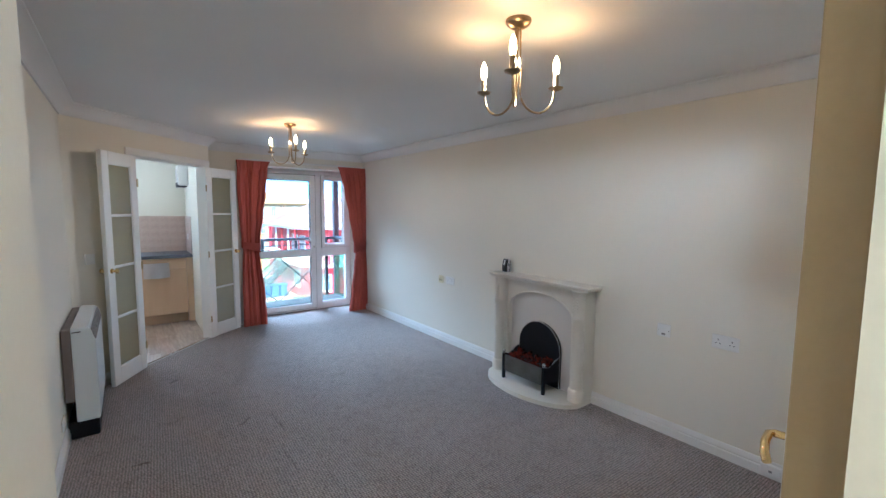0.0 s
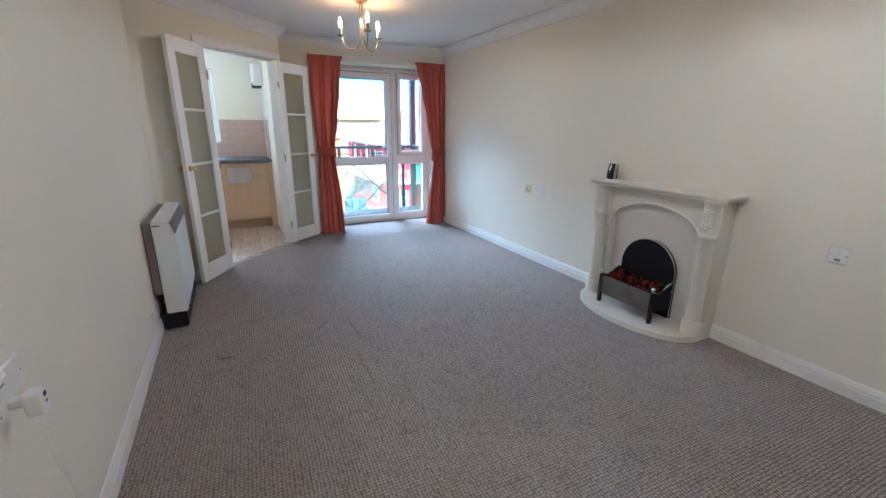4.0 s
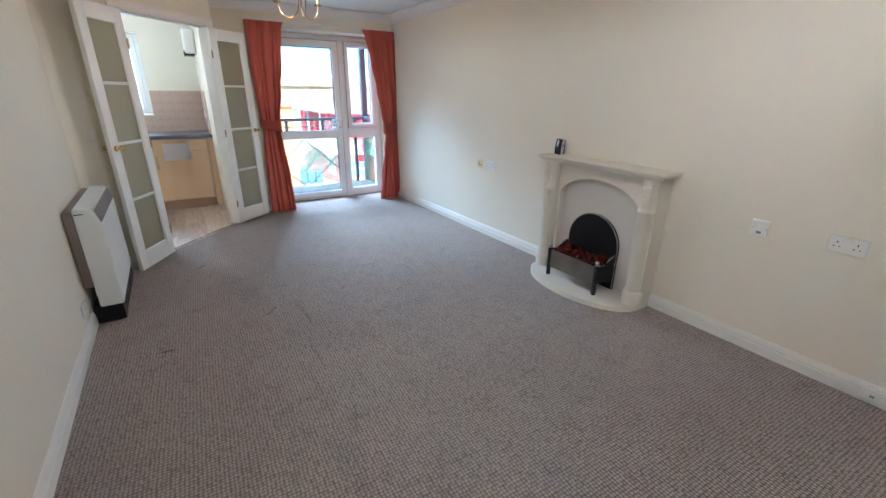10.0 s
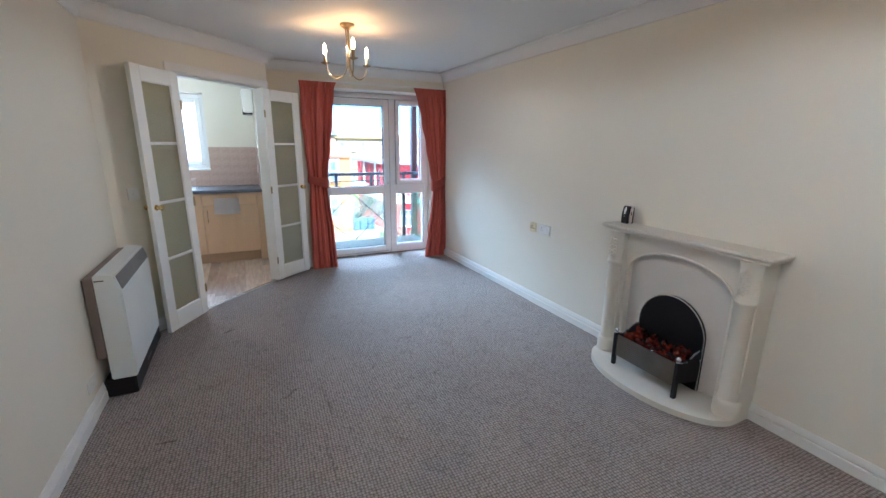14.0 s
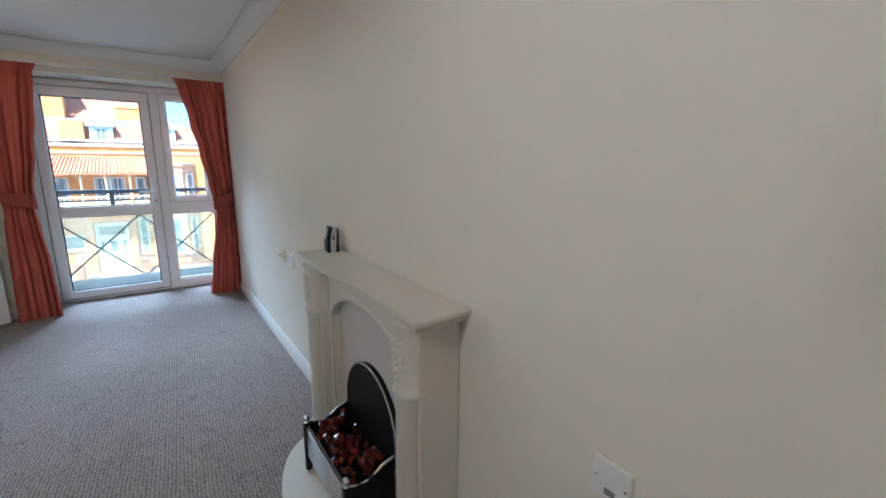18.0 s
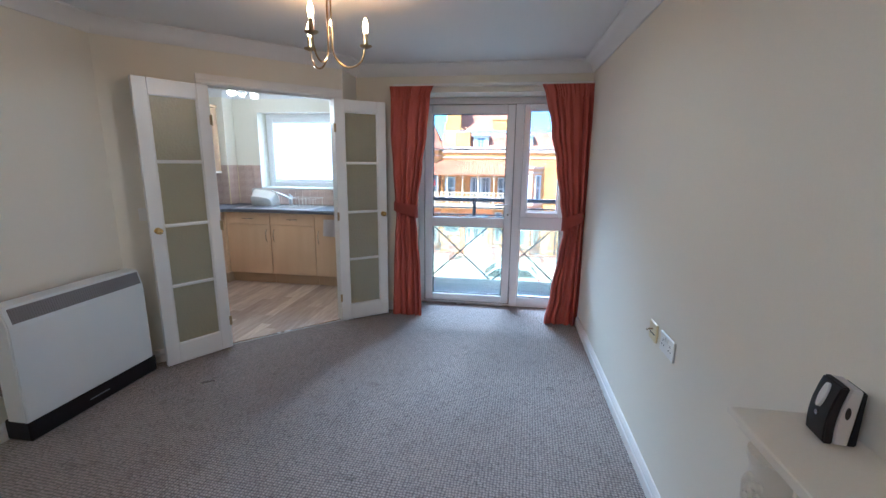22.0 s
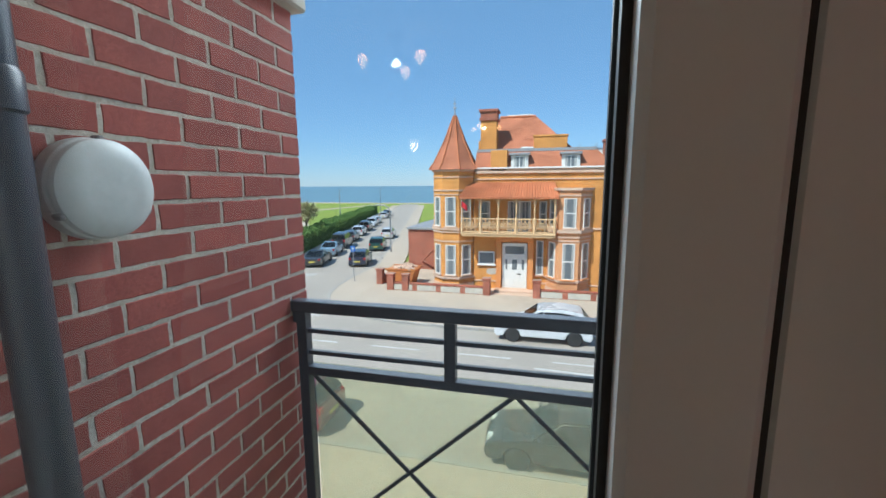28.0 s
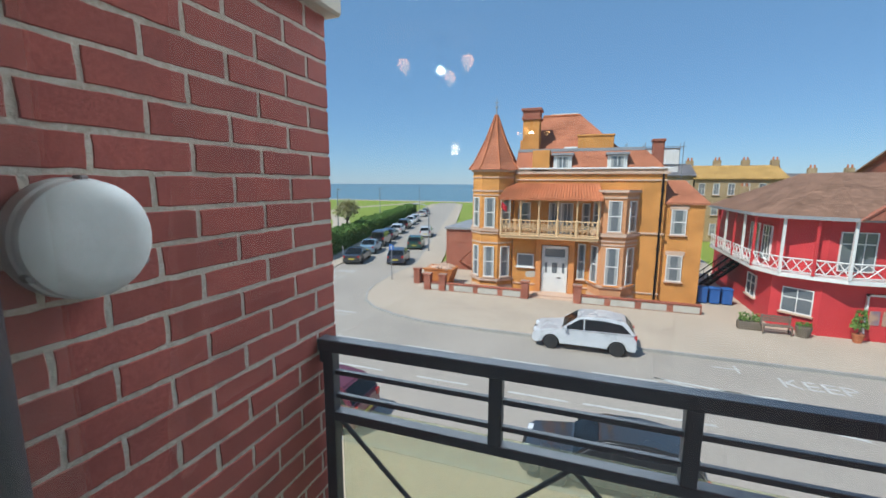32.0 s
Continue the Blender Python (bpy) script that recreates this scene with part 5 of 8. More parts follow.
def base_unit(m, w, hinge, label, drawer=True):
    """A floor cupboard; local x along its front, -y out of it. hinge: the side (-1, 1) on which the handle is."""
    e = thing("base_cabinet", m, label, "cabinet", "beech kitchen cabinets")
    part("carcass", boxes(((0, 0.020, 0.12), (w, 0.56, 0.868))), M_BEECH, e)
    part("plinth", boxes(((0, 0.05, 0.0), (w, 0.065, 0.118))), M_PLINTH, e, "darker beech plinth")
    if drawer:
        d = part("drawer_front", boxes(((0.002, 0.0, 0.728), (w - 0.002, 0.018, 0.862)), bev=0.003), M_BEECH, e)
        h = bow_handle()
        bmesh.ops.transform(h, matrix=Matrix.Translation((w / 2, 0, 0.795)) @ Matrix.Rotation(radians(90), 4, "Y"), verts=h.verts)
        part("handle", h, M_CHROME, d, "brushed steel bow handle", True)
    top = 0.722 if drawer else 0.862
    d = part("door", boxes(((0.002, 0.0, 0.124), (w - 0.002, 0.018, top)), bev=0.003), M_BEECH, e)
    h = bow_handle(0.15)
    bmesh.ops.transform(h, matrix=Matrix.Translation((w / 2 + hinge * (w / 2 - 0.045), 0, top - 0.13)), verts=h.verts)
    part("handle", h, M_CHROME, d, "brushed steel bow handle", True)
    return e


def wall_unit(m, w, hinge, label):
    e = thing("wall_cabinet", m, label, "cabinet", "beech kitchen cabinets")
    part("carcass", boxes(((0, 0.019, 0.0), (w, 0.298, 0.765))), M_BEECH, e)
    part("cornice", boxes(((-0.004, -0.012, 0.766), (w + 0.004, 0.298, 0.80)), bev=0.004), M_BEECH, e)
    part("light_rail", boxes(((0.0, -0.004, -0.028), (w, 0.018, 0.0)), bev=0.003), M_WHITE, e, "pale under-cupboard rail")
    d = part("door", boxes(((0.002, 0.0, 0.002), (w - 0.002, 0.017, 0.763)), bev=0.003), M_BEECH, e)
    h = bow_handle(0.19)
    bmesh.ops.transform(h, matrix=Matrix.Translation((w / 2 + hinge * (w / 2 - 0.06), 0, 0.20)), verts=h.verts)
    part("handle", h, M_CHROME, d, "brushed steel bow handle", True)
    return e


west = lambda y: Matrix.Translation((BX, y, 0)) @ Matrix.Rotation(radians(90), 4, "Z")
north = lambda x: Matrix.Translation((x, BY, 0))
base_unit(west(5.965), 0.53, -1, "beech-effect floor cupboard with a drawer in the corner run")
base_unit(north(-0.87), 0.56, 1, "beech-effect floor cupboard with a drawer under the sink")
base_unit(north(-0.305), 0.555, -1, "beech-effect floor cupboard with a drawer beside the sink")
base_unit(north(0.255), 0.60, -1, "beech-effect floor cupboard with a tea towel on its drawer")
solo("end_panel", boxes(((0.858, BY + 0.002, 0.0), (0.876, 7.12, 0.868)), ((0.876, BY + 0.004, 0.0), (0.928, BY + 0.022, 0.868))), M_BEECH, "beech-effect end panel of the worktop run", "panel")
solo("corner_plinth", boxes(((BX - 0.07, BY - 0.06, 0.0), (BX + 0.012, BY + 0.064, 0.118))), M_PLINTH, "beech corner of the plinth run", "panel")
solo("corner_post", boxes(((-0.93, BY - 0.03, 0.12), (-0.872, BY + 0.02, 0.866)), bev=0.002), M_BEECH, "beech-effect corner post between the two runs", "panel")

# the diagonal run with its built-in fridge, whose door stands ajar
DG = Matrix.Translation((-0.168, 5.208, 0)) @ Matrix.Rotation(radians(135), 4, "Z")
base_unit(DG, 0.385, 1, "beech-effect floor cupboard at the end of the diagonal run", drawer=False)
solo("corner_post", boxes(((-0.93, 5.905, 0.0), (-0.884, 5.963, 0.866)), bev=0.002), M_BEECH, "beech-effect filler post beside the fridge", "panel")
fr = thing("integrated_fridge", DG @ Matrix.Translation((0.39, 0, 0)), "built-in fridge with a beech door standing ajar", "fridge")
cab = nb()
for p, q in (((0.004, 0.030, 0.12), (0.022, 0.56, 0.866)), ((0.578, 0.030, 0.12), (0.596, 0.56, 0.866)), ((0.022, 0.030, 0.12), (0.578, 0.56, 0.14)), ((0.022, 0.030, 0.846), (0.578, 0.56, 0.866)), ((0.022, 0.54, 0.14), (0.578, 0.56, 0.846))):
    box(cab, p, q, 0.002)
part("cabinet", cab, M_WHITE, fr, "white plastic fridge lining")
part("plinth", boxes(((0.0, 0.05, 0.0), (0.60, 0.065, 0.118))), M_PLINTH, fr, "darker beech plinth")
fd = part("door", boxes(((-0.592, 0.0, 0.128), (0.0, 0.018, 0.862)), bev=0.003), M_BEECH, fr, "beech-effect door front")
fd.matrix_basis = Matrix.Translation((0.596, 0.0, 0)) @ Matrix.Rotation(radians(8.5), 4, "Z")
part("inner_door", boxes(((-0.580, 0.020, 0.14), (-0.012, 0.058, 0.852)), bev=0.006), M_WHITE, fd, "white insulated inner door")
part("seal", boxes(((-0.572, 0.058, 0.15), (-0.02, 0.068, 0.842)), bev=0.004), M_GREYP, fd, "grey rubber door seal")
h = bow_handle(0.19)
bmesh.ops.transform(h, matrix=Matrix.Translation((-0.545, 0, 0.66)), verts=h.verts)
part("handle", h, M_CHROME, fd, "brushed steel bow handle", True)
hob = thing("glass_hob", DG @ Matrix.Translation((0.70, 0.33, 0.910)), "black glass hob set on the grey worktop", "hob")
part("glass", boxes(((-0.29, -0.26, 0.0), (0.29, 0.25, 0.006)), bev=0.002), M_BLACKP, hob)
for x, y, r in ((-0.14, -0.12, 0.09), (0.14, -0.12, 0.075), (-0.14, 0.12, 0.075), (0.14, 0.12, 0.09)):
    part("ring", lathe(nb(), [(r, 0.0062), (r, 0.0066), (r - 0.004, 0.0066), (r - 0.004, 0.0062)], c=(x, y, 0), seg=32), M_GREYP, hob)


def hung_cloth(name, w, l, m, mat, label, seed):
    """A cloth folded over a rail, hanging in soft folds."""
    r = random.Random(seed)
    a, b = r.random() * 6, r.random() * 6
    bm, nu, nz = nb(), 24, 22
    rows = []
    for side in (0, 1):
        for j in range(nz + 1):
            t = j / nz if side else 1 - j / nz
            z = -l * (t if not side else t * 0.8)
            rows.append([bm.verts.new((w * (k / nu - 0.5) * (1 + 0.06 * t), (0.010 if side else -0.010) + (0.010 * t) * math.sin(6.3 * 1.6 * k / nu + a + t) + (-0.006 * t if not side else 0), z + 0.006 * math.sin(5 * k / nu + b) * t)) for k in range(nu + 1)])
    for p, q in zip(rows, rows[1:]):
        for k in range(nu):
            bm.faces.new((p[k], p[k + 1], q[k + 1], q[k]))
    bmesh.ops.solidify(bm, geom=bm.faces[:], thickness=0.003)
    e = thing(name, m, label, "towel")
    part("cloth", bm, mat, e, smooth=True)
    return e


def checked_mat():
    """White cotton with thin pink lines both ways."""
    m, nt, p = nodes_of("pink_checked_cotton")
    co = nt.nodes.new("ShaderNodeTexCoord").outputs["Object"]
    col = (0.76, 0.71, 0.72)
    for way in ("X", "Z"):
        w = add(nt, "TexWave", Scale=11.0, Distortion=0.4)
        w.bands_direction = way
        nt.links.new(co, w.inputs["Vector"])
        col = mix(nt, col, (0.55, 0.30, 0.35), ramp(nt, w.outputs["Fac"], 0.86, 0.97, (0.0,) * 3, (0.7,) * 3))
    nt.links.new(col, p.inputs["Base Color"])
    p.inputs["Roughness"].default_value = 0.95
    return m


hung_cloth("tea_towel", 0.18, 0.13, DG @ Matrix.Translation((0.986, 0.0, 0)) @ Matrix.Rotation(radians(8.5), 4, "Z") @ Matrix.Translation((-0.485, 0.028, 0.868)) @ Matrix.Diagonal((1, 4.2, 1, 1)), checked_mat(), "white and pink checked tea towel over the open fridge door", 4)
hung_cloth("tea_towel", 0.27, 0.19, Matrix.Translation((0.52, BY - 0.036, 0.812)), M_TOWEL, "crumpled white towel over a drawer handle", 9)

# worktop, sink and tap
wt_ = nb()
prism(wt_, [(KX0, 4.60), (-0.74, 4.60), (-0.565, 4.811), (-0.144, 5.232), (-0.80, 5.885), (-0.838, 5.93), (BX + 0.025, 5.99), (BX + 0.025, 6.44), (BX + 0.085, BY - 0.025), (KX1, BY - 0.025), (KX1, KY1), (KX0, KY1)], 0.870, 0.909)
bmesh.ops.bevel(wt_, geom=[ed for ed in wt_.edges if ed.is_manifold and all(v.co.z > 0.9 for v in ed.verts)], offset=0.010, segments=3, affect="EDGES")
solo("worktop", wt_, M_TOP, "speckled slate-grey laminate worktop, L-shaped", "worktop")
sk = thing("kitchen_sink", Matrix.Translation((-0.30, 6.80, 0.909)), "stainless steel inset sink with a drainer", "sink")
bm = nb()
pane_frame(bm, -0.47, 0.50, -0.24, 0.24, -0.42, -0.05, -0.18, 0.15, 0.0, 0.004, 0.0)
bmesh.ops.transform(bm, matrix=Matrix(((1, 0, 0, 0), (0, 0, 1, 0), (0, 1, 0, 0), (0, 0, 0, 1))), verts=bm.verts)
part("rim", bm, M_STEEL, sk)
part("bowl", boxes(((-0.42, -0.18, -0.03), (-0.05, 0.15, -0.028)), bev=0.0), M_STEEL, sk)
for k in range(9):
    part("drainer_rib", boxes(((0.02, -0.17 + k * 0.038, 0.004), (0.44, -0.160 + k * 0.038, 0.008)), bev=0.0015), M_STEEL, sk)
tp = thing("mixer_tap", Matrix.Translation((-0.28, 7.005, 0.913)), "chrome swan-neck mixer tap on the sink", "tap")
part("body", lathe(nb(), [(0.030, 0), (0.030, 0.006), (0.022, 0.012), (0.020, 0.085), (0.024, 0.092), (0.024, 0.115), (0.012, 0.122)], seg=20), M_STEEL, tp, smooth=True)
part("spout", tube(nb(), [(0, 0, 0.07), (-0.06, -0.02, 0.115), (-0.14, -0.06, 0.158), (-0.20, -0.09, 0.172), (-0.225, -0.10, 0.168), (-0.235, -0.105, 0.150)], 0.0095, 10), M_STEEL, tp, smooth=True)
part("lever", tube(nb(), [(0, 0, 0.118), (0.015, -0.03, 0.135), (0.02, -0.07, 0.142)], 0.006, 8), M_STEEL, tp, smooth=True)
wb = thing("washing_up_bowl", Matrix.Translation((-0.60, 6.86, 0.925)) @ Matrix.Rotation(radians(-58), 4, "X") @ Matrix.Rotation(radians(8), 4, "Z"), "white plastic washing-up bowl tipped up to drain", "bowl")
bm = nb()
prof = [(0.10, 0.0), (0.115, 0.006), (0.135, 0.13), (0.150, 0.132), (0.150, 0.136), (0.131, 0.136), (0.110, 0.010), (0.09, 0.006)]
ang = [2 * math.pi * k / 40 for k in range(40)]
sq = lambda a: (abs(math.cos(a)) ** 0.45 * (1 if math.cos(a) >= 0 else -1), abs(math.sin(a)) ** 0.45 * (1 if math.sin(a) >= 0 else -1))
rings = [[bm.verts.new((sq(a)[0] * r * 1.15, sq(a)[1] * r, z)) for a in ang] for r, z in prof]
for p, q in zip(rings, rings[1:]):
    for k in range(40):
        bm.faces.new((p[k], p[(k + 1) % 40], q[(k + 1) % 40], q[k]))
bm.faces.new(rings[0][::-1])
bm.faces.new(rings[-1])
part("bowl", bm, M_WHITE, wb, smooth=True)
dr = thing("dish_rack", Matrix.Translation((0.02, 6.82, 0.915)), "thin white wire dish rack on the drainer", "dish rack")
for z in (0.004, 0.11):
    part("loop", tube(nb(), [(-0.17, -0.12, z), (0.17, -0.12, z), (0.17, 0.12, z), (-0.17, 0.12, z), (-0.17, -0.12, z)], 0.003, 6), M_WHITE, dr)
for k in range(8):
    for y in (-0.12, 0.12):
        part("wire", rod(nb(), (-0.16 + k * 0.045, y, 0.004), (-0.16 + k * 0.045, y, 0.11), 0.002, seg=6), M_WHITE, dr)

# wall cupboards and the boxed-in corner
wall_unit(Matrix.Translation((-1.16, 6.39, 1.335)) @ Matrix.Rotation(radians(90), 4, "Z"), 0.54, -1, "beech-effect wall cupboard beside the window corner")
wall_unit(Matrix.Translation((-1.16, 5.885, 1.335)) @ Matrix.Rotation(radians(90), 4, "Z"), 0.50, -1, "beech-effect wall cupboard over the kettle")
hd = thing("cooker_hood", Matrix.Translation((-1.46, 5.36, 1.40)), "slim white cooker hood with dark vents", "cooker hood")
part("casing", boxes(((0.002, 0.0, 0.0), (0.47, 0.48, 0.10)), bev=0.006), M_WHITE, hd)
for k in range(3):
    part("vent", boxes(((0.469, 0.03, 0.016 + k * 0.028), (0.473, 0.45, 0.030 + k * 0.028))), M_BLACKP, hd)
struct("wall_boxing", boxes(((KX0, 6.935, 0.0), (-1.075, KY1, 2.33))), M_WALL, "boxed-in corner pipework painted cream")

# tiles
M_TILEGROUT = surf("beige_grout", (0.56, 0.46, 0.39), None, 0.85, 3, 120, 0.08, 0.1)


def tiled(name, m, cols, rows, tw, th, label, skip=None):
    e = thing(name, m, label, "tiles", kind="structure")
    part("grout_bed", boxes(((-0.002, -0.004, -0.002), (cols * tw, 0.0, rows * th))), M_TILEGROUT, e)
    me = mesh_of("tile", boxes(((0.0015, -0.010, 0.0015), (tw - 0.0015, -0.003, th - 0.0015)), bev=0.002), M_TILE)
    for i in range(cols):
        for j in range(rows):
            if skip and skip(i, j):
                continue
            o = new("tile", me)
            o.parent, o.location = e, (i * tw, 0, j * th)
    return e


tiled("tiles_north", Matrix.Translation((-1.07, KY1 - 0.0005, 0.911)), 20, 2, 0.0998, 0.0998, "mottled pink-beige wall tiles under the window")
tiled("tiles_north_side", Matrix.Translation((WX1 + 0.0, KY1 - 0.0005, 1.1115)), 5, 3, 0.112, 0.0998, "mottled pink-beige wall tiles beside the window")
tiled("tiles_north_corner", Matrix.Translation((-1.07, KY1 - 0.0005, 1.1115)), 3, 3, 0.110, 0.0998, "mottled pink-beige wall tiles in the corner")
tiled("tiles_boxing", Matrix.Translation((-1.455, 6.9345, 0.911)), 4, 5, 0.095, 0.0998, "mottled pink-beige tiles on the boxing")
tiled("tiles_east", Matrix.Translation((KX1 - 0.0005, KY1 - 0.012, 0.911)) @ Matrix.Rotation(radians(-90), 4, "Z"), 5, 5, 0.115, 0.0998, "mottled pink-beige wall tiles on the end wall")
tiled("tiles_boxing_side", Matrix.Translation((-1.0745, 6.935, 0.911)) @ Matrix.Rotation(radians(90), 4, "Z"), 2, 5, 0.0965, 0.0998, "mottled pink-beige tiles on the side of the boxing")
for x, y in ((-1.067, 6.926), (-1.066, 7.118), (-1.448, 6.926)):
    struct("trim_tiles", boxes(((x - 0.005, y - 0.005, 0.911), (x + 0.005, y + 0.005, 1.411)), bev=0.002), M_CREAMP, "pale plastic tile trim")
solo("splash_panel", boxes(((KX0 + 0.001, 4.62, 0.911), (KX0 + 0.006, 6.93, 1.333))), M_SPLASH, "grey marble-effect splash panel behind the worktop", "splashback")
s = wall_plate("double_socket", (KX0 + 0.006, 6.70, 1.13), 0, 0.148, 0.088, "white double wall socket over the kettle tray", "socket")
for y in (-0.038, 0.038):
    outlet_holes(s, y)
    rocker(s, y * 0.35)
s = wall_plate("kitchen_spur", (KX1 - 0.011, 6.82, 1.13), 180, 0.088, 0.088, "white switch plate on the tiled end wall", "switch")
rocker(s, 0.0, 0.0)

# kettle tray
ty = thing("serving_tray", Matrix.Translation((-1.22, 6.28, 0.910)), "black rimmed serving tray on the worktop", "tray")
pane_frame_bm = nb()
for a, b in (((-0.16, -0.30, 0.0), (0.16, 0.30, 0.006)), ((-0.16, -0.30, 0.006), (-0.148, 0.30, 0.022)), ((0.148, -0.30, 0.006), (0.16, 0.30, 0.022)), ((-0.148, -0.30, 0.006), (0.148, -0.288, 0.022)), ((-0.148, 0.288, 0.006), (0.148, 0.30, 0.022))):
    box(pane_frame_bm, a, b, 0.002)
part("tray", pane_frame_bm, M_BLACKP, ty)
kt = thing("electric_kettle", Matrix.Translation((-1.20, 6.47, 0.917)), "white plastic jug kettle with a grey water window", "kettle")
part("base", lathe(nb(), [(0.075, 0), (0.078, 0.004), (0.078, 0.018), (0.07, 0.022)], seg=28), M_WHITE, kt, smooth=True)
part("jug", lathe(nb(), [(0.070, 0.022), (0.078, 0.035), (0.076, 0.12), (0.066, 0.20), (0.060, 0.215), (0.045, 0.225), (0.0005, 0.228)], seg=28), M_WHITE, kt, smooth=True)
part("handle", tube(nb(), [(0.0, 0.060, 0.20), (0.0, 0.105, 0.205), (0.0, 0.122, 0.18), (0.0, 0.118, 0.11), (0.0, 0.100, 0.06), (0.0, 0.072, 0.05)], 0.011, 10), M_WHITE, kt, smooth=True)
part("window", boxes(((0.070, -0.008, 0.06), (0.0785, 0.008, 0.15)), bev=0.002), M_GREYP, kt)
part("spout", prism(nb(), [(-0.02, -0.055), (0.02, -0.055), (0.0, -0.095)], 0.18, 0.215), M_WHITE, kt)


def mug(at, mat, label, r=0.038, h=0.09):
    e = thing("mug", Matrix.Translation(at), label, "mug")
    part("cup", lathe(nb(), [(r * 0.85, 0), (r, 0.01), (r, h), (r * 0.93, h), (r * 0.90, 0.012), (r * 0.3, 0.010)], seg=24), mat, e, smooth=True)
    part("handle", tube(nb(), [(r - 0.002, 0, h * 0.8), (r + 0.02, 0, h * 0.78), (r + 0.026, 0, h * 0.5), (r + 0.014, 0, h * 0.24), (r - 0.002, 0, h * 0.2)], 0.0045, 8), mat, e, smooth=True)
    return e


M_JAR = surf("brown_coffee_jar", (0.22, 0.09, 0.04), None, 0.25, 6, 100, 0.1, 0.02)
mug((-1.22, 6.31, 0.917), M_WHITE, "tall white mug on the tray", 0.040, 0.14)
mug((-1.13, 6.33, 0.917), M_WHITE, "white teacup beside the kettle", 0.042, 0.07)
mug((-1.28, 6.15, 0.917), M_TOWEL, "pale patterned mug on the tray", 0.04, 0.09)
jr = thing("coffee_jar", Matrix.Translation((-1.30, 6.23, 0.917)), "small brown jar with a darker lid", "jar")
part("jar", lathe(nb(), [(0.034, 0), (0.036, 0.006), (0.036, 0.075), (0.028, 0.086)], seg=20), M_JAR, jr, smooth=True)
part("lid", lathe(nb(), [(0.031, 0.086), (0.031, 0.102), (0.028, 0.104)], seg=20), M_BLACKP, jr, smooth=True)
pl = solo("saucer", lathe(nb(), [(0.035, 0.0), (0.040, 0.004), (0.075, 0.016), (0.078, 0.019), (0.074, 0.019), (0.035, 0.007)], seg=28), M_WHITE, "cream saucer on the black tray", "saucer", smooth=True, m=Matrix.Translation((-1.14, 6.16, 0.917)))
solo("kettle_lead", tube(nb(), [(-1.28, 6.50, 0.93), (-1.33, 6.58, 0.922), (-1.37, 6.66, 0.93), (-1.43, 6.70, 1.05), (-1.445, 6.72, 1.12)], 0.0035, 6), M_WHITE, "white kettle lead to the wall socket", "cable", smooth=True)

# fan heater, spot lights, coving
fh = thing("fan_heater", Matrix.Translation((KX1, 6.72, 2.03)), "white wall-mounted fan heater with a black grille", "fan heater")
part("casing", box(nb(), (-0.125, -0.14, -0.21), (0.0, 0.14, 0.06), 0.022, 3), M_WHITE, fh, smooth=True)
part("grille", boxes(((-0.128, -0.12, -0.226), (-0.02, 0.12, -0.165)), bev=0.003), M_BLACKP, fh, "black outlet grille")
part("cord", rod(nb(), (-0.03, -0.10, -0.42), (-0.03, -0.10, -0.20), 0.0015, seg=6), M_WHITE, fh)
st = thing("spotlight_bar", Matrix.Translation((-0.29, 6.20, ZC)) @ Matrix.Rotation(radians(60), 4, "Z"), "white ceiling bar with three adjustable lit spotlights", "spotlight")
part("bar", boxes(((-0.16, -0.03, -0.028), (0.16, 0.03, 0.0)), bev=0.006), M_WHITE, st)
for k, (tx, ty_) in enumerate(((-25, 20), (10, 35), (35, -15))):
    m = Matrix.Translation((-0.12 + 0.12 * k, 0, -0.135)) @ Euler((radians(tx), radians(ty_), 0)).to_matrix().to_4x4()
    part("stem", rod(nb(), (-0.12 + 0.12 * k, 0, -0.03), (-0.12 + 0.12 * k, 0, -0.105), 0.009, seg=10), M_WHITE, st)
    hd_ = part("spot_head", lathe(nb(), [(0.025, 0.042), (0.042, 0.021), (0.047, -0.07), (0.044, -0.07), (0.040, -0.056)], seg=20, m=m), M_WHITE, st, smooth=True)
    part("spot_bulb", lathe(nb(), [(0.039, -0.060), (0.028, -0.056), (0.005, -0.055)], seg=16, m=m), M_SPOT, hd_, "lit spot bulb")
lamp("spot_light", "POINT", Matrix.Translation((-0.26, 6.15, 1.98)), SPOT_W, (1.0, 0.86, 0.66), size=0.06)
struct("coving_kitchen", sweep(nb(), [(x, y, ZC) for x, y in [(KX0, KY0), (KX0, 6.935), (-1.075, 6.935), (-1.075, KY1), (KX1, KY1), (KX1, 5.75)]], COVE), M_CEIL, "white plaster coving in the kitchen", smooth=True)


# ---- outdoors: street, green, sea ----
G = -5.92
M_ASPH = surf("worn_asphalt", (0.400, 0.348, 0.296), (0.335, 0.292, 0.250), 0.9, 0.25, 30, 0.3, 0.3, spec=0.25, dist=0.01)
M_PAVE = surf("tan_tarmac_pavement", (0.50, 0.410, 0.320), (0.43, 0.352, 0.274), 0.92, 0.35, 25, 0.25, 0.2, spec=0.2, dist=0.01)
M_KERB = surf("concrete_kerb", (0.38, 0.36, 0.33), (0.30, 0.29, 0.27), 0.9, 1.0, 30, 0.2, 0.2)
M_GRASS = surf("mown_grass", (0.200, 0.265, 0.045), (0.265, 0.300, 0.070), 0.95, 0.05, 6.0, 0.5, 0.5, spec=0.1, dist=0.03)
M_SEA = surf("calm_sea", (0.110, 0.195, 0.225), (0.125, 0.215, 0.245), 0.30, 0.01, 0.4, 0.15, 0.35, dist=0.25)
M_LINE = surf("road_paint", (0.60, 0.59, 0.55), (0.42, 0.41, 0.385), 0.8, 3, 40, 0.25, 0.1)
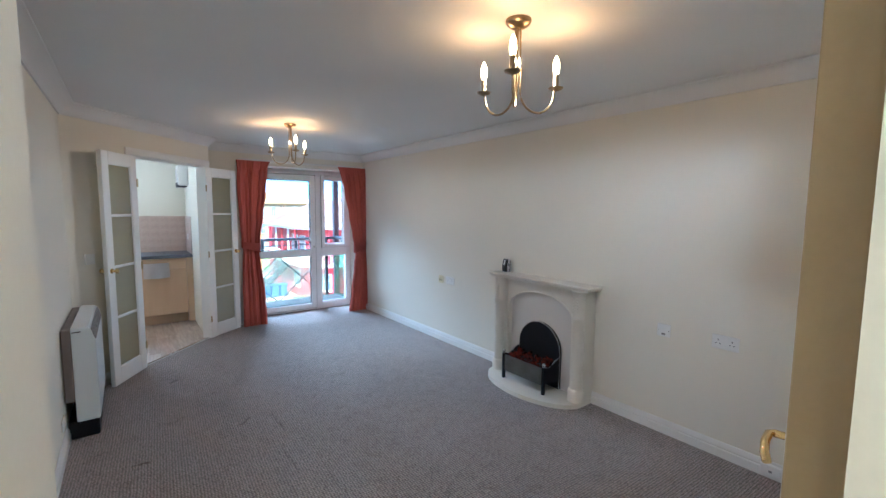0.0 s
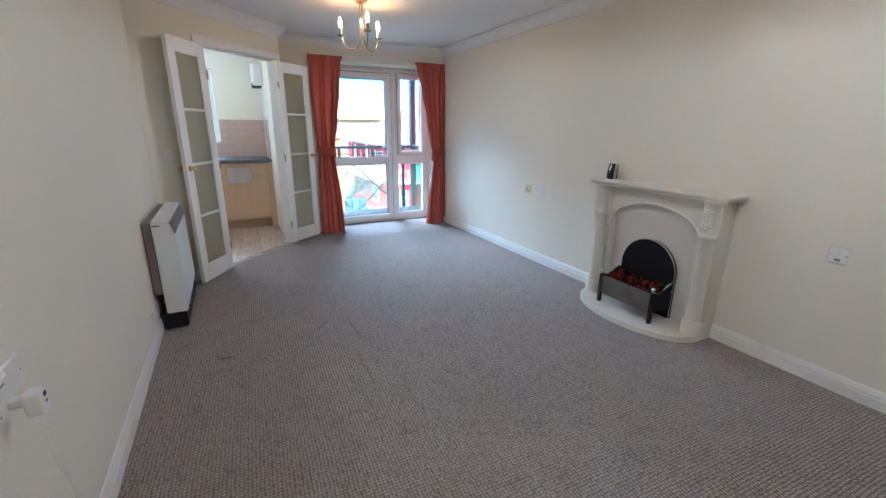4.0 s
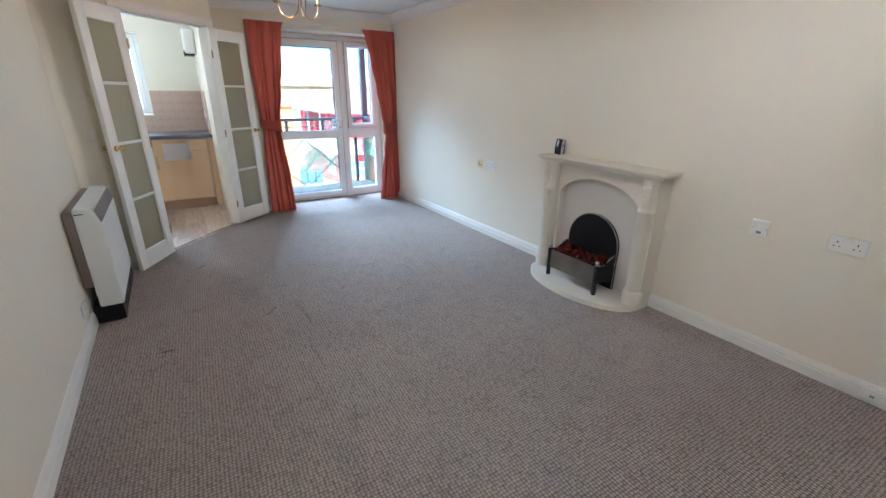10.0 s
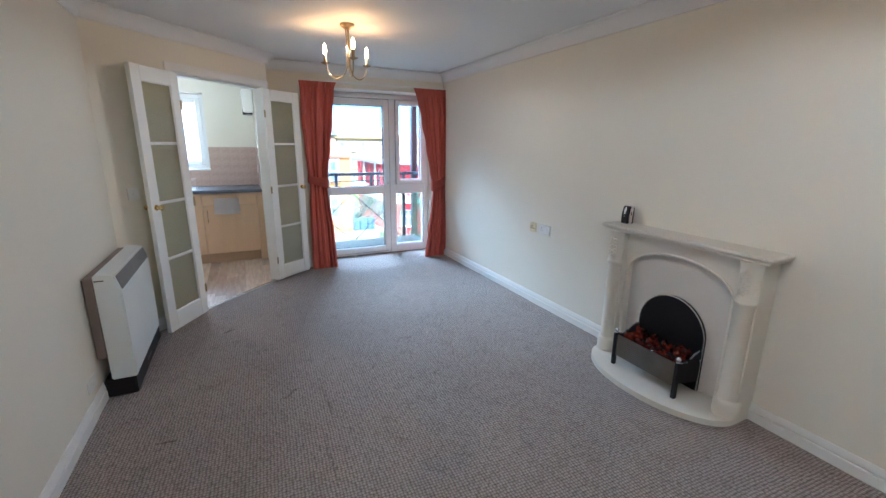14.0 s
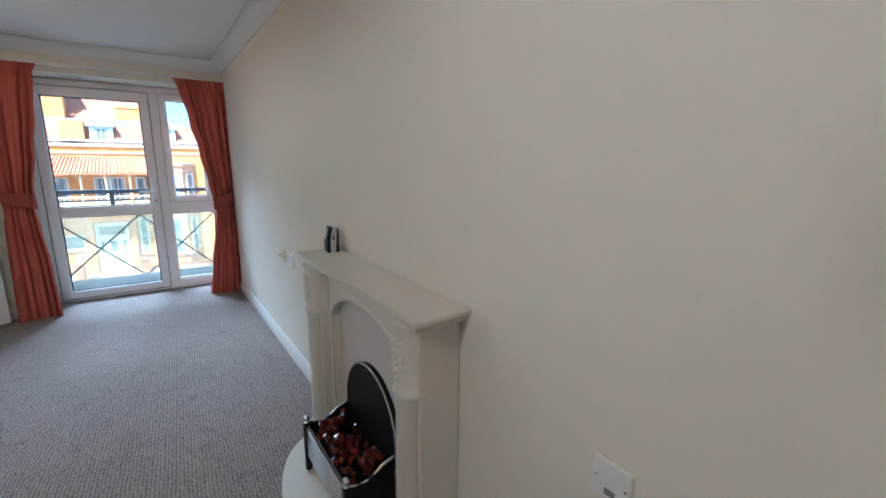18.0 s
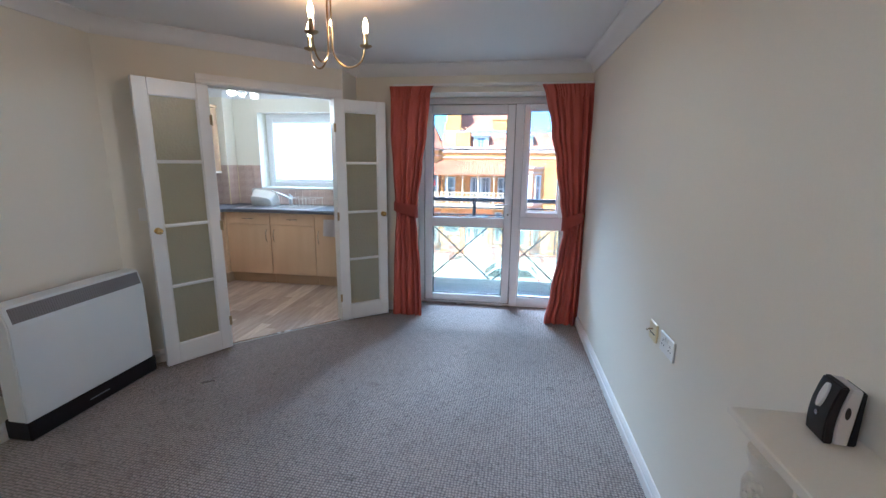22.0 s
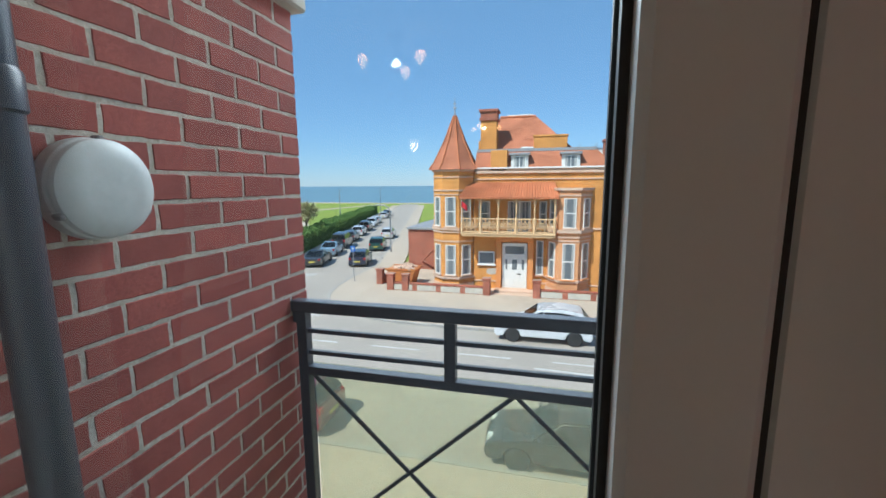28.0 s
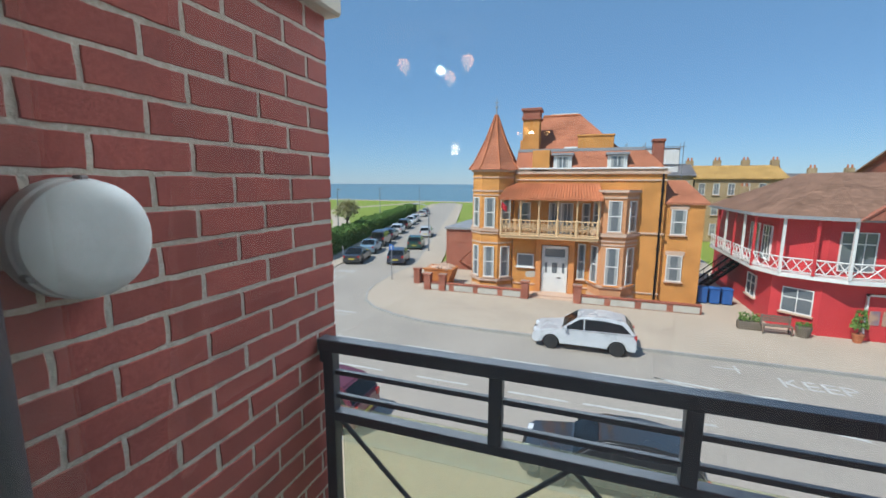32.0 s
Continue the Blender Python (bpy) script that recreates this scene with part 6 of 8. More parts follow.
M_LEAF = surf("hedge_leaf", (0.095, 0.185, 0.030), (0.140, 0.235, 0.045), 0.7, 2.0, 20, 0.4, 0.2)
M_GORSE = surf("yellow_gorse", (0.50, 0.36, 0.02), (0.30, 0.26, 0.03), 0.8, 3.0, 20, 0.4, 0.2)
M_BARK = surf("grey_bark", (0.20, 0.16, 0.12), (0.14, 0.11, 0.08), 0.95, 4, 30, 0.4, 0.5)
M_FROND = surf("pale_frond", (0.40, 0.38, 0.19), (0.50, 0.45, 0.25), 0.75, 2, 20, 0.3, 0.1)
M_GREYMET = surf("grey_galvanised", (0.36, 0.37, 0.38), (0.30, 0.31, 0.32), 0.5, 4, 60, 0.1, 0.05, metal=0.6)
M_TYRE = surf("tyre_rubber", (0.020, 0.020, 0.020), (0.028, 0.028, 0.028), 0.8, 6, 60, 0.2, 0.1)
M_CARGLASS = surf("dark_car_glass", (0.020, 0.025, 0.028), (0.016, 0.020, 0.024), 0.06, 2, 30, 0.02, 0.0, spec=0.7)
M_RIM = surf("alloy_rim", (0.55, 0.55, 0.55), (0.45, 0.45, 0.45), 0.3, 6, 60, 0.05, 0.0, metal=0.8)
M_TAIL = surf("red_lamp_lens", (0.45, 0.015, 0.012), None, 0.15, 6, 60, 0.05, 0.0)
M_HEAD = surf("clear_lamp_lens", (0.72, 0.74, 0.76), None, 0.1, 6, 60, 0.05, 0.0)
M_PLATE = surf("yellow_number_plate", (0.75, 0.60, 0.08), None, 0.4, 6, 60, 0.05, 0.0)


def paint_mat(name, c, metal=0.25):
    return surf(name, c, tuple(v * 0.92 for v in c), 0.28, 0.8, 60, 0.03, 0.0, metal=metal, coat=0.8)


struct("ground", prism(nb(), [(-1200, -60), (1200, -60), (1200, 172), (-1200, 172)], G - 0.6, G - 0.03), M_GRASS, "mown grass green running to the sea front")
struct("water", prism(nb(), [(-6000, 150), (6000, 150), (6000, 7000), (-6000, 7000)], -14.0, -12.0), M_SEA, "calm blue-green sea to the horizon")
SD = Vector((-0.272, 0.962))                     # way of the side street
SN = Vector((0.962, 0.272))


def side(o, s):
    """A place on the side street: s along it, o to its right from its left kerb."""
    p = Vector((-18.0, 34.0)) + SD * s + SN * o
    return (p.x, p.y)


struct("road_main", prism(nb(), [(-160, 15.9), (160, 15.9), (160, 26.3), (-160, 26.3)], G - 0.5, G), M_ASPH, "worn grey asphalt main road")
struct("road_side", prism(nb(), [(-24.0, 26.3), (-3.0, 26.3), (-5.0, 29.0), (-11.0, 36.0), side(6.9, 9), side(6.9, 130), side(0, 130), side(0, 4), (-20.0, 30.0)], G - 0.5, G + 0.001), M_ASPH, "worn grey asphalt side street towards the sea")
struct("pavement_near", prism(nb(), [(-160, 6.2), (160, 6.2), (160, 15.75), (-160, 15.75)], G - 0.5, G + 0.10), M_PAVE, "tan pavement in front of the flats")
corner = [(-12.75, 36.0), (-12.4, 33.0), (-11.85, 30.9), (-11.0, 29.25), (-9.7, 28.0), (-7.9, 27.1), (-6.0, 26.62), (-3.8, 26.47)]
far_pave = [(160, 26.45)] + corner[::-1] + [side(7.05, 6), side(7.05, 120), side(9.4, 120), side(9.4, 10), (-9.2, 36.5), (160, 36.5)]
struct("pavement_far", prism(nb(), far_pave, G - 0.5, G + 0.10), M_PAVE, "tan tarmac pavement in front of the orange house")
kerb = nb()
sweep(kerb, [(x, y, G) for x, y in [(160, 26.38)] + [(x - 0.06, y - 0.06) for x, y in corner[::-1]] + [side(6.98, 6), side(6.98, 120)]], [(-0.07, -0.2), (0.07, -0.2), (0.07, 0.10), (0.05, 0.12), (-0.07, 0.12)])
struct("kerb_far", kerb, M_KERB, "concrete kerb stones")
struct("kerb_near", boxes(((-160, 15.75, G - 0.2), (160, 15.9, G + 0.12))), M_KERB, "concrete kerb stones")
struct("pavement_green", prism(nb(), [side(0, 2.5), side(0, 120), side(-2.0, 120), side(-2.0, 10), (-26, 36), (-60, 36), (-60, 27.2), (-24.5, 27.2), (-20.5, 30.3)], G - 0.5, G + 0.08), M_PAVE, "tan path beside the green")
path = nb()
sweep(path, [(-24, 36, G - 0.02), (-27, 46, G - 0.02), (-34, 62, G - 0.02), (-46, 80, G - 0.02), (-62, 96, G - 0.02), (-66, 120, G - 0.02), (-60, 160, G - 0.02)], [(-1.6, -0.1), (1.6, -0.1), (1.6, 0.03), (-1.6, 0.03)])
struct("pavement_path", path, M_PAVE, "winding tarmac path across the green")
struct("pavement_promenade", boxes(((-1200, 166, G - 0.3), (1200, 171.5, G + 0.05))), M_PAVE, "pale promenade along the sea wall")

# road markings
mk = thing("road_marking", Matrix.Translation((0, 20.4, G)), "white painted lane lines on the asphalt", "road marking", kind="structure")


def stripe(x0, y0, x1, y1, w=0.11):
    d = Vector((x1 - x0, y1 - y0))
    m = Matrix.Translation(((x0 + x1) / 2, (y0 + y1) / 2 - 20.4, 0)) @ Matrix.Rotation(math.atan2(d.y, d.x), 4, "Z")
    part("line", box(nb(), (-d.length / 2, -w / 2, 0.0005), (d.length / 2, w / 2, 0.005), m=m), M_LINE, mk)


for k in range(-16, 1):
    stripe(-0.2 + k * 3.6, 20.45, 1.9 + k * 3.6, 20.45)
for k in range(-9, 3):
    stripe(-1.4 + k * 4.1, 23.2, 1.0 + k * 4.1, 23.2)
stripe(2.4, 20.5, 6.4, 20.5, 0.13)
stripe(2.0, 22.45, 6.5, 22.15, 0.13)
stripe(6.5, 22.15, 10.5, 21.1, 0.13)
stripe(5.0, 23.55, 12.0, 22.6, 0.13)
stripe(5.0, 23.55, 10.2, 21.75, 0.13)
for k in range(4):
    stripe(7.5 + k * 1.6, 22.2, 8.3 + k * 1.6, 22.9, 0.2)
stripe(8.3, 25.9, 8.3, 25.1, 0.1)
stripe(7.4, 25.5, 8.4, 25.5, 0.1)
for k in range(5):
    stripe(-22.5 + k * 2.6, 26.3 - 0.02 * k, -21.0 + k * 2.6, 26.3 - 0.02 * k, 0.16)
for k in range(5):
    stripe(-22.2 + k * 2.6, 26.75, -20.7 + k * 2.6, 26.75, 0.16)
arrow = prism(nb(), [(9.9, 21.75), (11.4, 22.3), (11.4, 21.95), (13.2, 21.95), (13.2, 21.6), (11.4, 21.6), (11.4, 21.25)], 0.0005, 0.005)
bmesh.ops.transform(arrow, matrix=Matrix.Translation((0, -20.4, 0)), verts=arrow.verts)
part("arrow", arrow, M_LINE, mk)
letters("word", "KEEP", 1.15, Matrix.Translation((10.7, 24.35 - 20.4, 0.003)) @ Matrix.Rotation(radians(-2), 4, "Z"), M_LINE, mk)
letters("word", "CLEAR", 1.15, Matrix.Translation((14.9, 24.2 - 20.4, 0.003)) @ Matrix.Rotation(radians(-2), 4, "Z"), M_LINE, mk)
for word, wx, wy in (("ONE", -17.3, 36.0), ("WAY", -17.05, 33.6), ("STREET", -16.75, 30.9)):
    letters("word", word, 1.0, Matrix.Translation((wx, wy - 20.4, 0.004)) @ Matrix.Rotation(radians(9), 4, "Z") @ Matrix.Diagonal((0.98, 1.7, 1, 1)), M_LINE, mk)

# ---- cars ----
def car(at, heading, paint, L=4.3, W=1.78, H=1.5, style="hatch", label=""):
    """A parked car; heading in degrees from +x is where its bonnet points."""
    e = thing("parked_car", Matrix.Translation((at[0], at[1], G + (0.10 if len(at) > 2 else 0.0))) @ Matrix.Rotation(radians(heading), 4, "Z"), label, "car", "parked cars")
    XZ = Matrix(((1, 0, 0, 0), (0, 0, -1, 0), (0, 1, 0, 0), (0, 0, 0, 1)))
    h, b = L / 2, H * 0.60
    r = 0.33
    xf, xr = h - 0.88, -h + 0.80

    def arch_(xc):
        return [(xc + 0.39 * math.cos(a), 0.30 + 0.39 * math.sin(a)) for a in [math.pi * k / 10 for k in range(11)]]

    low = [(-h, 0.42), (-h + 0.05, 0.24)] + [(x, z) for x, z in arch_(xr)[::-1]] + [(x, z) for x, z in arch_(xf)[::-1]] + [(h - 0.12, 0.22), (h, 0.40)]
    tail = -h + (0.04 if style != "saloon" else 0.02)
    up = [(h - 0.03, 0.62), (h - 0.22, b * 0.86), (h * 0.42, b * 1.02), (-h + 0.35, b * 1.06), (tail, b * 1.0)]
    bm = prism(nb(), low + up, -W / 2, W / 2, m=XZ)
    for v in bm.verts:
        k = 1 - 0.10 * max(0, abs(v.co.x) - h * 0.62) / (h * 0.38) - (0.05 if v.co.z > b * 0.9 else 0)
        v.co.y *= k
    bmesh.ops.bevel(bm, geom=[ed for ed in bm.edges if ed.is_manifold and ed.calc_face_angle(0) > 0.9], offset=0.035, segments=2, affect="EDGES")
    part("body", bm, paint, e, smooth=True)
    # cabin
    if style == "saloon":
        cab = [(h * 0.40, b * 0.98), (h * 0.06, H * 0.97), (-h * 0.30, H), (-h * 0.78, b * 1.02)]
    elif style == "van":
        cab = [(h * 0.52, b * 0.98), (h * 0.30, H * 0.97), (-h * 0.75, H), (-h + 0.06, H * 0.93), (-h + 0.03, b)]
    else:
        cab = [(h * 0.44, b * 0.98), (h * 0.08, H * 0.97), (-h * 0.38, H), (-h * 0.78, H * 0.93), (-h + 0.06, b * 1.0)]
    bm = prism(nb(), cab, -W / 2 + 0.05, W / 2 - 0.05, m=XZ)
    for v in bm.verts:
        if v.co.z > b * 1.2:
            v.co.y *= 0.80
    bmesh.ops.bevel(bm, geom=list(bm.edges), offset=0.05, segments=2, affect="EDGES")
    part("cabin", bm, paint, e, smooth=True)

    mid = -0.02 * h
    hw = lambda z: (W / 2 - 0.05) * (1 - 0.20 * max(0, min(1, (z - b) / (H - b))))
    for s in (-1, 1):
        front = [(cab[0][0] - 0.10, b * 1.04), (cab[1][0] - 0.03, H * 0.90), (mid + 0.03, H * 0.92), (mid + 0.03, b * 1.06)]
        rear = [(mid - 0.03, b * 1.06), (mid - 0.03, H * 0.92), (cab[2][0] - 0.02, H * 0.92), (cab[-2][0] + 0.12, H * (0.86 if style != "saloon" else 0.72)), (cab[-1][0] + (0.22 if style != "saloon" else 0.14), b * 1.10)]
        for pts, nm in ((front, "front_window"), (rear, "rear_window")):
            g = nb()
            vs = [g.verts.new((x, s * (hw(z) + 0.006), z)) for x, z in pts]
            f = g.faces.new(vs)
            bmesh.ops.extrude_face_region(g, geom=[f])
            g.verts.ensure_lookup_table()
            for v in list(g.verts)[len(pts):]:
                v.co.y -= s * 0.03
            part(nm, g, M_CARGLASS, e, "dark glass")
    for (x0, z0), (x1, z1), nm in ((cab[0], cab[1], "windscreen"), (cab[-1], cab[-2], "back_window")):
        g = nb()
        a, c = 0.14, 0.10
        d = 0.012 if x0 > 0 else -0.012
        q = []
        for t, wd in ((a, 0.90), (1 - c, 0.86)):
            x, z = x0 + (x1 - x0) * t, z0 + (z1 - z0) * t
            for s in (-1, 1):
                q.append((x + d, s * hw(z) * wd, z + 0.012))
        vs = [g.verts.new(p) for p in (q[0], q[1], q[3], q[2])]
        f = g.faces.new(vs)
        bmesh.ops.solidify(g, geom=[f], thickness=0.02)
        part(nm, g, M_CARGLASS, e, "dark glass")
    for x in (xf, xr):
        for s in (-1, 1):
            w = thing_part("wheel", e, Matrix.Translation((x, s * (W / 2 - 0.10), r)) @ Matrix.Rotation(radians(-90 * s), 4, "X"))
            part("tyre", lathe(nb(), [(0.20, -0.09), (0.30, -0.10), (r, -0.07), (r, 0.07), (0.30, 0.095), (0.20, 0.09)], seg=26), M_TYRE, w, smooth=True)
            rb = lathe(nb(), [(0.215, 0.05), (0.215, 0.085), (0.19, 0.088), (0.18, 0.06), (0.05, 0.065), (0.04, 0.085), (0.01, 0.088)], seg=26)
            for k in range(7):
                box(rb, (0.03, -0.018, 0.06), (0.195, 0.018, 0.085), 0.004, m=Matrix.Rotation(2 * math.pi * k / 7, 4, "Z"))
            part("rim", rb, M_RIM, w, "silver alloy rim")
    for s in (-1, 1):
        part("headlight", box(nb(), (h - 0.26, s * (W / 2 - 0.40) - 0.14, b * 0.70), (h - 0.055, s * (W / 2 - 0.40) + 0.14, b * 0.85), 0.03, 2), M_HEAD, e, "clear headlight lens")
        part("tail_light", box(nb(), (-h + 0.005, s * (W / 2 - 0.22) - 0.10, b * 0.78), (-h + 0.14, s * (W / 2 - 0.22) + 0.10, b * 1.00), 0.02, 2), M_TAIL, e, "red tail light")
        part("door_mirror", box(nb(), (h * 0.30, s * (W / 2 - 0.06), b * 1.02), (h * 0.36, s * (W / 2 + 0.13), b * 1.16), 0.02, 2), paint, e)
        for x in (mid + 0.02, mid - 0.95):
            part("door_handle", boxes(((x - 0.10, s * (W / 2 - 0.012), b * 0.93), (x + 0.04, s * (W / 2 + 0.008), b * 0.97)), bev=0.006), M_RIM, e)
    part("number_plate", boxes(((-h - 0.012, -0.26, 0.50), (-h + 0.004, 0.26, 0.61))), M_PLATE, e, "yellow rear number plate")
    part("front_plate", boxes(((h - 0.02, -0.26, 0.42), (h + 0.012, 0.26, 0.53))), M_HEAD, e, "white front number plate")
    part("grille", boxes(((h - 0.06, -0.34, 0.55), (h - 0.005, 0.34, 0.68)), bev=0.01), M_TYRE, e)
    return e


def thing_part(name, parent, m):
    o = new(name)
    o.empty_display_size = 0.05
    o.parent = parent
    o.matrix_basis = m
    return o


P_SILVER, P_DARK, P_RED = paint_mat("silver_paint", (0.64, 0.66, 0.68), 0.15), paint_mat("charcoal_paint", (0.045, 0.050, 0.055), 0.4), paint_mat("maroon_paint", (0.16, 0.020, 0.035))
P_BLUE, P_NAVY, P_WHITE, P_GREEN, P_TEAL = paint_mat("pale_blue_paint", (0.28, 0.42, 0.52)), paint_mat("navy_paint", (0.025, 0.035, 0.070)), paint_mat("white_car_paint", (0.72, 0.72, 0.72)), paint_mat("dark_green_paint", (0.020, 0.085, 0.070)), paint_mat("teal_paint", (0.010, 0.26, 0.34))
car((2.25, 26.05), 180, P_SILVER, 4.5, 1.84, 1.64, "hatch", "silver parked family car beside the far kerb")
car((3.05, 16.85), 180, P_DARK, 4.3, 1.78, 1.46, "hatch", "charcoal hatchback parked below the balcony")
car((-6.0, 16.85), 180, P_RED, 4.2, 1.78, 1.55, "hatch", "maroon hatchback parked beside the near kerb")
car((17.2, 25.3), 180, P_TEAL, 4.2, 1.80, 1.52, "hatch", "bright teal car parked beside the theatre")
way = math.degrees(math.atan2(SD.y, SD.x))
for k, (s, o, pt, ln, hg, sty, lb) in enumerate((
        (6.9, 5.2, P_NAVY, 3.9, 1.50, "hatch", "dark navy hatchback parked by the corner house"), (16.0, 5.7, P_GREEN, 3.8, 1.55, "hatch", "dark green hatchback parked facing the sea"),
        (27.0, 5.8, P_WHITE, 4.2, 1.52, "hatch", "white car parked along the side street"),
        (7.3, 1.1, P_DARK, 4.6, 1.42, "saloon", "black saloon parked beside the path"), (12.9, 1.1, P_BLUE, 4.4, 1.45, "saloon", "pale blue saloon parked beside the hedge"),
        (18.4, 1.1, P_DARK, 4.7, 1.85, "van", "dark off-road car parked beside the hedge"), (24.0, 1.1, P_NAVY, 4.3, 1.5, "hatch", "navy car parked beside the hedge"),
        (30.5, 1.1, P_WHITE, 4.2, 1.5, "hatch", "white hatchback parked beside the hedge"), (37.0, 1.1, P_DARK, 4.4, 1.65, "van", "dark estate car far down the street"),
        (43.5, 1.1, P_WHITE, 4.3, 1.55, "hatch", "white car far down the street"), (50.0, 1.1, P_SILVER, 4.3, 1.5, "hatch", "silver car far down the street"),
        (63.0, 1.2, P_SILVER, 4.3, 1.5, "hatch", "silver car at the sea end of the street"), (70.0, 1.2, P_NAVY, 4.3, 1.5, "hatch", "dark car at the sea end of the street"))):
    p = side(o, s)
    car(p, way if k not in (9,) else way + 180, pt, ln, 1.75, hg, sty, lb)

# ---- hedge, palm, gorse ----
def leafy(bm, n, place, size, rnd):
    """Scatters small folded leaves."""
    for _ in range(n):
        c = Vector(place())
        a = Euler((rnd.random() * 6.3, rnd.random() * 6.3, rnd.random() * 6.3)).to_matrix()
        s = size * (0.6 + 0.8 * rnd.random())
        v = [bm.verts.new(c + a @ Vector(q) * s) for q in ((-1, 0, 0), (0, -0.45, 0.12), (1, 0, 0), (0, 0.45, 0.12))]
        bm.faces.new((v[0], v[1], v[2]))
        bm.faces.new((v[0], v[2], v[3]))


rnd = random.Random(77)
hg = nb()
bumps = [rnd.random() for _ in range(90)]


def hedge_point():
    s = 6 + 72 * rnd.random() ** 1.15
    k = int(s) % 88
    hgt = 1.75 + 0.5 * bumps[k] * (1 - 0.3 * (s > 40)) + 0.5 * math.exp(-((s - 9) / 3.0) ** 2)
    wid = 2.0 + 0.7 * bumps[k + 1] + 1.2 * math.exp(-((s - 9) / 3.0) ** 2)
    a = rnd.random()
    if a < 0.45:
        o, z = -2.3 - wid * rnd.random(), hgt * (0.93 + 0.1 * rnd.random())
    else:
        o, z = (-2.3 if a < 0.8 else -2.3 - wid) + (rnd.random() - 0.5) * 0.35, hgt * rnd.random()
    p = side(o, s)
    return (p[0], p[1], G + z)


leafy(hg, 26000, hedge_point, 0.17, rnd)
sweep(hg, [(*side(-3.4, 6.4), G), (*side(-3.4, 78), G)], [(-0.95, 0), (0.95, 0), (0.85, 1.6), (-0.85, 1.6)])
solo("hedge", hg, M_LEAF, "long clipped green hedge along the side street", "hedge", kind="stuff")
tp_ = side(-5.2, 25.0)
pt = thing("cabbage_palm", Matrix.Translation((tp_[0], tp_[1], G)), "cabbage palm with a shaggy pale crown", "tree")
tk = tube(nb(), [(0, 0, 0), (0.1, 0, 1.2), (0.05, 0.05, 1.9), (0.15, 0, 2.5)], lambda t: 0.20 - 0.07 * t, 12)
for a in (0.3, 1.7, 2.9, 4.2, 5.3):
    tube(tk, [(0.12, 0, 2.3), (0.5 * math.cos(a), 0.5 * math.sin(a), 2.9), (1.0 * math.cos(a), 1.0 * math.sin(a), 3.5)], lambda t: 0.09 - 0.04 * t, 8)
part("trunk", tk, M_BARK, pt, smooth=True)
cr_ = nb()
heads = [(1.25 * math.cos(a), 1.25 * math.sin(a), 3.6 + 0.3 * math.sin(a * 3)) for a in (0.3, 1.7, 2.9, 4.2, 5.3)] + [(0.1, 0, 4.6), (0.7, 0.5, 4.4), (-0.6, -0.3, 4.3), (0.3, -0.7, 4.3), (-0.3, 0.6, 4.2)]
for c in heads:
    for _ in range(170):
        d = Vector((rnd.gauss(0, 1), rnd.gauss(0, 1), rnd.gauss(0.25, 0.9))).normalized()
        ln = 0.75 + 0.55 * rnd.random()
        sdv = d.cross(Vector((0.3, 0.2, 1))).normalized() * 0.035
        c0, c1, c2 = Vector(c), Vector(c) + d * ln * 0.6, Vector(c) + d * ln + Vector((0, 0, -0.25 * ln * rnd.random()))
        v = [cr_.verts.new(q) for q in (c0 - sdv, c0 + sdv, c1 + sdv, c1 - sdv, c2)]
        cr_.faces.new(v[:4])
        cr_.faces.new((v[3], v[2], v[4]))
part("crown", cr_, M_FROND, pt)
gs = nb()
leafy(gs, 2600, lambda: (-25.3 + rnd.gauss(0, 0.9), 35.4 + rnd.gauss(0, 0.8), G + 0.1 + abs(rnd.gauss(0.9, 0.55))), 0.13, rnd)
solo("gorse_bush", gs, M_GORSE, "yellow flowering bush at the street corner", "bush", kind="stuff")

# lamp columns, bollards, signs
def street_lamp(at, h, arm, label):
    e = thing("street_lamp", Matrix.Translation((*at, G)), label, "street lamp", "street lamps")
    part("column", tube(nb(), [(0, 0, 0), (0, 0, h * 0.5), (0, 0, h - 0.6), (arm * 0.15, 0, h - 0.15), (arm * 0.5, 0, h), (arm, 0, h + 0.05)], lambda t: 0.085 - 0.04 * t, 10), M_GREYMET, e, smooth=True)
    part("lantern", box(nb(), (arm - 0.1 * (1 if arm > 0 else -1), -0.11, h - 0.02), (arm + 0.55 * (1 if arm > 0 else -1), 0.11, h + 0.11), 0.04, 2), M_GREYMET, e, smooth=True)
    return e


street_lamp(side(7.5, 13.0), 5.2, -1.3, "grey street lamp on the side street pavement")
street_lamp(side(-8, 30), 6.5, 0.01, "plain grey lamp column on the green")
street_lamp(side(-5, 46), 6.5, 0.01, "plain grey lamp column beyond the hedge")
street_lamp(side(-1, 75), 6.5, 0.01, "plain grey lamp column near the sea")
M_SIGNB = surf("blue_sign_face", (0.02, 0.12, 0.42), None, 0.4, 3, 60, 0.05, 0.0)
for at, lb in (((-12.0, 34.8), "one-way sign post with a blue plate on the corner"), ((-22.6, 33.6), "one-way sign post with a blue plate by the green")):
    e = thing("road_sign", Matrix.Translation((*at, G + 0.1)), lb, "road sign", "one-way signs")
    part("pole", rod(nb(), (0, 0, 0), (0, 0, 2.75), 0.04, seg=10), M_GREYMET, e)
    part("plate", boxes(((-0.19, -0.055, 2.3), (0.19, -0.04, 2.75)), bev=0.004), M_SIGNB, e, "blue one-way plate")
    part("arrow", prism(nb(), [(-0.03, 2.36), (0.03, 2.36), (0.03, 2.55), (0.10, 2.55), (0, 2.70), (-0.10, 2.55), (-0.03, 2.55)], -0.058, -0.0555, m=Matrix(((1, 0, 0, 0), (0, 0, 1, 0), (0, 1, 0, 0), (0, 0, 0, 1)))), M_LINE, e)
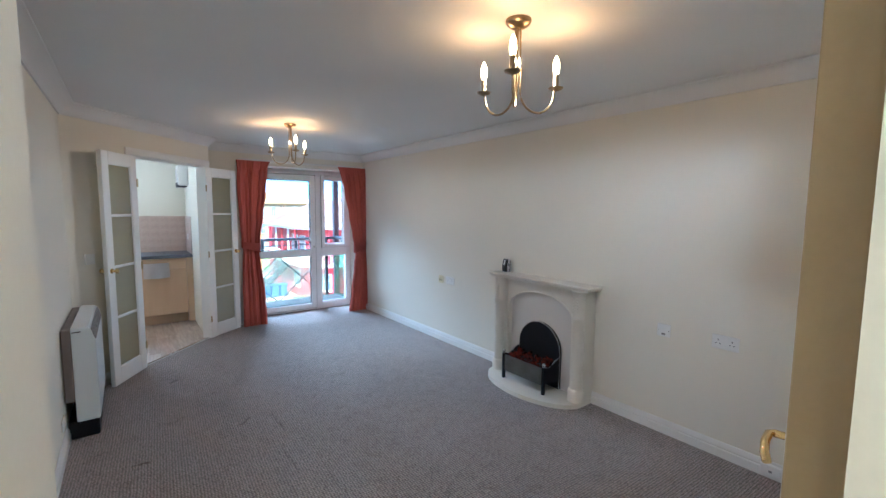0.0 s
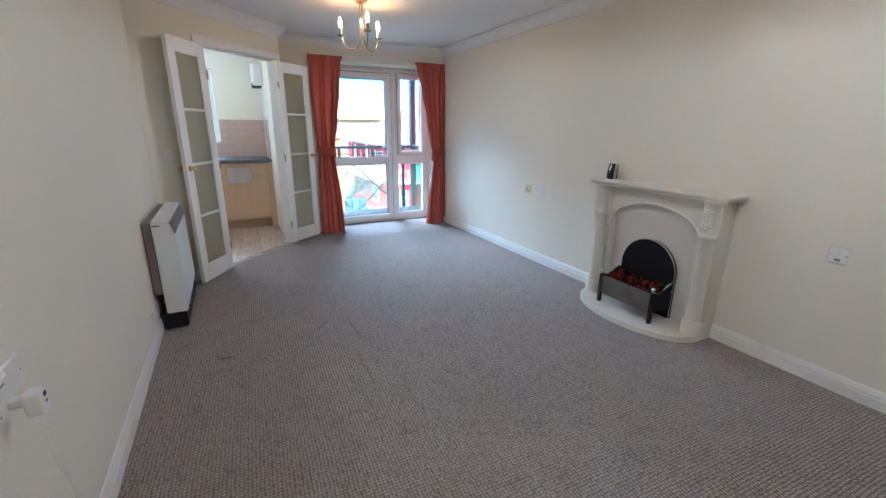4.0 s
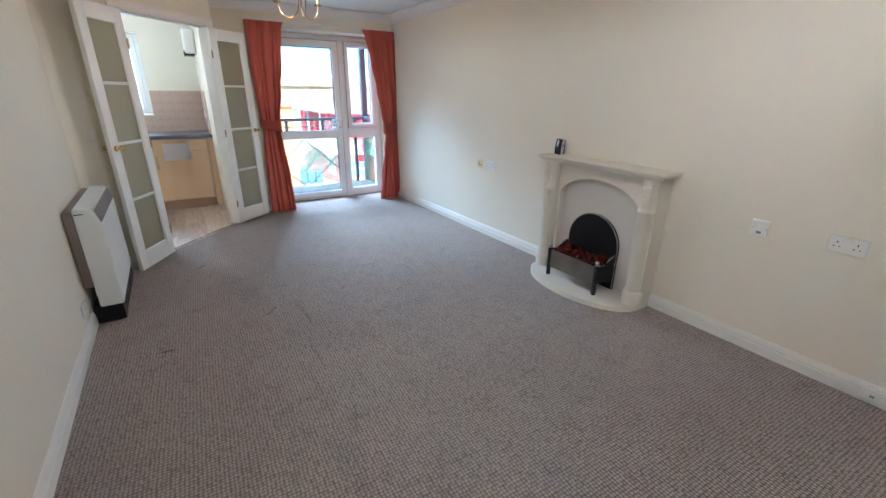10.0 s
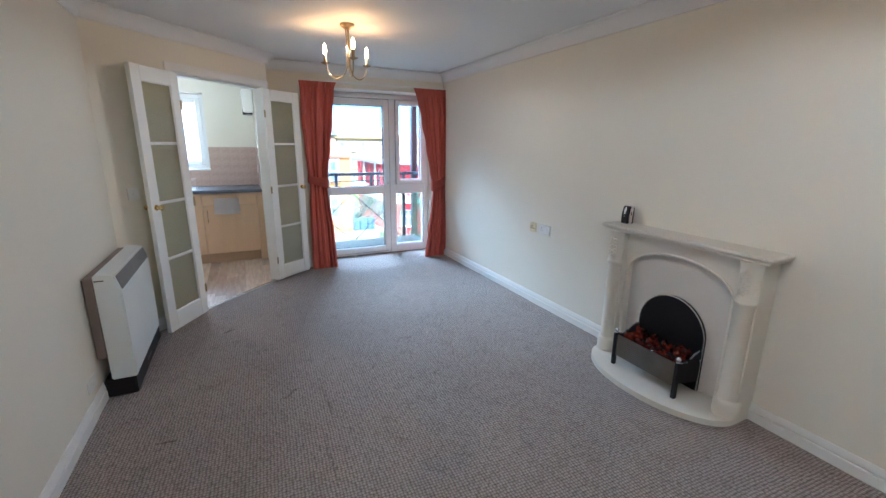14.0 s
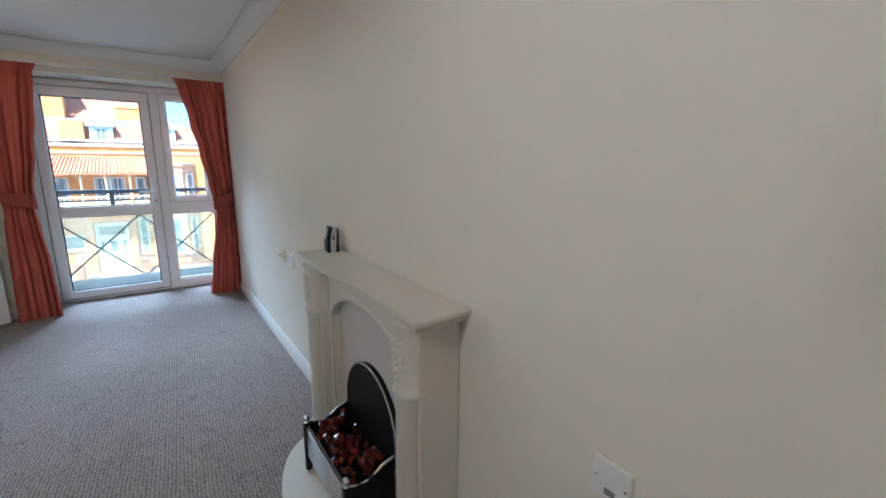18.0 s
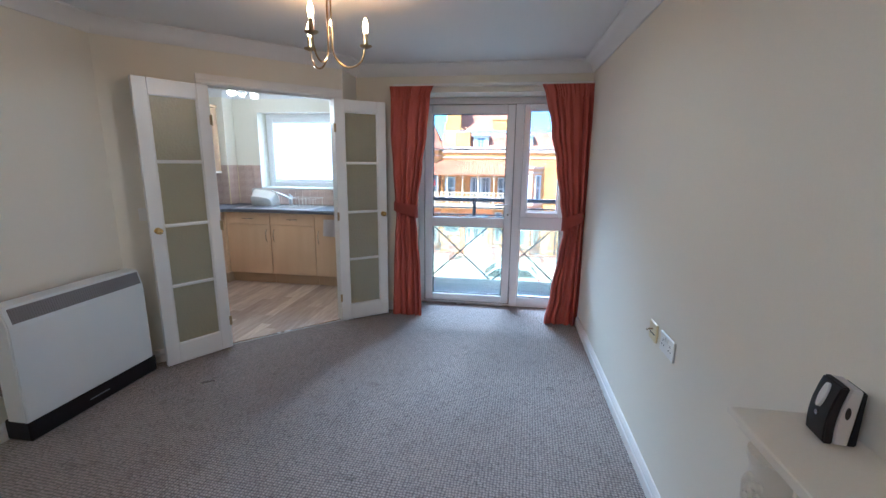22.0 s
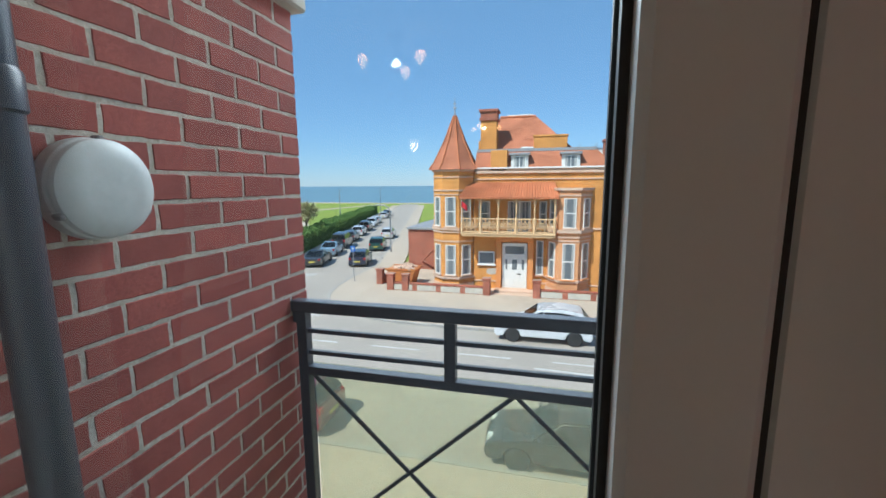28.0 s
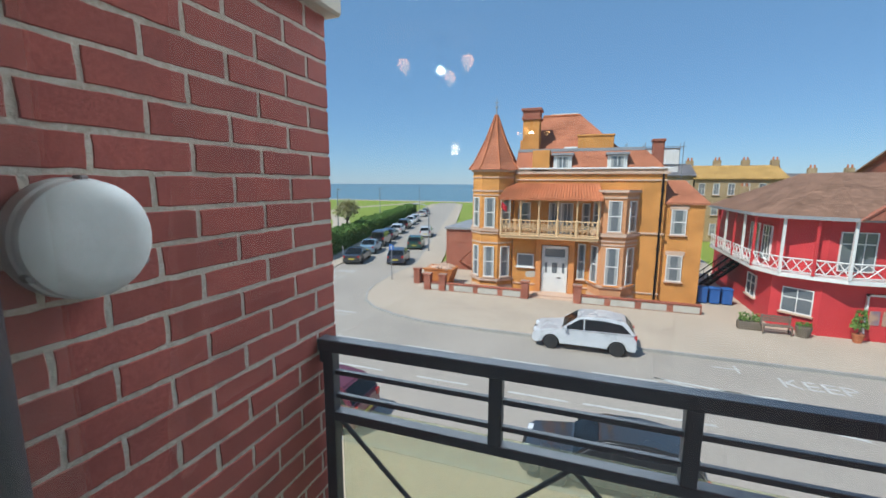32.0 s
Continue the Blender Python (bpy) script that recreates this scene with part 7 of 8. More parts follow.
b0 = thing("bollard", Matrix.Translation((*side(-1.2, 10), G)), "white painted post beside the path", "bollard", "white posts")
part("post", lathe(nb(), [(0.06, 0), (0.06, 0.9), (0.045, 1.0), (0.01, 1.03)], seg=12), M_WHITE, b0, smooth=True)
for o, s in ((-2.6, 9.0), (-4.2, 8.4), (-5.6, 8.0)):
    copy_thing(b0, Matrix.Translation((*side(o, s), G)))
for k in range(12):
    x = -215 + k * 5.4
    hb = thing("beach_hut", Matrix.Translation((x, 163 + (k % 3), G)), "small white hut on the far promenade", "hut", "promenade huts")
    part("hut", boxes(((-0.8 - 0.3 * (k % 2), -0.8, 0), (0.8, 0.8, 0.7 + 0.3 * (k % 4 == 0))), bev=0.05), M_WHITE, hb)

struct("pavement_yard", prism(nb(), [(-9.0, 36.6), (13.0, 36.6), (13.0, 61), (-14.0, 61), (-14.6, 58), (-10.0, 42)], G - 0.5, G + 0.09), M_PAVE, "worn tarmac yard round the houses")


# ---- outdoors: buildings ----
def brick_paint(name, c1, c2, joint, rough=0.85, scale=1.0, depth=0.5):
    """Small bricks at true size, for walls that stay far off."""
    m, nt, p = nodes_of(name)
    co = nt.nodes.new("ShaderNodeTexCoord").outputs["Object"]
    sx = nt.nodes.new("ShaderNodeSeparateXYZ")
    nt.links.new(co, sx.inputs[0])
    ad = nt.nodes.new("ShaderNodeMath")
    nt.links.new(sx.outputs[0], ad.inputs[0])
    nt.links.new(sx.outputs[1], ad.inputs[1])
    cb = nt.nodes.new("ShaderNodeCombineXYZ")
    nt.links.new(ad.outputs[0], cb.inputs[0])
    nt.links.new(sx.outputs[2], cb.inputs[1])
    br = add(nt, "TexBrick", Color1=rgba(c1), Color2=rgba(c2), Mortar=rgba(joint), Scale=1.0 / scale)
    br.inputs["Brick Width"].default_value, br.inputs["Row Height"].default_value = 0.225, 0.075
    br.inputs["Mortar Size"].default_value = 0.006
    nt.links.new(cb.outputs[0], br.inputs["Vector"])
    n1 = add(nt, "TexNoise", Scale=0.9, Detail=6.0, Roughness=0.65)
    nt.links.new(co, n1.inputs["Vector"])
    col = mix(nt, br.outputs[0], ramp(nt, n1.outputs[0], 0.3, 0.72, (0.68, 0.66, 0.64), (1.16, 1.14, 1.12)), 1.0, "MULTIPLY")
    nt.links.new(col, p.inputs["Base Color"])
    p.inputs["Roughness"].default_value = rough
    p.inputs["Specular IOR Level"].default_value = 0.2
    b = add(nt, "Bump", Strength=depth, Distance=0.01)
    b.invert = True
    nt.links.new(br.outputs["Fac"], b.inputs["Height"])
    nt.links.new(b.outputs[0], p.inputs["Normal"])
    return m


def tile_roof(name, c1, c2, course=0.11):
    """Courses of small clay tiles, following the height."""
    m, nt, p = nodes_of(name)
    co = nt.nodes.new("ShaderNodeTexCoord").outputs["Object"]
    mp = nt.nodes.new("ShaderNodeMapping")
    mp.inputs["Scale"].default_value = (1 / 0.17, 1 / 0.17, 1 / course)
    nt.links.new(co, mp.inputs[0])
    v = add(nt, "TexVoronoi", Scale=1.0, Randomness=0.25)
    nt.links.new(mp.outputs[0], v.inputs["Vector"])
    n1 = add(nt, "TexNoise", Scale=0.8, Detail=5.0)
    nt.links.new(co, n1.inputs["Vector"])
    col = ramp(nt, v.outputs["Color"], 0.2, 0.8, c1, c2)
    col = mix(nt, col, ramp(nt, n1.outputs[0], 0.3, 0.75, (0.70, 0.68, 0.66), (1.15, 1.12, 1.10)), 1.0, "MULTIPLY")
    col = mix(nt, col, ramp(nt, v.outputs["Distance"], 0.45, 0.75, (1,) * 3, (0.55,) * 3), 0.6, "MULTIPLY")
    nt.links.new(col, p.inputs["Base Color"])
    p.inputs["Roughness"].default_value = 0.9
    p.inputs["Specular IOR Level"].default_value = 0.2
    b = add(nt, "Bump", Strength=0.5, Distance=0.03)
    nt.links.new(v.outputs["Distance"], b.inputs["Height"])
    nt.links.new(b.outputs[0], p.inputs["Normal"])
    return m


M_ORANGE = brick_paint("orange_painted_brick", (0.72, 0.335, 0.095), (0.66, 0.290, 0.075), (0.66, 0.34, 0.13))
M_OCHRE = surf("ochre_painted_plaster", (0.68, 0.29, 0.10), (0.60, 0.235, 0.08), 0.85, 1.2, 20, 0.25, 0.1, spec=0.2)
M_SALMON = surf("faded_salmon_render", (0.66, 0.34, 0.17), (0.58, 0.27, 0.13), 0.9, 1.5, 20, 0.25, 0.1, spec=0.2)
M_BAND = surf("pale_stone_band", (0.62, 0.44, 0.33), (0.54, 0.36, 0.25), 0.85, 2.0, 20, 0.2, 0.1)
M_RTILE = tile_roof("red_clay_tiles", (0.40, 0.150, 0.085), (0.52, 0.205, 0.115))
M_CTILE = tile_roof("orange_clay_tiles", (0.50, 0.165, 0.075), (0.60, 0.225, 0.110), 0.16)
M_BTILE = tile_roof("brown_clay_tiles", (0.22, 0.125, 0.085), (0.33, 0.19, 0.13))
M_TTILE = tile_roof("tan_roof_tiles", (0.34, 0.215, 0.135), (0.46, 0.30, 0.20))
M_SLATE = tile_roof("grey_slates", (0.155, 0.150, 0.160), (0.225, 0.215, 0.225), 0.2)
M_RBRICK = brick_paint("red_garden_brick", (0.42, 0.135, 0.085), (0.36, 0.105, 0.065), (0.40, 0.26, 0.20))
M_RENDER = surf("pale_wall_panel", (0.56, 0.52, 0.44), (0.46, 0.42, 0.36), 0.9, 2.0, 20, 0.2, 0.1)
M_CRIMSON = surf("crimson_painted_wall", (0.60, 0.045, 0.050), (0.53, 0.036, 0.042), 0.6, 1.0, 20, 0.12, 0.06)
M_TRIMW = surf("white_painted_wood", (0.78, 0.77, 0.73), (0.70, 0.69, 0.65), 0.5, 2.0, 30, 0.1, 0.04)
M_TRIMO = surf("buff_painted_timber", (0.70, 0.48, 0.26), (0.62, 0.40, 0.21), 0.7, 2.0, 30, 0.2, 0.1)
M_PANEG = surf("window_glass_dark", (0.17, 0.19, 0.205), (0.12, 0.135, 0.15), 0.06, 0.7, 20, 0.05, 0.0, spec=0.7)
M_NET = surf("net_curtain", (0.40, 0.40, 0.38), (0.32, 0.32, 0.31), 0.9, 1.5, 12, 0.3, 0.2, stretch=(6, 6, 0.6))
M_LEAD = surf("lead_flashing", (0.30, 0.30, 0.31), (0.25, 0.25, 0.26), 0.6, 2.0, 30, 0.1, 0.05)
M_RUSTY = surf("worn_orange_steel", (0.58, 0.19, 0.035), (0.40, 0.13, 0.04), 0.7, 3.0, 30, 0.3, 0.1)
M_REDCLOTH = surf("red_cloth", (0.50, 0.02, 0.03), None, 0.9, 3, 60, 0.1, 0.1)
M_BLUEBIN = surf("blue_bin_plastic", (0.03, 0.12, 0.38), None, 0.5, 3, 60, 0.1, 0.05)
M_POSTER = surf("printed_poster", (0.16, 0.12, 0.20), (0.55, 0.35, 0.20), 0.5, 3.0, 9, 0.4, 0.0)


class House:
    """A building whose parts are given in world places."""

    def __init__(s, name, at, label, category="house", group="", kind=""):
        s.at = Vector(at)
        s.ob = thing(name, Matrix.Translation(at), label, category, group, kind)

    def add(s, name, bm, mat, parent=None, label="", smooth=False):
        bmesh.ops.translate(bm, vec=-s.at, verts=bm.verts)
        return part(name, bm, mat, parent or s.ob, label, smooth)

    def window(s, p, q, z0, z1, mull=1, bar=0.5, sill=True, mat=None, net=True, fw=0.05, surround=None):
        """A sash window in the wall from p to q (outside to the right of the way), frame, panes, sill."""
        p, q = Vector(p), Vector(q)
        d = (q - p)
        w = d.length
        m = Matrix.Translation((p.x, p.y, z0)) @ Matrix.Rotation(math.atan2(d.y, d.x), 4, "Z")
        h = z1 - z0
        f = nb()
        for a, b in (((0, -0.07, 0), (fw, 0.02, h)), ((w - fw, -0.07, 0), (w, 0.02, h)), ((fw, -0.07, h - fw), (w - fw, 0.02, h)), ((fw, -0.07, 0), (w - fw, 0.02, fw))):
            box(f, a, b, m=m)
        for k in range(1, mull):
            box(f, (w * k / mull - fw * 0.35, -0.06, fw), (w * k / mull + fw * 0.35, 0.02, h - fw), m=m)
        if bar:
            box(f, (fw, -0.055, h * bar - 0.03), (w - fw, 0.02, h * bar + 0.03), m=m)
        fr = s.add("window", f, mat or M_TRIMW)
        part("pane", (lambda b: (bmesh.ops.translate(b, vec=-s.at, verts=b.verts), b)[1])(box(nb(), (fw, -0.03, fw), (w - fw, -0.015, h - fw), m=m)), M_PANEG, fr)
        if net:
            g = nb()
            for a, b in ((fw, w * 0.26), (w * 0.74, w - fw)):
                box(g, (a, -0.040, fw + 0.02), (b, -0.031, h - fw), m=m)
            part("curtain", (lambda b: (bmesh.ops.translate(b, vec=-s.at, verts=b.verts), b)[1])(g), M_NET, fr)
        if sill:
            part("sill", (lambda b: (bmesh.ops.translate(b, vec=-s.at, verts=b.verts), b)[1])(box(nb(), (-0.08, -0.16, -0.10), (w + 0.08, 0.02, 0), 0.015, m=m)), surround or M_BAND, fr)
        return fr


# the orange house
oh = House("orange_house", (1.5, 34.8, G), "orange painted corner house with turret, balcony and tiled roof", "house")
oh.add("wall", boxes(((-2.7, 34.8, G), (6.5, 44, 2.3))), M_ORANGE, label="orange painted brick wall")
oh.add("wall", boxes(((6.5, 35.1, G), (8.75, 42, 0.5))), M_ORANGE, label="lower side wing wall")
bands = nb()
for z, t, o in ((2.20, 0.16, 0.14), (1.78, 0.10, 0.07), (-1.50, 0.13, 0.09), (-5.30, 0.10, 0.07)):
    box(bands, (-2.6, 34.8 - o, z), (6.5 + o, 34.82, z + t), 0.02)
box(bands, (6.5, 35.0, 0.36), (8.85, 35.12, 0.50), 0.02)
box(bands, (-2.7, 34.74, 2.36), (6.5, 34.9, 2.52), 0.02)
oh.add("string_course", bands, M_BAND)
# turret
tc = (-4.15, 35.3)


def octagon(c, r, turn=22.5):
    return [(c[0] + r * math.cos(radians(turn + 45 * k)), c[1] + r * math.sin(radians(turn + 45 * k))) for k in range(8)]


oh.add("turret_wall", prism(nb(), octagon(tc, 1.52), G, 2.5), M_ORANGE, label="orange octagonal turret")
oh.add("wall", boxes(((-4.1, 35.5, G), (-2.7, 40, 2.2))), M_ORANGE)
tb = nb()
for z, t, r in ((2.36, 0.18, 1.66), (1.95, 0.08, 1.58), (1.05, 0.10, 1.58), (0.78, 0.07, 1.57), (-1.62, 0.16, 1.66), (-1.80, 0.10, 1.6), (-2.45, 0.10, 1.58), (-5.05, 0.16, 1.66), (G, 0.55, 1.60)):
    prism(tb, octagon(tc, r), z, z + t)
oh.add("turret_band", tb, M_BAND)
sp = nb()
ring = lambda r, z: [sp.verts.new((x, y, z)) for x, y in octagon(tc, r)]
rs = [ring(1.82, 2.5), ring(1.50, 2.95), ring(0.72, 4.5), ring(0.10, 6.15)]
for a, b in zip(rs, rs[1:]):
    for k in range(8):
        sp.faces.new((a[k], a[(k + 1) % 8], b[(k + 1) % 8], b[k]))
sp.faces.new(rs[0][::-1])
sp.faces.new(rs[-1])
spire = oh.add("turret_roof", sp, M_RTILE, label="red clay tiled spire")
hips = nb()
for k in range(8):
    pts = [(*octagon(tc, r)[k], z + 0.02) for r, z in ((1.84, 2.52), (1.50, 2.97), (0.72, 4.52), (0.10, 6.17))]
    tube(hips, pts, 0.05, 6)
oh.add("hip_tile", hips, M_CTILE, spire)
fin = nb()
lathe(fin, [(0.10, 0), (0.12, 0.08), (0.05, 0.16), (0.04, 0.5), (0.09, 0.56), (0.09, 0.62), (0.035, 0.68), (0.025, 1.05), (0.008, 1.3)], (*tc, 6.1), 8)
for z in (6.72, 6.98):
    box(fin, (tc[0] - 0.16, tc[1] - 0.02, z), (tc[0] + 0.16, tc[1] + 0.02, z + 0.04))
oh.add("finial", fin, M_LEAD, spire)
oc = octagon(tc, 1.52)
for i, (p, q) in enumerate(zip(oc, oc[1:] + oc[:1])):
    p, q = Vector(p), Vector(q)
    mid = (p + q) / 2
    if mid.y > tc[1] + 0.3:
        continue
    d = (q - p).normalized()
    a, b = p + d * 0.22, q - d * 0.22
    oh.window(a, b, -4.75, -2.65)
    oh.window(a, b, -1.35, 0.66)
# bay with two storeys
bay = [(2.3, 34.85), (3.05, 33.6), (4.3, 33.6), (5.1, 34.85)]
oh.add("bay_wall", prism(nb(), bay, G, 1.15), M_SALMON, label="two-storey bay in faded orange render")
bw = nb()
for z, t, o in ((1.08, 0.16, 0.12), (0.72, 0.10, 0.06), (-1.62, 0.20, 0.16), (-1.95, 0.10, 0.07), (-2.18, 0.08, 0.05), (-4.85, 0.14, 0.10), (G, 0.5, 0.06)):
    sweep(bw, [(x, y, z) for x, y in bay[::-1]], [(0, 0), (0, t), (-o, t), (-o, 0)])
oh.add("bay_band", bw, M_BAND)
for (p, q) in zip(bay, bay[1:]):
    p, q = Vector(p), Vector(q)
    d = (q - p).normalized()
    g = 0.24 if d.y == 0 else 0.36
    oh.window(p + d * g, q - d * g, -4.65, -2.3, surround=M_OCHRE)
    oh.window(p + d * g, q - d * g, -1.3, 0.58)
# roof: mansard, dormers, upper slope, chimneys


def slope(bm, a, b, c, d, t=0.12):
    """A roof plane of thickness t from eaves a-b to ridge c-d."""
    v = [bm.verts.new(p) for p in (a, b, c, d)]
    w = [bm.verts.new((p[0], p[1], p[2] - t)) for p in (a, b, c, d)]
    bm.faces.new(v)
    bm.faces.new(w[::-1])
    for k in range(4):
        bm.faces.new((v[k], w[k], w[(k + 1) % 4], v[(k + 1) % 4]))
    return bm


oh.add("roof", slope(slope(nb(), (-2.7, 34.85, 2.5), (6.5, 34.85, 2.5), (5.3, 36.0, 3.8), (-2.7, 36.0, 3.8)), (6.5, 34.85, 2.5), (6.5, 44, 2.5), (5.3, 43, 3.8), (5.3, 36.0, 3.8)), M_RTILE, label="red tiled mansard slope")
oh.add("flat_roof", boxes(((-2.7, 36.0, 3.62), (5.3, 43.9, 3.86)), ((-2.7, 35.9, 3.72), (5.3, 36.1, 3.92))), M_LEAD)
oh.add("roof", slope(nb(), (-2.7, 36.6, 3.86), (3.9, 36.6, 3.86), (1.25, 39.2, 6.5), (-1.45, 39.2, 6.5)), M_RTILE)
oh.add("roof", slope(nb(), (3.9, 36.6, 3.86), (3.9, 43, 3.86), (1.25, 41, 6.5), (1.25, 39.2, 6.5)), M_RTILE)
oh.add("wall", boxes(((-2.7, 36.7, 2.3), (-1.5, 42, 4.6)), ((-2.0, 37.2, 3.8), (2.9, 42, 3.95))), M_ORANGE)
oh.add("ridge_tile", tube(nb(), [(-1.45, 39.2, 6.53), (1.2, 39.2, 6.53)], 0.09, 8), M_CTILE)
oh.add("ridge_rail", boxes(((-0.9, 39.5, 6.55), (1.0, 39.7, 6.74))), M_TRIMW)
ch = nb()
box(ch, (-2.48, 36.2, 2.5), (-1.35, 37.2, 5.9), 0.02)
oh.add("chimney", ch, M_ORANGE, label="orange brick chimney stack")
oh.add("chimney_cap", boxes(((-2.56, 36.1, 5.9), (-1.27, 37.3, 6.12)), ((-2.50, 36.15, 6.12), (-1.33, 37.25, 6.5)), ((-2.60, 36.05, 6.5), (-1.23, 37.35, 6.68)), bev=0.02), M_RBRICK)
oh.add("parapet", boxes(((1.2, 36.4, 3.8), (3.45, 38.5, 4.72)), ((1.14, 36.34, 4.72), (3.51, 38.56, 4.84)), ((-1.55, 34.74, 2.4), (-0.45, 35.6, 3.75)), bev=0.02), M_ORANGE)
oh.add("chimney", boxes(((6.6, 43.4, 1.5), (7.4, 44.2, 4.9)), ((6.52, 43.3, 4.9), (7.48, 44.3, 5.1)), bev=0.02), M_RBRICK)
for x0, x1 in ((-0.32, 1.05), (2.97, 4.36)):
    dm = nb()
    box(dm, (x0 + 0.12, 34.95, 2.45), (x1 - 0.12, 36.2, 3.42))
    d_ob = oh.add("dormer", dm, M_TRIMW, label="white painted dormer window")
    part("dormer_roof", (lambda b: (bmesh.ops.translate(b, vec=-oh.at, verts=b.verts), b)[1])(box(nb(), (x0, 34.72, 3.40), (x1, 36.3, 3.56), 0.02)), M_LEAD, d_ob)
    oh.window((x0 + 0.28, 34.94), (x1 - 0.28, 34.94), 2.50, 3.36, 2, 0, False, fw=0.06)
    oh.add("dormer_sill", box(nb(), (x0 + 0.06, 34.78, 2.42), (x1 - 0.06, 34.96, 2.50), 0.01), M_BAND, d_ob)
oh.add("roof_hatch", box(nb(), (0.35, 36.2, 3.86), (1.2, 36.9, 4.05), 0.03), M_TRIMW)
# balcony, balustrade and tiled canopy
bal = oh.add("balcony", boxes(((-3.3, 33.4, -1.95), (2.8, 34.8, -1.78)), ((-3.36, 33.34, -1.80), (2.86, 34.8, -1.70)), bev=0.015), M_TRIMO, label="timber first-floor balcony")
posts = (-3.3, -2.0, -0.83, 0.33, 1.5, 2.8)
for k, x in enumerate(posts):
    pb = nb()
    lathe(pb, [(0.085, -1.7), (0.085, -0.72), (0.065, -0.68), (0.045, -0.60), (0.05, -0.2), (0.062, 0.16), (0.09, 0.20), (0.06, 0.25), (0.06, 0.62)], (x + (0.04 if k == 0 else -0.04 if k == 5 else 0), 33.44, 0), 10)
    oh.add("post", pb, M_TRIMO, bal)
    for s in (-1, 1):
        if (k == 0 and s < 0) or (k == 5 and s > 0):
            continue
        arc = [(x + s * (0.06 + 0.42 * (1 - math.cos(a))), 33.44, 0.20 + 0.38 * math.sin(a)) for a in [math.pi / 2 * j / 6 for j in range(7)]]
        oh.add("bracket", tube(nb(), arc, 0.028, 6), M_TRIMO, bal)
for x0, x1 in zip(posts, posts[1:]):
    pn = nb()
    w = x1 - x0
    box(pn, (x0 + 0.05, 33.40, -0.80), (x1 - 0.05, 33.48, -0.72))
    box(pn, (x0 + 0.05, 33.41, -1.66), (x1 - 0.05, 33.47, -1.60))
    n = 4
    for j in range(n):
        a, b = x0 + 0.08 + (w - 0.16) * j / n, x0 + 0.08 + (w - 0.16) * (j + 1) / n
        c = (a + b) / 2
        for p, q in (((a, -1.6), (b, -0.8)), ((b, -1.6), (a, -0.8))):
            rod(pn, (p[0], 33.44, p[1]), (q[0], 33.44, q[1]), 0.017, seg=5)
        box(pn, (b - 0.015, 33.42, -1.6), (b + 0.015, 33.46, -0.8))
        dm = [(c - 0.12, -1.2), (c, -1.02), (c + 0.12, -1.2), (c, -1.38)]
        for p, q in zip(dm, dm[1:] + dm[:1]):
            rod(pn, (p[0], 33.44, p[1]), (q[0], 33.44, q[1]), 0.02, seg=5)
    oh.add("balustrade_panel", pn, M_TRIMO, bal)
for sx in (-3.27, 2.77):
    ob = boxes(((sx - 0.03, 33.48, -0.80), (sx + 0.03, 34.8, -0.72)), ((sx - 0.03, 33.48, -1.66), (sx + 0.03, 34.8, -1.6)))
    for j in range(6):
        rod(ob, (sx, 33.55 + 0.24 * j, -1.6), (sx, 33.55 + 0.24 * j, -0.8), 0.02, seg=5)
    oh.add("balustrade_panel", ob, M_TRIMO, bal)
oh.add("canopy_beam", boxes(((-3.35, 33.36, 0.55), (2.9, 33.50, 0.70)), bev=0.01), M_TRIMO, bal)
can = slope(nb(), (-3.45, 33.15, 0.62), (2.98, 33.15, 0.62), (2.7, 34.82, 1.62), (-3.0, 34.82, 1.62), 0.07)
canopy = oh.add("canopy", can, M_CTILE, label="orange pantiled balcony canopy")
pant = nb()
for j in range(36):
    x = -3.40 + 6.34 * j / 35
    xt = -2.97 + 5.64 * j / 35
    tube(pant, [(x, 33.13, 0.64), (xt, 34.80, 1.64)], 0.045, 6)
oh.add("pantile_row", pant, M_CTILE, canopy)
for x0, x1 in ((-0.35, 0.45), (0.45, 1.2)):
    oh.window((x0, 34.8), (x1, 34.8), -1.70, 0.35, 2, 0, False)
oh.window((-2.35, 34.8), (-1.55, 34.8), -1.35, 0.35)
oh.window((1.75, 34.8), (2.25, 34.8), -1.35, 0.35)
# entrance
dr = oh.add("front_door", boxes(((-0.56, 34.70, -5.65), (0.93, 34.80, -2.62)), bev=0.01), M_TRIMW, label="white panelled front door with fanlight")
for x0, x1, z0, z1, mt in ((-0.44, -0.30, -4.35, -3.65, M_PANEG), (0.02, 0.36, -4.35, -3.65, M_PANEG), (0.68, 0.82, -4.35, -3.65, M_PANEG), (-0.46, 0.83, -3.25, -2.72, M_PANEG)):
    oh.add("glazing", box(nb(), (x0, 34.685, z0), (x1, 34.70, z1)), mt, dr)
for x0, x1, z0, z1 in ((-0.14, 0.15, -5.5, -4.55), (0.22, 0.52, -5.5, -4.55), (-0.5, -0.25, -5.5, -4.55), (0.62, 0.87, -5.5, -4.55)):
    oh.add("panel", box(nb(), (x0, 34.675, z0), (x1, 34.70, z1), 0.012), M_TRIMW, dr)
oh.add("door_frame", boxes(((-0.66, 34.62, -5.65), (-0.56, 34.80, -2.52)), ((0.93, 34.62, -5.65), (1.03, 34.80, -2.52)), ((-0.66, 34.62, -2.62), (1.03, 34.80, -2.50)), ((-0.56, 34.64, -3.38), (0.93, 34.70, -3.28)), bev=0.008), M_TRIMW, dr)
oh.add("letter_plate", box(nb(), (0.36, 34.67, -4.70), (0.62, 34.68, -4.62)), M_BLACKP, dr)
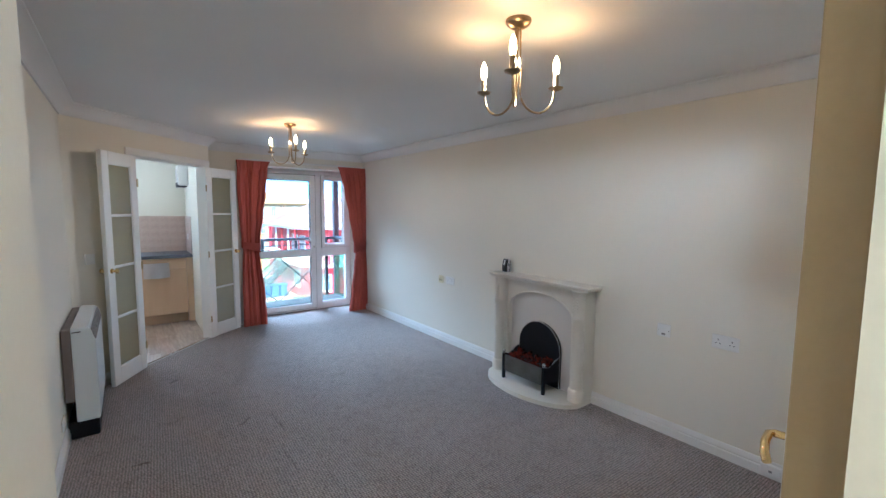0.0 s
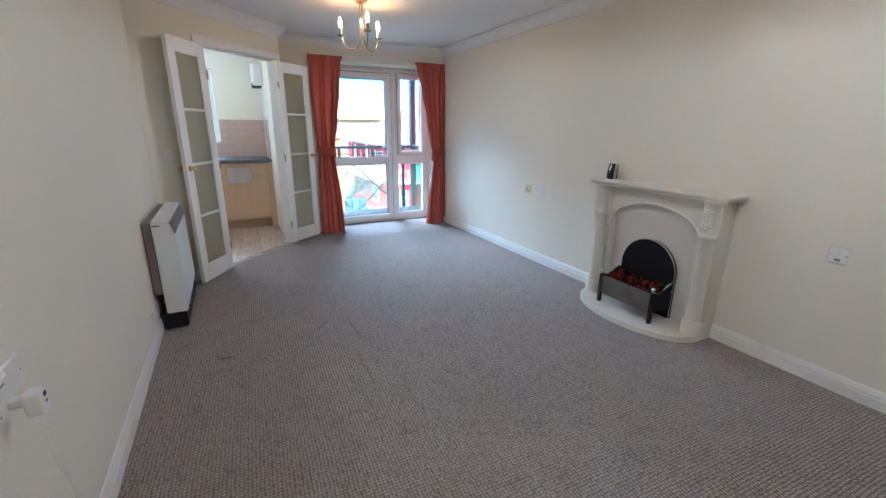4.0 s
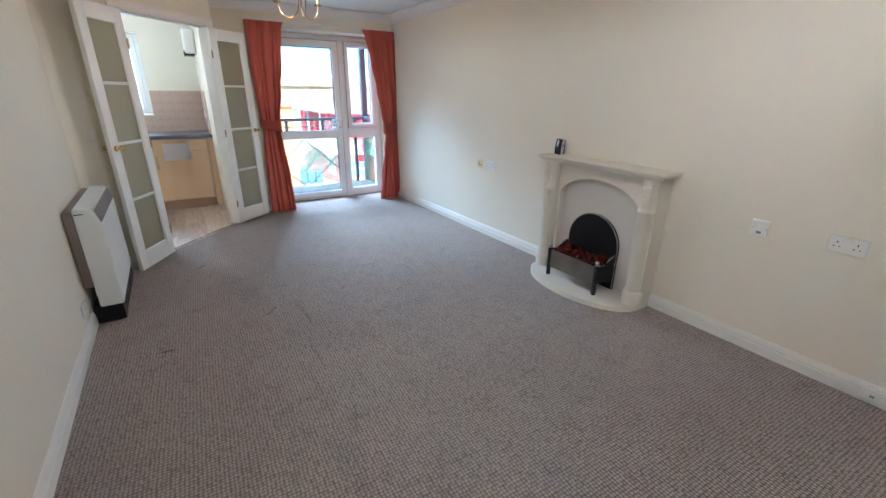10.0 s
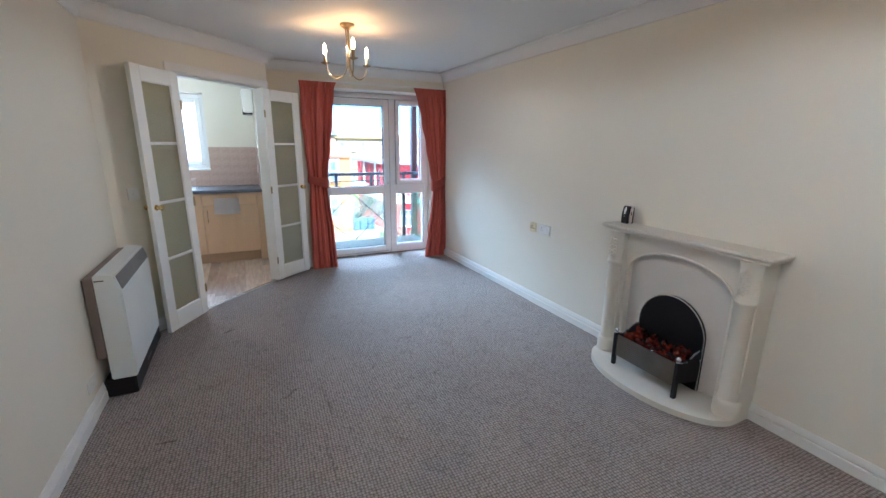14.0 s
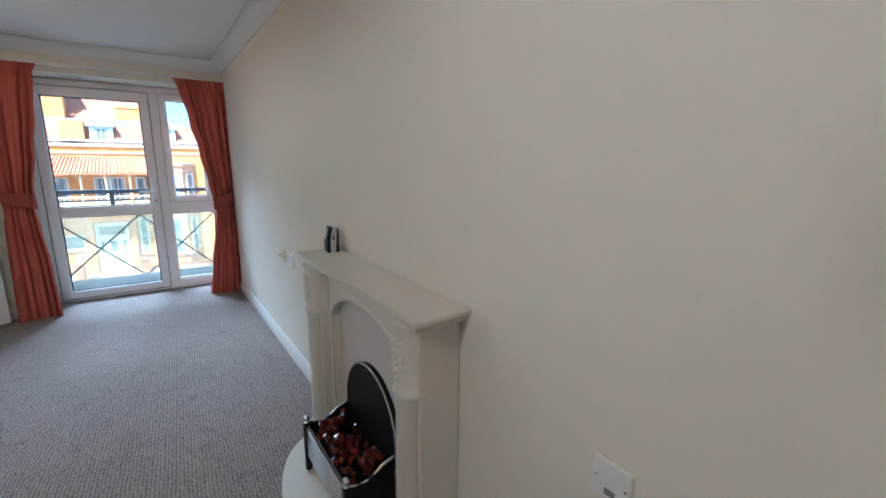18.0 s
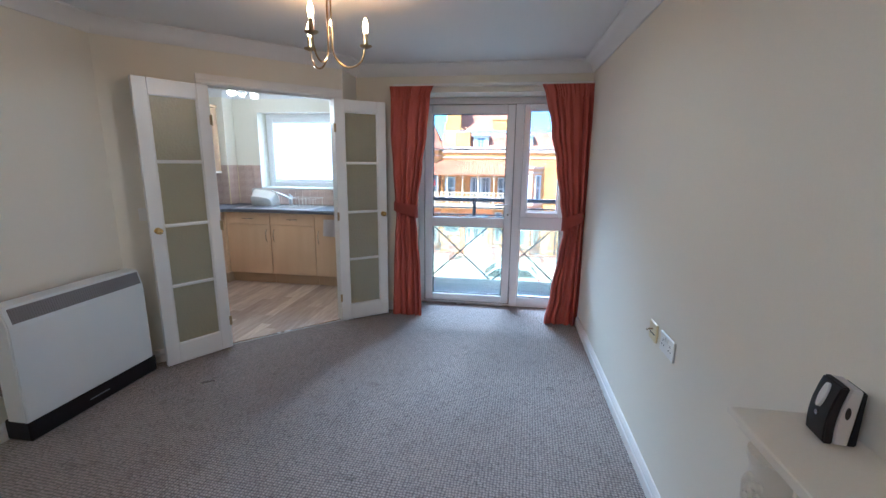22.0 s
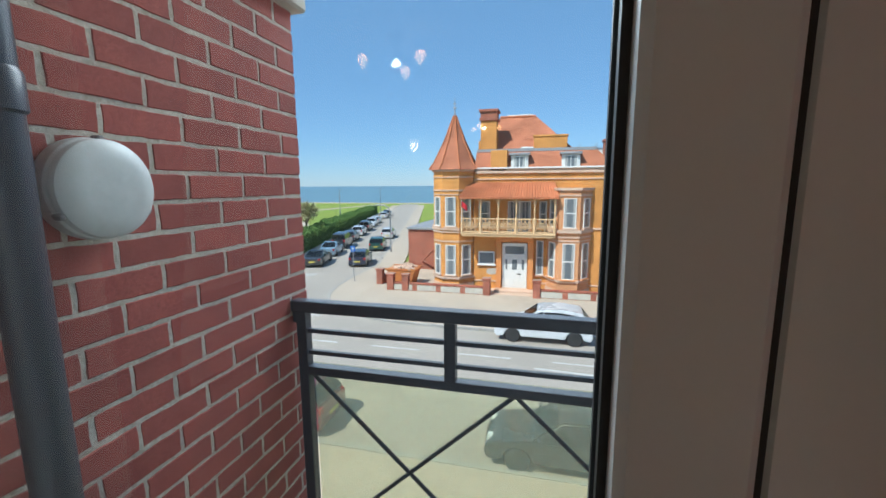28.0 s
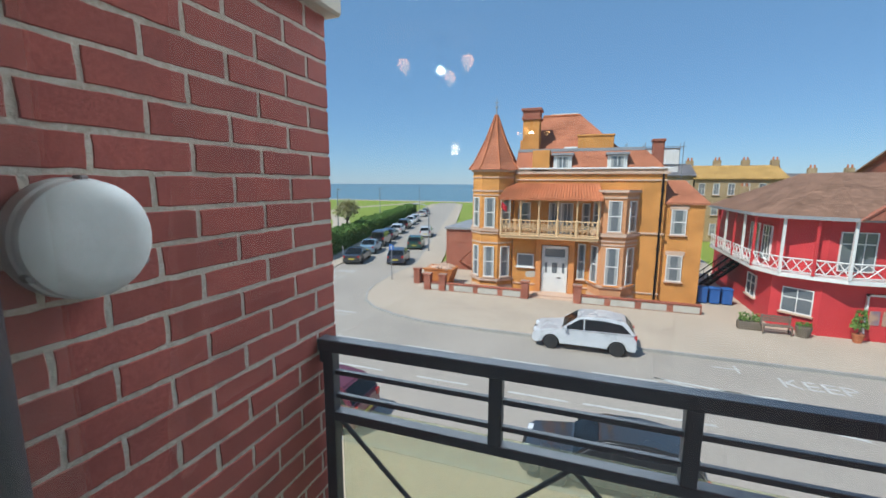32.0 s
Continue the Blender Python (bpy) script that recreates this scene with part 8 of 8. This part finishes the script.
oh.add("porch", boxes(((-1.05, 34.45, -5.65), (-0.70, 34.8, -1.98)), ((1.08, 34.45, -5.65), (1.45, 34.8, -1.98)), ((-1.05, 34.40, -2.40), (1.45, 34.8, -1.98)), bev=0.02), M_OCHRE, label="orange plaster porch pilasters")
oh.add("step", boxes(((-1.1, 33.7, G), (1.5, 34.8, -5.65)), ((-1.4, 33.3, G), (1.75, 34.8, -5.78)), bev=0.015), M_BAND)
oh.window((-2.35, 34.8), (-1.2, 34.8), -4.05, -3.15, 1, 0, True, net=False, fw=0.09, surround=M_TRIMW)
oh.add("bare_patch", prism(nb(), [(-1.85, 0), (-1.2, 0.05), (-1.1, 0.35), (-1.35, 0.5), (-1.9, 0.42), (-2.0, 0.2)], 0, 0.006, m=Matrix.Translation((0.2, 34.797, -4.8)) @ Matrix.Rotation(radians(90), 4, "X")), M_RENDER)
oh.window((1.62, 34.8), (2.1, 34.8), -4.65, -2.3)
# wing and pipes
oh.add("roof", slope(slope(nb(), (6.4, 34.95, 0.5), (8.95, 34.95, 0.5), (7.9, 37, 1.85), (6.5, 37, 1.85)), (8.95, 34.95, 0.5), (8.95, 42, 0.5), (7.9, 41, 1.85), (7.9, 37, 1.85)), M_RTILE)
oh.add("lintel", boxes(((6.85, 35.04, 0.07), (7.9, 35.12, 0.32)), ((6.8, 35.04, -2.77), (7.87, 35.12, -2.5)), bev=0.01), M_BAND)
oh.window((6.96, 35.1), (7.8, 35.1), -1.47, 0.07)
oh.window((6.9, 35.1), (7.77, 35.1), -4.4, -2.77)
pipe = rod(nb(), (6.3, 34.72, 2.2), (6.3, 34.72, G), 0.06, seg=8)
for z in (1.2, -0.6, -2.4, -4.2):
    box(pipe, (6.2, 34.72, z), (6.4, 34.82, z + 0.08))
oh.add("drainpipe", pipe, M_IRON)
oh.add("gutter", boxes(((-2.6, 34.62, 2.52), (6.6, 34.80, 2.62)), bev=0.01), M_TRIMW)
# flag on the balcony
fl = thing("flag", Matrix.Translation((-3.25, 33.3, -1.0)), "small red flag on a leaning white pole", "flag")
part("pole", rod(nb(), (0, 0, 0), (0.05, -0.35, 1.55), 0.02, seg=6), M_TRIMW, fl)
cl = nb()
prev = None
for j in range(9):
    u = j / 8
    row = [cl.verts.new((0.05 + 0.38 * u, -0.33 + 0.05 * math.sin(u * 7), 1.45 - 0.40 * v - 0.30 * u)) for v in (0, 0.5, 1)]
    if prev:
        for i in (0, 1):
            cl.faces.new((prev[i], row[i], row[i + 1], prev[i + 1]))
    prev = row
part("cloth", cl, M_REDCLOTH, fl)

# garden wall
gw = House("garden_wall", (0, 33.2, G), "low red brick garden wall with pale panels and pillars", "wall")
for x0, x1 in ((-8.3, -1.5), (1.77, 8.6)):
    gw.add("wall", boxes(((x0, 32.98, G), (x1, 33.22, G + 0.58)), ((x0, 32.94, G + 0.58), (x1, 33.26, G + 0.66)), bev=0.012), M_RBRICK)
    n = 4
    for j in range(n):
        a, b = x0 + (x1 - x0) * j / n + 0.25, x0 + (x1 - x0) * (j + 1) / n - 0.1
        gw.add("panel", box(nb(), (a, 32.955, G + 0.14), (b, 32.985, G + 0.52), 0.008), M_RENDER)
for x in (-8.3, -7.2, -1.5, 1.77):
    gw.add("pillar", boxes(((x - 0.24, 32.85, G), (x + 0.24, 33.33, G + 1.15)), ((x - 0.29, 32.80, G + 1.15), (x + 0.29, 33.38, G + 1.27)), bev=0.02), M_RBRICK)
gw.add("pillar", boxes(((-9.95, 34.3, G), (-9.47, 34.78, G + 1.15)), ((-10.0, 34.25, G + 1.15), (-9.42, 34.83, G + 1.27)), bev=0.02), M_RBRICK)
gw.add("wall", boxes(((-9.6, 34.8, G), (-9.35, 40.4, G + 0.75)), bev=0.012), M_RBRICK)
# skip full of rubble
sk = House("rubble_skip", (-8.0, 35.0, G), "worn orange steel skip full of rubble", "skip")
sb = nb()
prof = [(-9.1, G + 1.3), (-6.9, G + 1.3), (-7.3, G + 0.1), (-8.7, G + 0.1)]
a = [sb.verts.new((x, 34.2, z)) for x, z in prof]
b = [sb.verts.new((x, 35.8, z)) for x, z in prof]
for k in range(4):
    sb.faces.new((a[k], a[(k + 1) % 4], b[(k + 1) % 4], b[k]))
sb.faces.new(a)
sb.faces.new(b[::-1])
sk.add("body", sb, M_RUSTY)
for y in (34.16, 35.80):
    sk.add("rim", box(nb(), (-9.15, y, G + 1.24), (-6.85, y + 0.05, G + 1.36), 0.01), M_RUSTY)
rub = nb()
rr = random.Random(8)
for _ in range(60):
    x, y = rr.uniform(-8.9, -7.1), rr.uniform(34.3, 35.7)
    s = rr.uniform(0.08, 0.2)
    box(rub, (-s, -s * 0.6, -s * 0.5), (s, s * 0.6, s * 0.5), 0.01, m=Matrix.Translation((x, y, G + 1.34 + 0.1 * math.sin(x * 3))) @ Matrix.Rotation(rr.uniform(0, 6), 4, "Z") @ Matrix.Rotation(rr.uniform(0, 1), 4, "X"))
sk.add("rubble", rub, M_BAND, label="broken plaster and brick rubble")
# low red building beside the house
lb = House("low_outbuilding", (-7.0, 42, G), "low red brick outbuilding with flat grey roof", "building")
lb.add("wall", boxes(((-9.5, 40.5, G), (-4.2, 50, -2.35))), M_RBRICK)
lb.add("roof", box(nb(), (-9.65, 40.35, -2.35), (-4.1, 50.1, -2.15), 0.02), M_LEAD)
lb.add("coping", tube(nb(), [(-8.2, 40.4, G + 0.8), (-6.2, 38.0, G + 2.6)], 0.08, 6), M_RBRICK)

# the theatre
th = House("theatre", (15, 32, G), "crimson theatre with white lattice verandah and brown tiled roof", "theatre")
th.add("wall", prism(nb(), [(13.2, 31.2), (11.6, 32.6), (11.6, 44), (21.4, 44), (21.4, 31.2)], G, 0.0), M_CRIMSON, label="crimson painted wall")
vp = [(21.4, 30.4), (13.8, 30.4), (11.5, 31.6), (10.8, 33.3), (10.8, 42)]
th.add("verandah", prism(nb(), vp + [(11.7, 42), (11.7, 33.5), (13.2, 31.3), (21.4, 31.3)], -3.0, -2.8), M_TRIMW, label="white verandah floor edge")
for (p, q) in zip(vp, vp[1:]):
    p, q = Vector(p), Vector(q)
    d = q - p
    n = max(1, round(d.length / 1.7))
    for j in range(n):
        a, b = p + d * (j / n), p + d * ((j + 1) / n)
        post = nb()
        box(post, (a.x - 0.06, a.y - 0.06, -2.8), (a.x + 0.06, a.y + 0.06, -0.05), 0.01)
        th.add("post", post, M_TRIMW if (j + int(p.x)) % 2 else M_CRIMSON)
        pn = nb()
        dd = (b - a)
        tube(pn, [(*a, -2.02), (*b, -2.02)], 0.04, 4)
        tube(pn, [(*a, -2.68), (*b, -2.68)], 0.035, 4)
        for i in range(3):
            u, v = a + dd * (i / 3), a + dd * ((i + 1) / 3)
            rod(pn, (*u, -2.68), (*v, -2.02), 0.028, seg=4)
            rod(pn, (*v, -2.68), (*u, -2.02), 0.028, seg=4)
        th.add("lattice_panel", pn, M_TRIMW)
for (p, q) in (((13.6, 31.18), (15.0, 31.18)), ((15.6, 31.18), (17.0, 31.18)), ((17.6, 31.18), (19.0, 31.18)), ((11.58, 36.4), (11.58, 35.0)), ((11.58, 34.4), (11.58, 33.2))):
    th.window(p, q, -2.5, -0.6, 3, 0.7, False, net=False)
th.add("eave", prism(nb(), [(21.5, 30.1), (13.7, 30.1), (11.2, 31.4), (10.5, 33.2), (10.5, 42.2), (21.5, 42.2)], -0.05, 0.12), M_LEAD)
rf = nb()
rv = [(21.5, 30.1, 0.12), (13.7, 30.1, 0.12), (11.2, 31.4, 0.12), (10.5, 33.2, 0.12), (10.5, 42.2, 0.12), (14.5, 38.5, 2.3), (15.2, 36.0, 2.3), (21.5, 36.0, 2.3)]
vs = [rf.verts.new(p) for p in rv]
for f in ((0, 1, 6, 7), (1, 2, 6), (2, 3, 6), (3, 4, 5, 6)):
    rf.faces.new([vs[i] for i in f])
th.add("roof", rf, M_BTILE, label="brown clay tiled hipped roof")
gb = nb()
prism(gb, [(13.9, 0.05), (19.5, 0.05), (16.7, 2.3)], 0, 0.6, m=Matrix.Translation((0, 30.6, 0)) @ Matrix.Rotation(radians(90), 4, "X"))
th.add("gable", gb, M_RBRICK, label="red brick gable")
th.add("gable_board", boxes(((16.0, 29.96, 0.60), (17.2, 30.0, 1.0)), bev=0.01), M_TRIMW)
for s in (-1, 1):
    th.add("barge_board", tube(nb(), [(16.7 + s * 3.0, 29.98, 0.02), (16.7, 29.98, 2.4)], 0.07, 4), M_RBRICK)
sg = th.add("signboard", boxes(((15.3, 30.22, -3.35), (18.9, 30.28, -2.85)), bev=0.01), M_TRIMW, label="white board with crimson lettering")
letters("lettering", "THEATRE", 0.34, Matrix.Translation(Vector((17.9, 30.215, -3.22)) - th.at) @ Matrix.Rotation(radians(90), 4, "X"), M_CRIMSON, sg)
th.add("lettering_bar", boxes(((15.45, 30.21, -3.22), (16.9, 30.22, -2.98))), M_CRIMSON, sg)
for k in range(2):
    x = 15.0 + k * 1.25
    dd = th.add("door", boxes(((x, 31.12, G + 0.1), (x + 1.1, 31.2, G + 2.3)), bev=0.01), M_CRIMSON, label="crimson door with posters")
    for j in range(2):
        th.add("poster", box(nb(), (x + 0.1 + j * 0.5, 31.10, G + 0.9), (x + 0.5 + j * 0.5, 31.12, G + 1.6)), M_POSTER, dd)
    th.add("door_frame", boxes(((x - 0.08, 31.08, G + 0.1), (x, 31.2, G + 2.4)), ((x + 1.1, 31.08, G + 0.1), (x + 1.18, 31.2, G + 2.4)), ((x - 0.08, 31.08, G + 2.3), (x + 1.18, 31.2, G + 2.4))), M_TRIMW, dd)
th.window((12.0, 32.25), (13.0, 31.38), G + 1.0, G + 2.3, 2, 0.6, net=False)
th.window((11.58, 36.0), (11.58, 34.6), G + 1.0, G + 2.3, 2, 0.6, net=False)
pt_rnd = random.Random(4)
for k, (x, y) in enumerate(((14.6, 30.7), (17.7, 30.7))):
    pot = thing("potted_tree", Matrix.Translation((x, y, G + 0.1)), "small clipped evergreen in a terracotta pot", "plant", "pots by the theatre door")
    part("pot", lathe(nb(), [(0.16, 0), (0.22, 0.35), (0.24, 0.36), (0.24, 0.42), (0.2, 0.42)], seg=12), M_CTILE, pot, smooth=True)
    part("trunk", rod(nb(), (0, 0, 0.4), (0, 0, 0.8), 0.025, seg=6), M_BARK, pot)
    cr = nb()
    leafy(cr, 160, lambda: (lambda a, z: Vector((0.32 * (1 - z * 0.6) * math.cos(a), 0.32 * (1 - z * 0.6) * math.sin(a), 0.7 + z * 0.9)))(pt_rnd.uniform(0, 6.28), pt_rnd.random()), 0.10, pt_rnd)
    part("crown", cr, M_LEAF, pot)
for x, y in ((10.35, 31.2),):
    pl = thing("planter", Matrix.Translation((x, y, G + 0.1)), "dark timber planter box with green shrubs", "planter", "planters by the theatre")
    part("box", box(nb(), (-0.5, -0.22, 0), (0.5, 0.22, 0.42), 0.02), M_BARK, pl)
    cr = nb()
    leafy(cr, 120, lambda: Vector((pt_rnd.uniform(-0.45, 0.45), pt_rnd.uniform(-0.2, 0.2), pt_rnd.uniform(0.4, 0.85))), 0.10, pt_rnd)
    part("shrub", cr, M_LEAF, pl)
bench = House("garden_bench", (11.4, 30.75, G + 0.1), "weathered timber bench outside the theatre", "bench")
for k in range(4):
    bench.add("seat_slat", box(nb(), (10.75, 30.55 + 0.11 * k, G + 0.52), (12.05, 30.64 + 0.11 * k, G + 0.55)), M_BARK)
for k in range(3):
    bench.add("back_slat", box(nb(), (10.75, 30.98, G + 0.66 + 0.12 * k), (12.05, 31.01, G + 0.75 + 0.12 * k)), M_BARK)
for x in (10.78, 11.96):
    for y in (30.57, 30.95):
        bench.add("leg", box(nb(), (x, y, G + 0.1), (x + 0.06, y + 0.06, G + (0.52 if y < 30.9 else 1.02))), M_BARK)
tub = thing("round_planter", Matrix.Translation((12.5, 30.75, G + 0.1)), "round half-barrel planter outside the theatre", "planter")
part("tub", lathe(nb(), [(0.26, 0), (0.34, 0.45), (0.34, 0.55), (0.30, 0.55)], seg=16), M_BARK, tub, smooth=True)
cr = nb()
leafy(cr, 70, lambda: Vector((pt_rnd.uniform(-0.26, 0.26), pt_rnd.uniform(-0.26, 0.26), pt_rnd.uniform(0.5, 0.7))), 0.09, pt_rnd)
part("shrub", cr, M_LEAF, tub)
yard = House("yard_stair", (10.9, 38.5, G), "dark metal stair in the yard beside the theatre", "stair")
for k in range(15):
    yard.add("tread", box(nb(), (9.3 + 0.2 * k, 38.0, -5.45 + 0.19 * k), (9.56 + 0.2 * k, 39.0, -5.41 + 0.19 * k)), M_IRON)
for y in (37.98, 39.02):
    yard.add("stringer", tube(nb(), [(9.2, y, G + 0.1), (12.4, y, -2.75)], 0.10, 4), M_IRON)
    for dz in (0.5, 1.0):
        yard.add("handrail", tube(nb(), [(9.2, y, G + dz + 0.1), (12.4, y, -2.75 + dz)], 0.03, 6), M_IRON)
    for k in range(6):
        x = 9.3 + 0.6 * k
        yard.add("baluster", rod(nb(), (x, y, -5.75 + 0.95 * (x - 9.2)), (x, y, -4.75 + 0.95 * (x - 9.2)), 0.025, seg=6), M_IRON)
yard.add("platform", box(nb(), (12.3, 37.9, -2.85), (13.2, 39.1, -2.72)), M_IRON)
yard.add("prop", rod(nb(), (12.6, 38.0, G), (12.6, 38.0, -2.85), 0.06, seg=6), M_IRON)
for k in range(3):
    bn = thing("wheelie_bin", Matrix.Translation((9.2 + k * 0.68, 36.0, G + 0.1)), "blue plastic wheelie bin with closed lid", "bin", "bins in the yard")
    part("body", box(nb(), (-0.27, -0.3, 0.05), (0.27, 0.3, 0.95), 0.03), M_BLUEBIN, bn)
    part("lid", box(nb(), (-0.3, -0.34, 0.95), (0.3, 0.33, 1.03), 0.02), M_BLUEBIN, bn)
    for s in (-0.22, 0.22):
        part("wheel", rod(nb(), (s - 0.03, 0.3, 0.1), (s + 0.03, 0.3, 0.1), 0.1, seg=12), M_TYRE, bn)


def terrace(name, x0, x1, y, z1, ridge, wall_m, roof_m, label, rows, cols, depth=9.0):
    h = House(name, ((x0 + x1) / 2, y, G), label, "terrace", "houses behind the street")
    h.add("wall", boxes(((x0, y, G), (x1, y + depth, z1))), wall_m)
    h.add("roof", slope(slope(nb(), (x0 - 0.3, y - 0.3, z1), (x1 + 0.3, y - 0.3, z1), (x1 + 0.3, y + depth / 2, ridge), (x0 - 0.3, y + depth / 2, ridge)), (x1 + 0.3, y + depth + 0.3, z1), (x0 - 0.3, y + depth + 0.3, z1), (x0 - 0.3, y + depth / 2, ridge), (x1 + 0.3, y + depth / 2, ridge)), roof_m)
    for s, xe in ((1, x0), (-1, x1)):
        gb2 = nb()
        v = [gb2.verts.new(p) for p in ((xe, y, z1 - 0.05), (xe, y + depth, z1 - 0.05), (xe, y + depth / 2, ridge - 0.1))]
        w = [gb2.verts.new((p.co.x + s * 0.25, p.co.y, p.co.z)) for p in v]
        gb2.faces.new(v)
        gb2.faces.new(w[::-1])
        for k in range(3):
            gb2.faces.new((v[k], w[k], w[(k + 1) % 3], v[(k + 1) % 3]))
        h.add("gable", gb2, wall_m)
    cw = (x1 - x0) / cols
    for r in range(rows):
        zb = G + 0.9 + r * (z1 - G - 0.4) / rows
        for c in range(cols):
            xa = x0 + cw * (c + 0.28)
            h.window((xa, y), (xa + cw * 0.44, y), zb, zb + 1.5, 2, 0.5, True, net=bool((c + r) % 2))
    for c in range(0, cols + 1, 2):
        xc = x0 + cw * c
        h.add("chimney", boxes(((xc - 0.45, y + depth / 2 - 0.3, ridge - 0.6), (xc + 0.45, y + depth / 2 + 0.4, ridge + 0.7)), bev=0.02), wall_m)
        for j in (-0.22, 0.22):
            h.add("chimney_pot", lathe(nb(), [(0.13, 0), (0.10, 0.35), (0.12, 0.4)], (xc + j, y + depth / 2, ridge + 0.7), 8), M_CTILE)
    return h


M_TBRICK = brick_paint("tan_brick", (0.46, 0.335, 0.185), (0.38, 0.27, 0.15), (0.42, 0.34, 0.22))
M_LICHEN = tile_roof("lichened_orange_tiles", (0.48, 0.285, 0.085), (0.58, 0.36, 0.13))
terrace("terrace_house", 15, 25, 70, 2.4, 4.2, M_TBRICK, M_LICHEN, "tan brick terrace with lichen-orange roof", 3, 6)
terrace("terrace_house", 9.5, 14.8, 70, 2.8, 4.5, M_TBRICK, M_SLATE, "tan brick terrace with grey slate roof", 3, 3)
terrace("terrace_house", 25.3, 33, 70, 1.5, 3.1, M_TBRICK, M_SLATE, "tan brick terrace with low slate roof", 2, 4)
terrace("terrace_house", 19.0, 24.5, 60, -1.2, 0.7, M_TBRICK, M_TTILE, "low tan brick house behind the theatre", 2, 3)
terrace("corner_block", 21.6, 40, 37.5, 1.8, 4.4, M_RBRICK, M_TTILE, "tall brick corner block with tan tiled roof", 3, 7, 12)
# scaffold behind the house
sc = House("scaffold", (6.5, 46, G), "white sheeted roof scaffold behind the house", "scaffold")
for x in (4.8, 6.2, 7.6, 9.0):
    for y in (45.0, 46.5):
        sc.add("pole", rod(nb(), (x, y, G), (x, y, 5.0), 0.03, seg=6), M_GREYMET)
for z in (3.2, 4.6):
    for y in (45.0, 46.5):
        sc.add("pole", rod(nb(), (4.6, y, z), (9.2, y, z), 0.03, seg=6), M_GREYMET)
sc.add("sheet", boxes(((4.8, 46.55, 2.6), (9.0, 46.57, 4.6))), M_TRIMW)


# ---- bricks of the pier, each a piece ----
def brick_mesh(L, H, D, seed):
    """A brick with a slightly ragged face outline and chipped arrises."""
    rnd = random.Random(seed)
    n = 7 if L > 0.15 else 4
    rim = [(-L / 2 + L * k / n, -H / 2) for k in range(n)] + [(L / 2, -H / 2 + H * k / 3) for k in range(3)]
    rim += [(L / 2 - L * k / n, H / 2) for k in range(n)] + [(-L / 2, H / 2 - H * k / 3) for k in range(3)]
    rim = [(y + rnd.uniform(-0.0022, 0.0018), z + rnd.uniform(-0.0024, 0.0018)) for y, z in rim]
    bm = nb()
    back = [bm.verts.new((-D / 2, y, z)) for y, z in rim]
    edge = [bm.verts.new((D / 2 - 0.0020, y, z)) for y, z in rim]
    face = [bm.verts.new((D / 2, y - math.copysign(0.0024, y), z - math.copysign(0.0024, z))) for y, z in rim]
    for p, q in ((back, edge), (edge, face)):
        for k in range(len(rim)):
            j = (k + 1) % len(rim)
            bm.faces.new((p[k], p[j], q[j], q[k]))
    bm.faces.new(face)
    return mesh_of("brick", bm, M_BRICK)


BL, BH, BG = 0.217, 0.069, 0.012
PIER = bpy.data.objects["wall_pier"]
whole = [brick_mesh(BL, BH, 0.03, k) for k in range(9)]
half = [brick_mesh(0.109, BH, 0.03, 20 + k) for k in range(4)]
brnd = random.Random(12)
Z0 = 1.487 - 0.081 * 21
for row in range(34):
    z = Z0 + row * (BH + BG)
    if z + BH / 2 > PTOP:
        break
    y = PY1
    first = row % 2
    while y > PY0 + 0.02:
        L = 0.109 if first else BL
        first = 0
        L = min(L, y - PY0)
        if L > 0.05:
            me = brnd.choice(whole if L > 0.2 else half)
            o = new("brick", me)
            o.parent = PIER
            o.matrix_basis = Matrix.Translation((PX - 0.015 + brnd.uniform(-0.0015, 0.0015), y - L / 2, z)) @ Matrix.Diagonal((1, L / (BL if L > 0.2 else 0.109), 1, 1))
        y -= L + BG
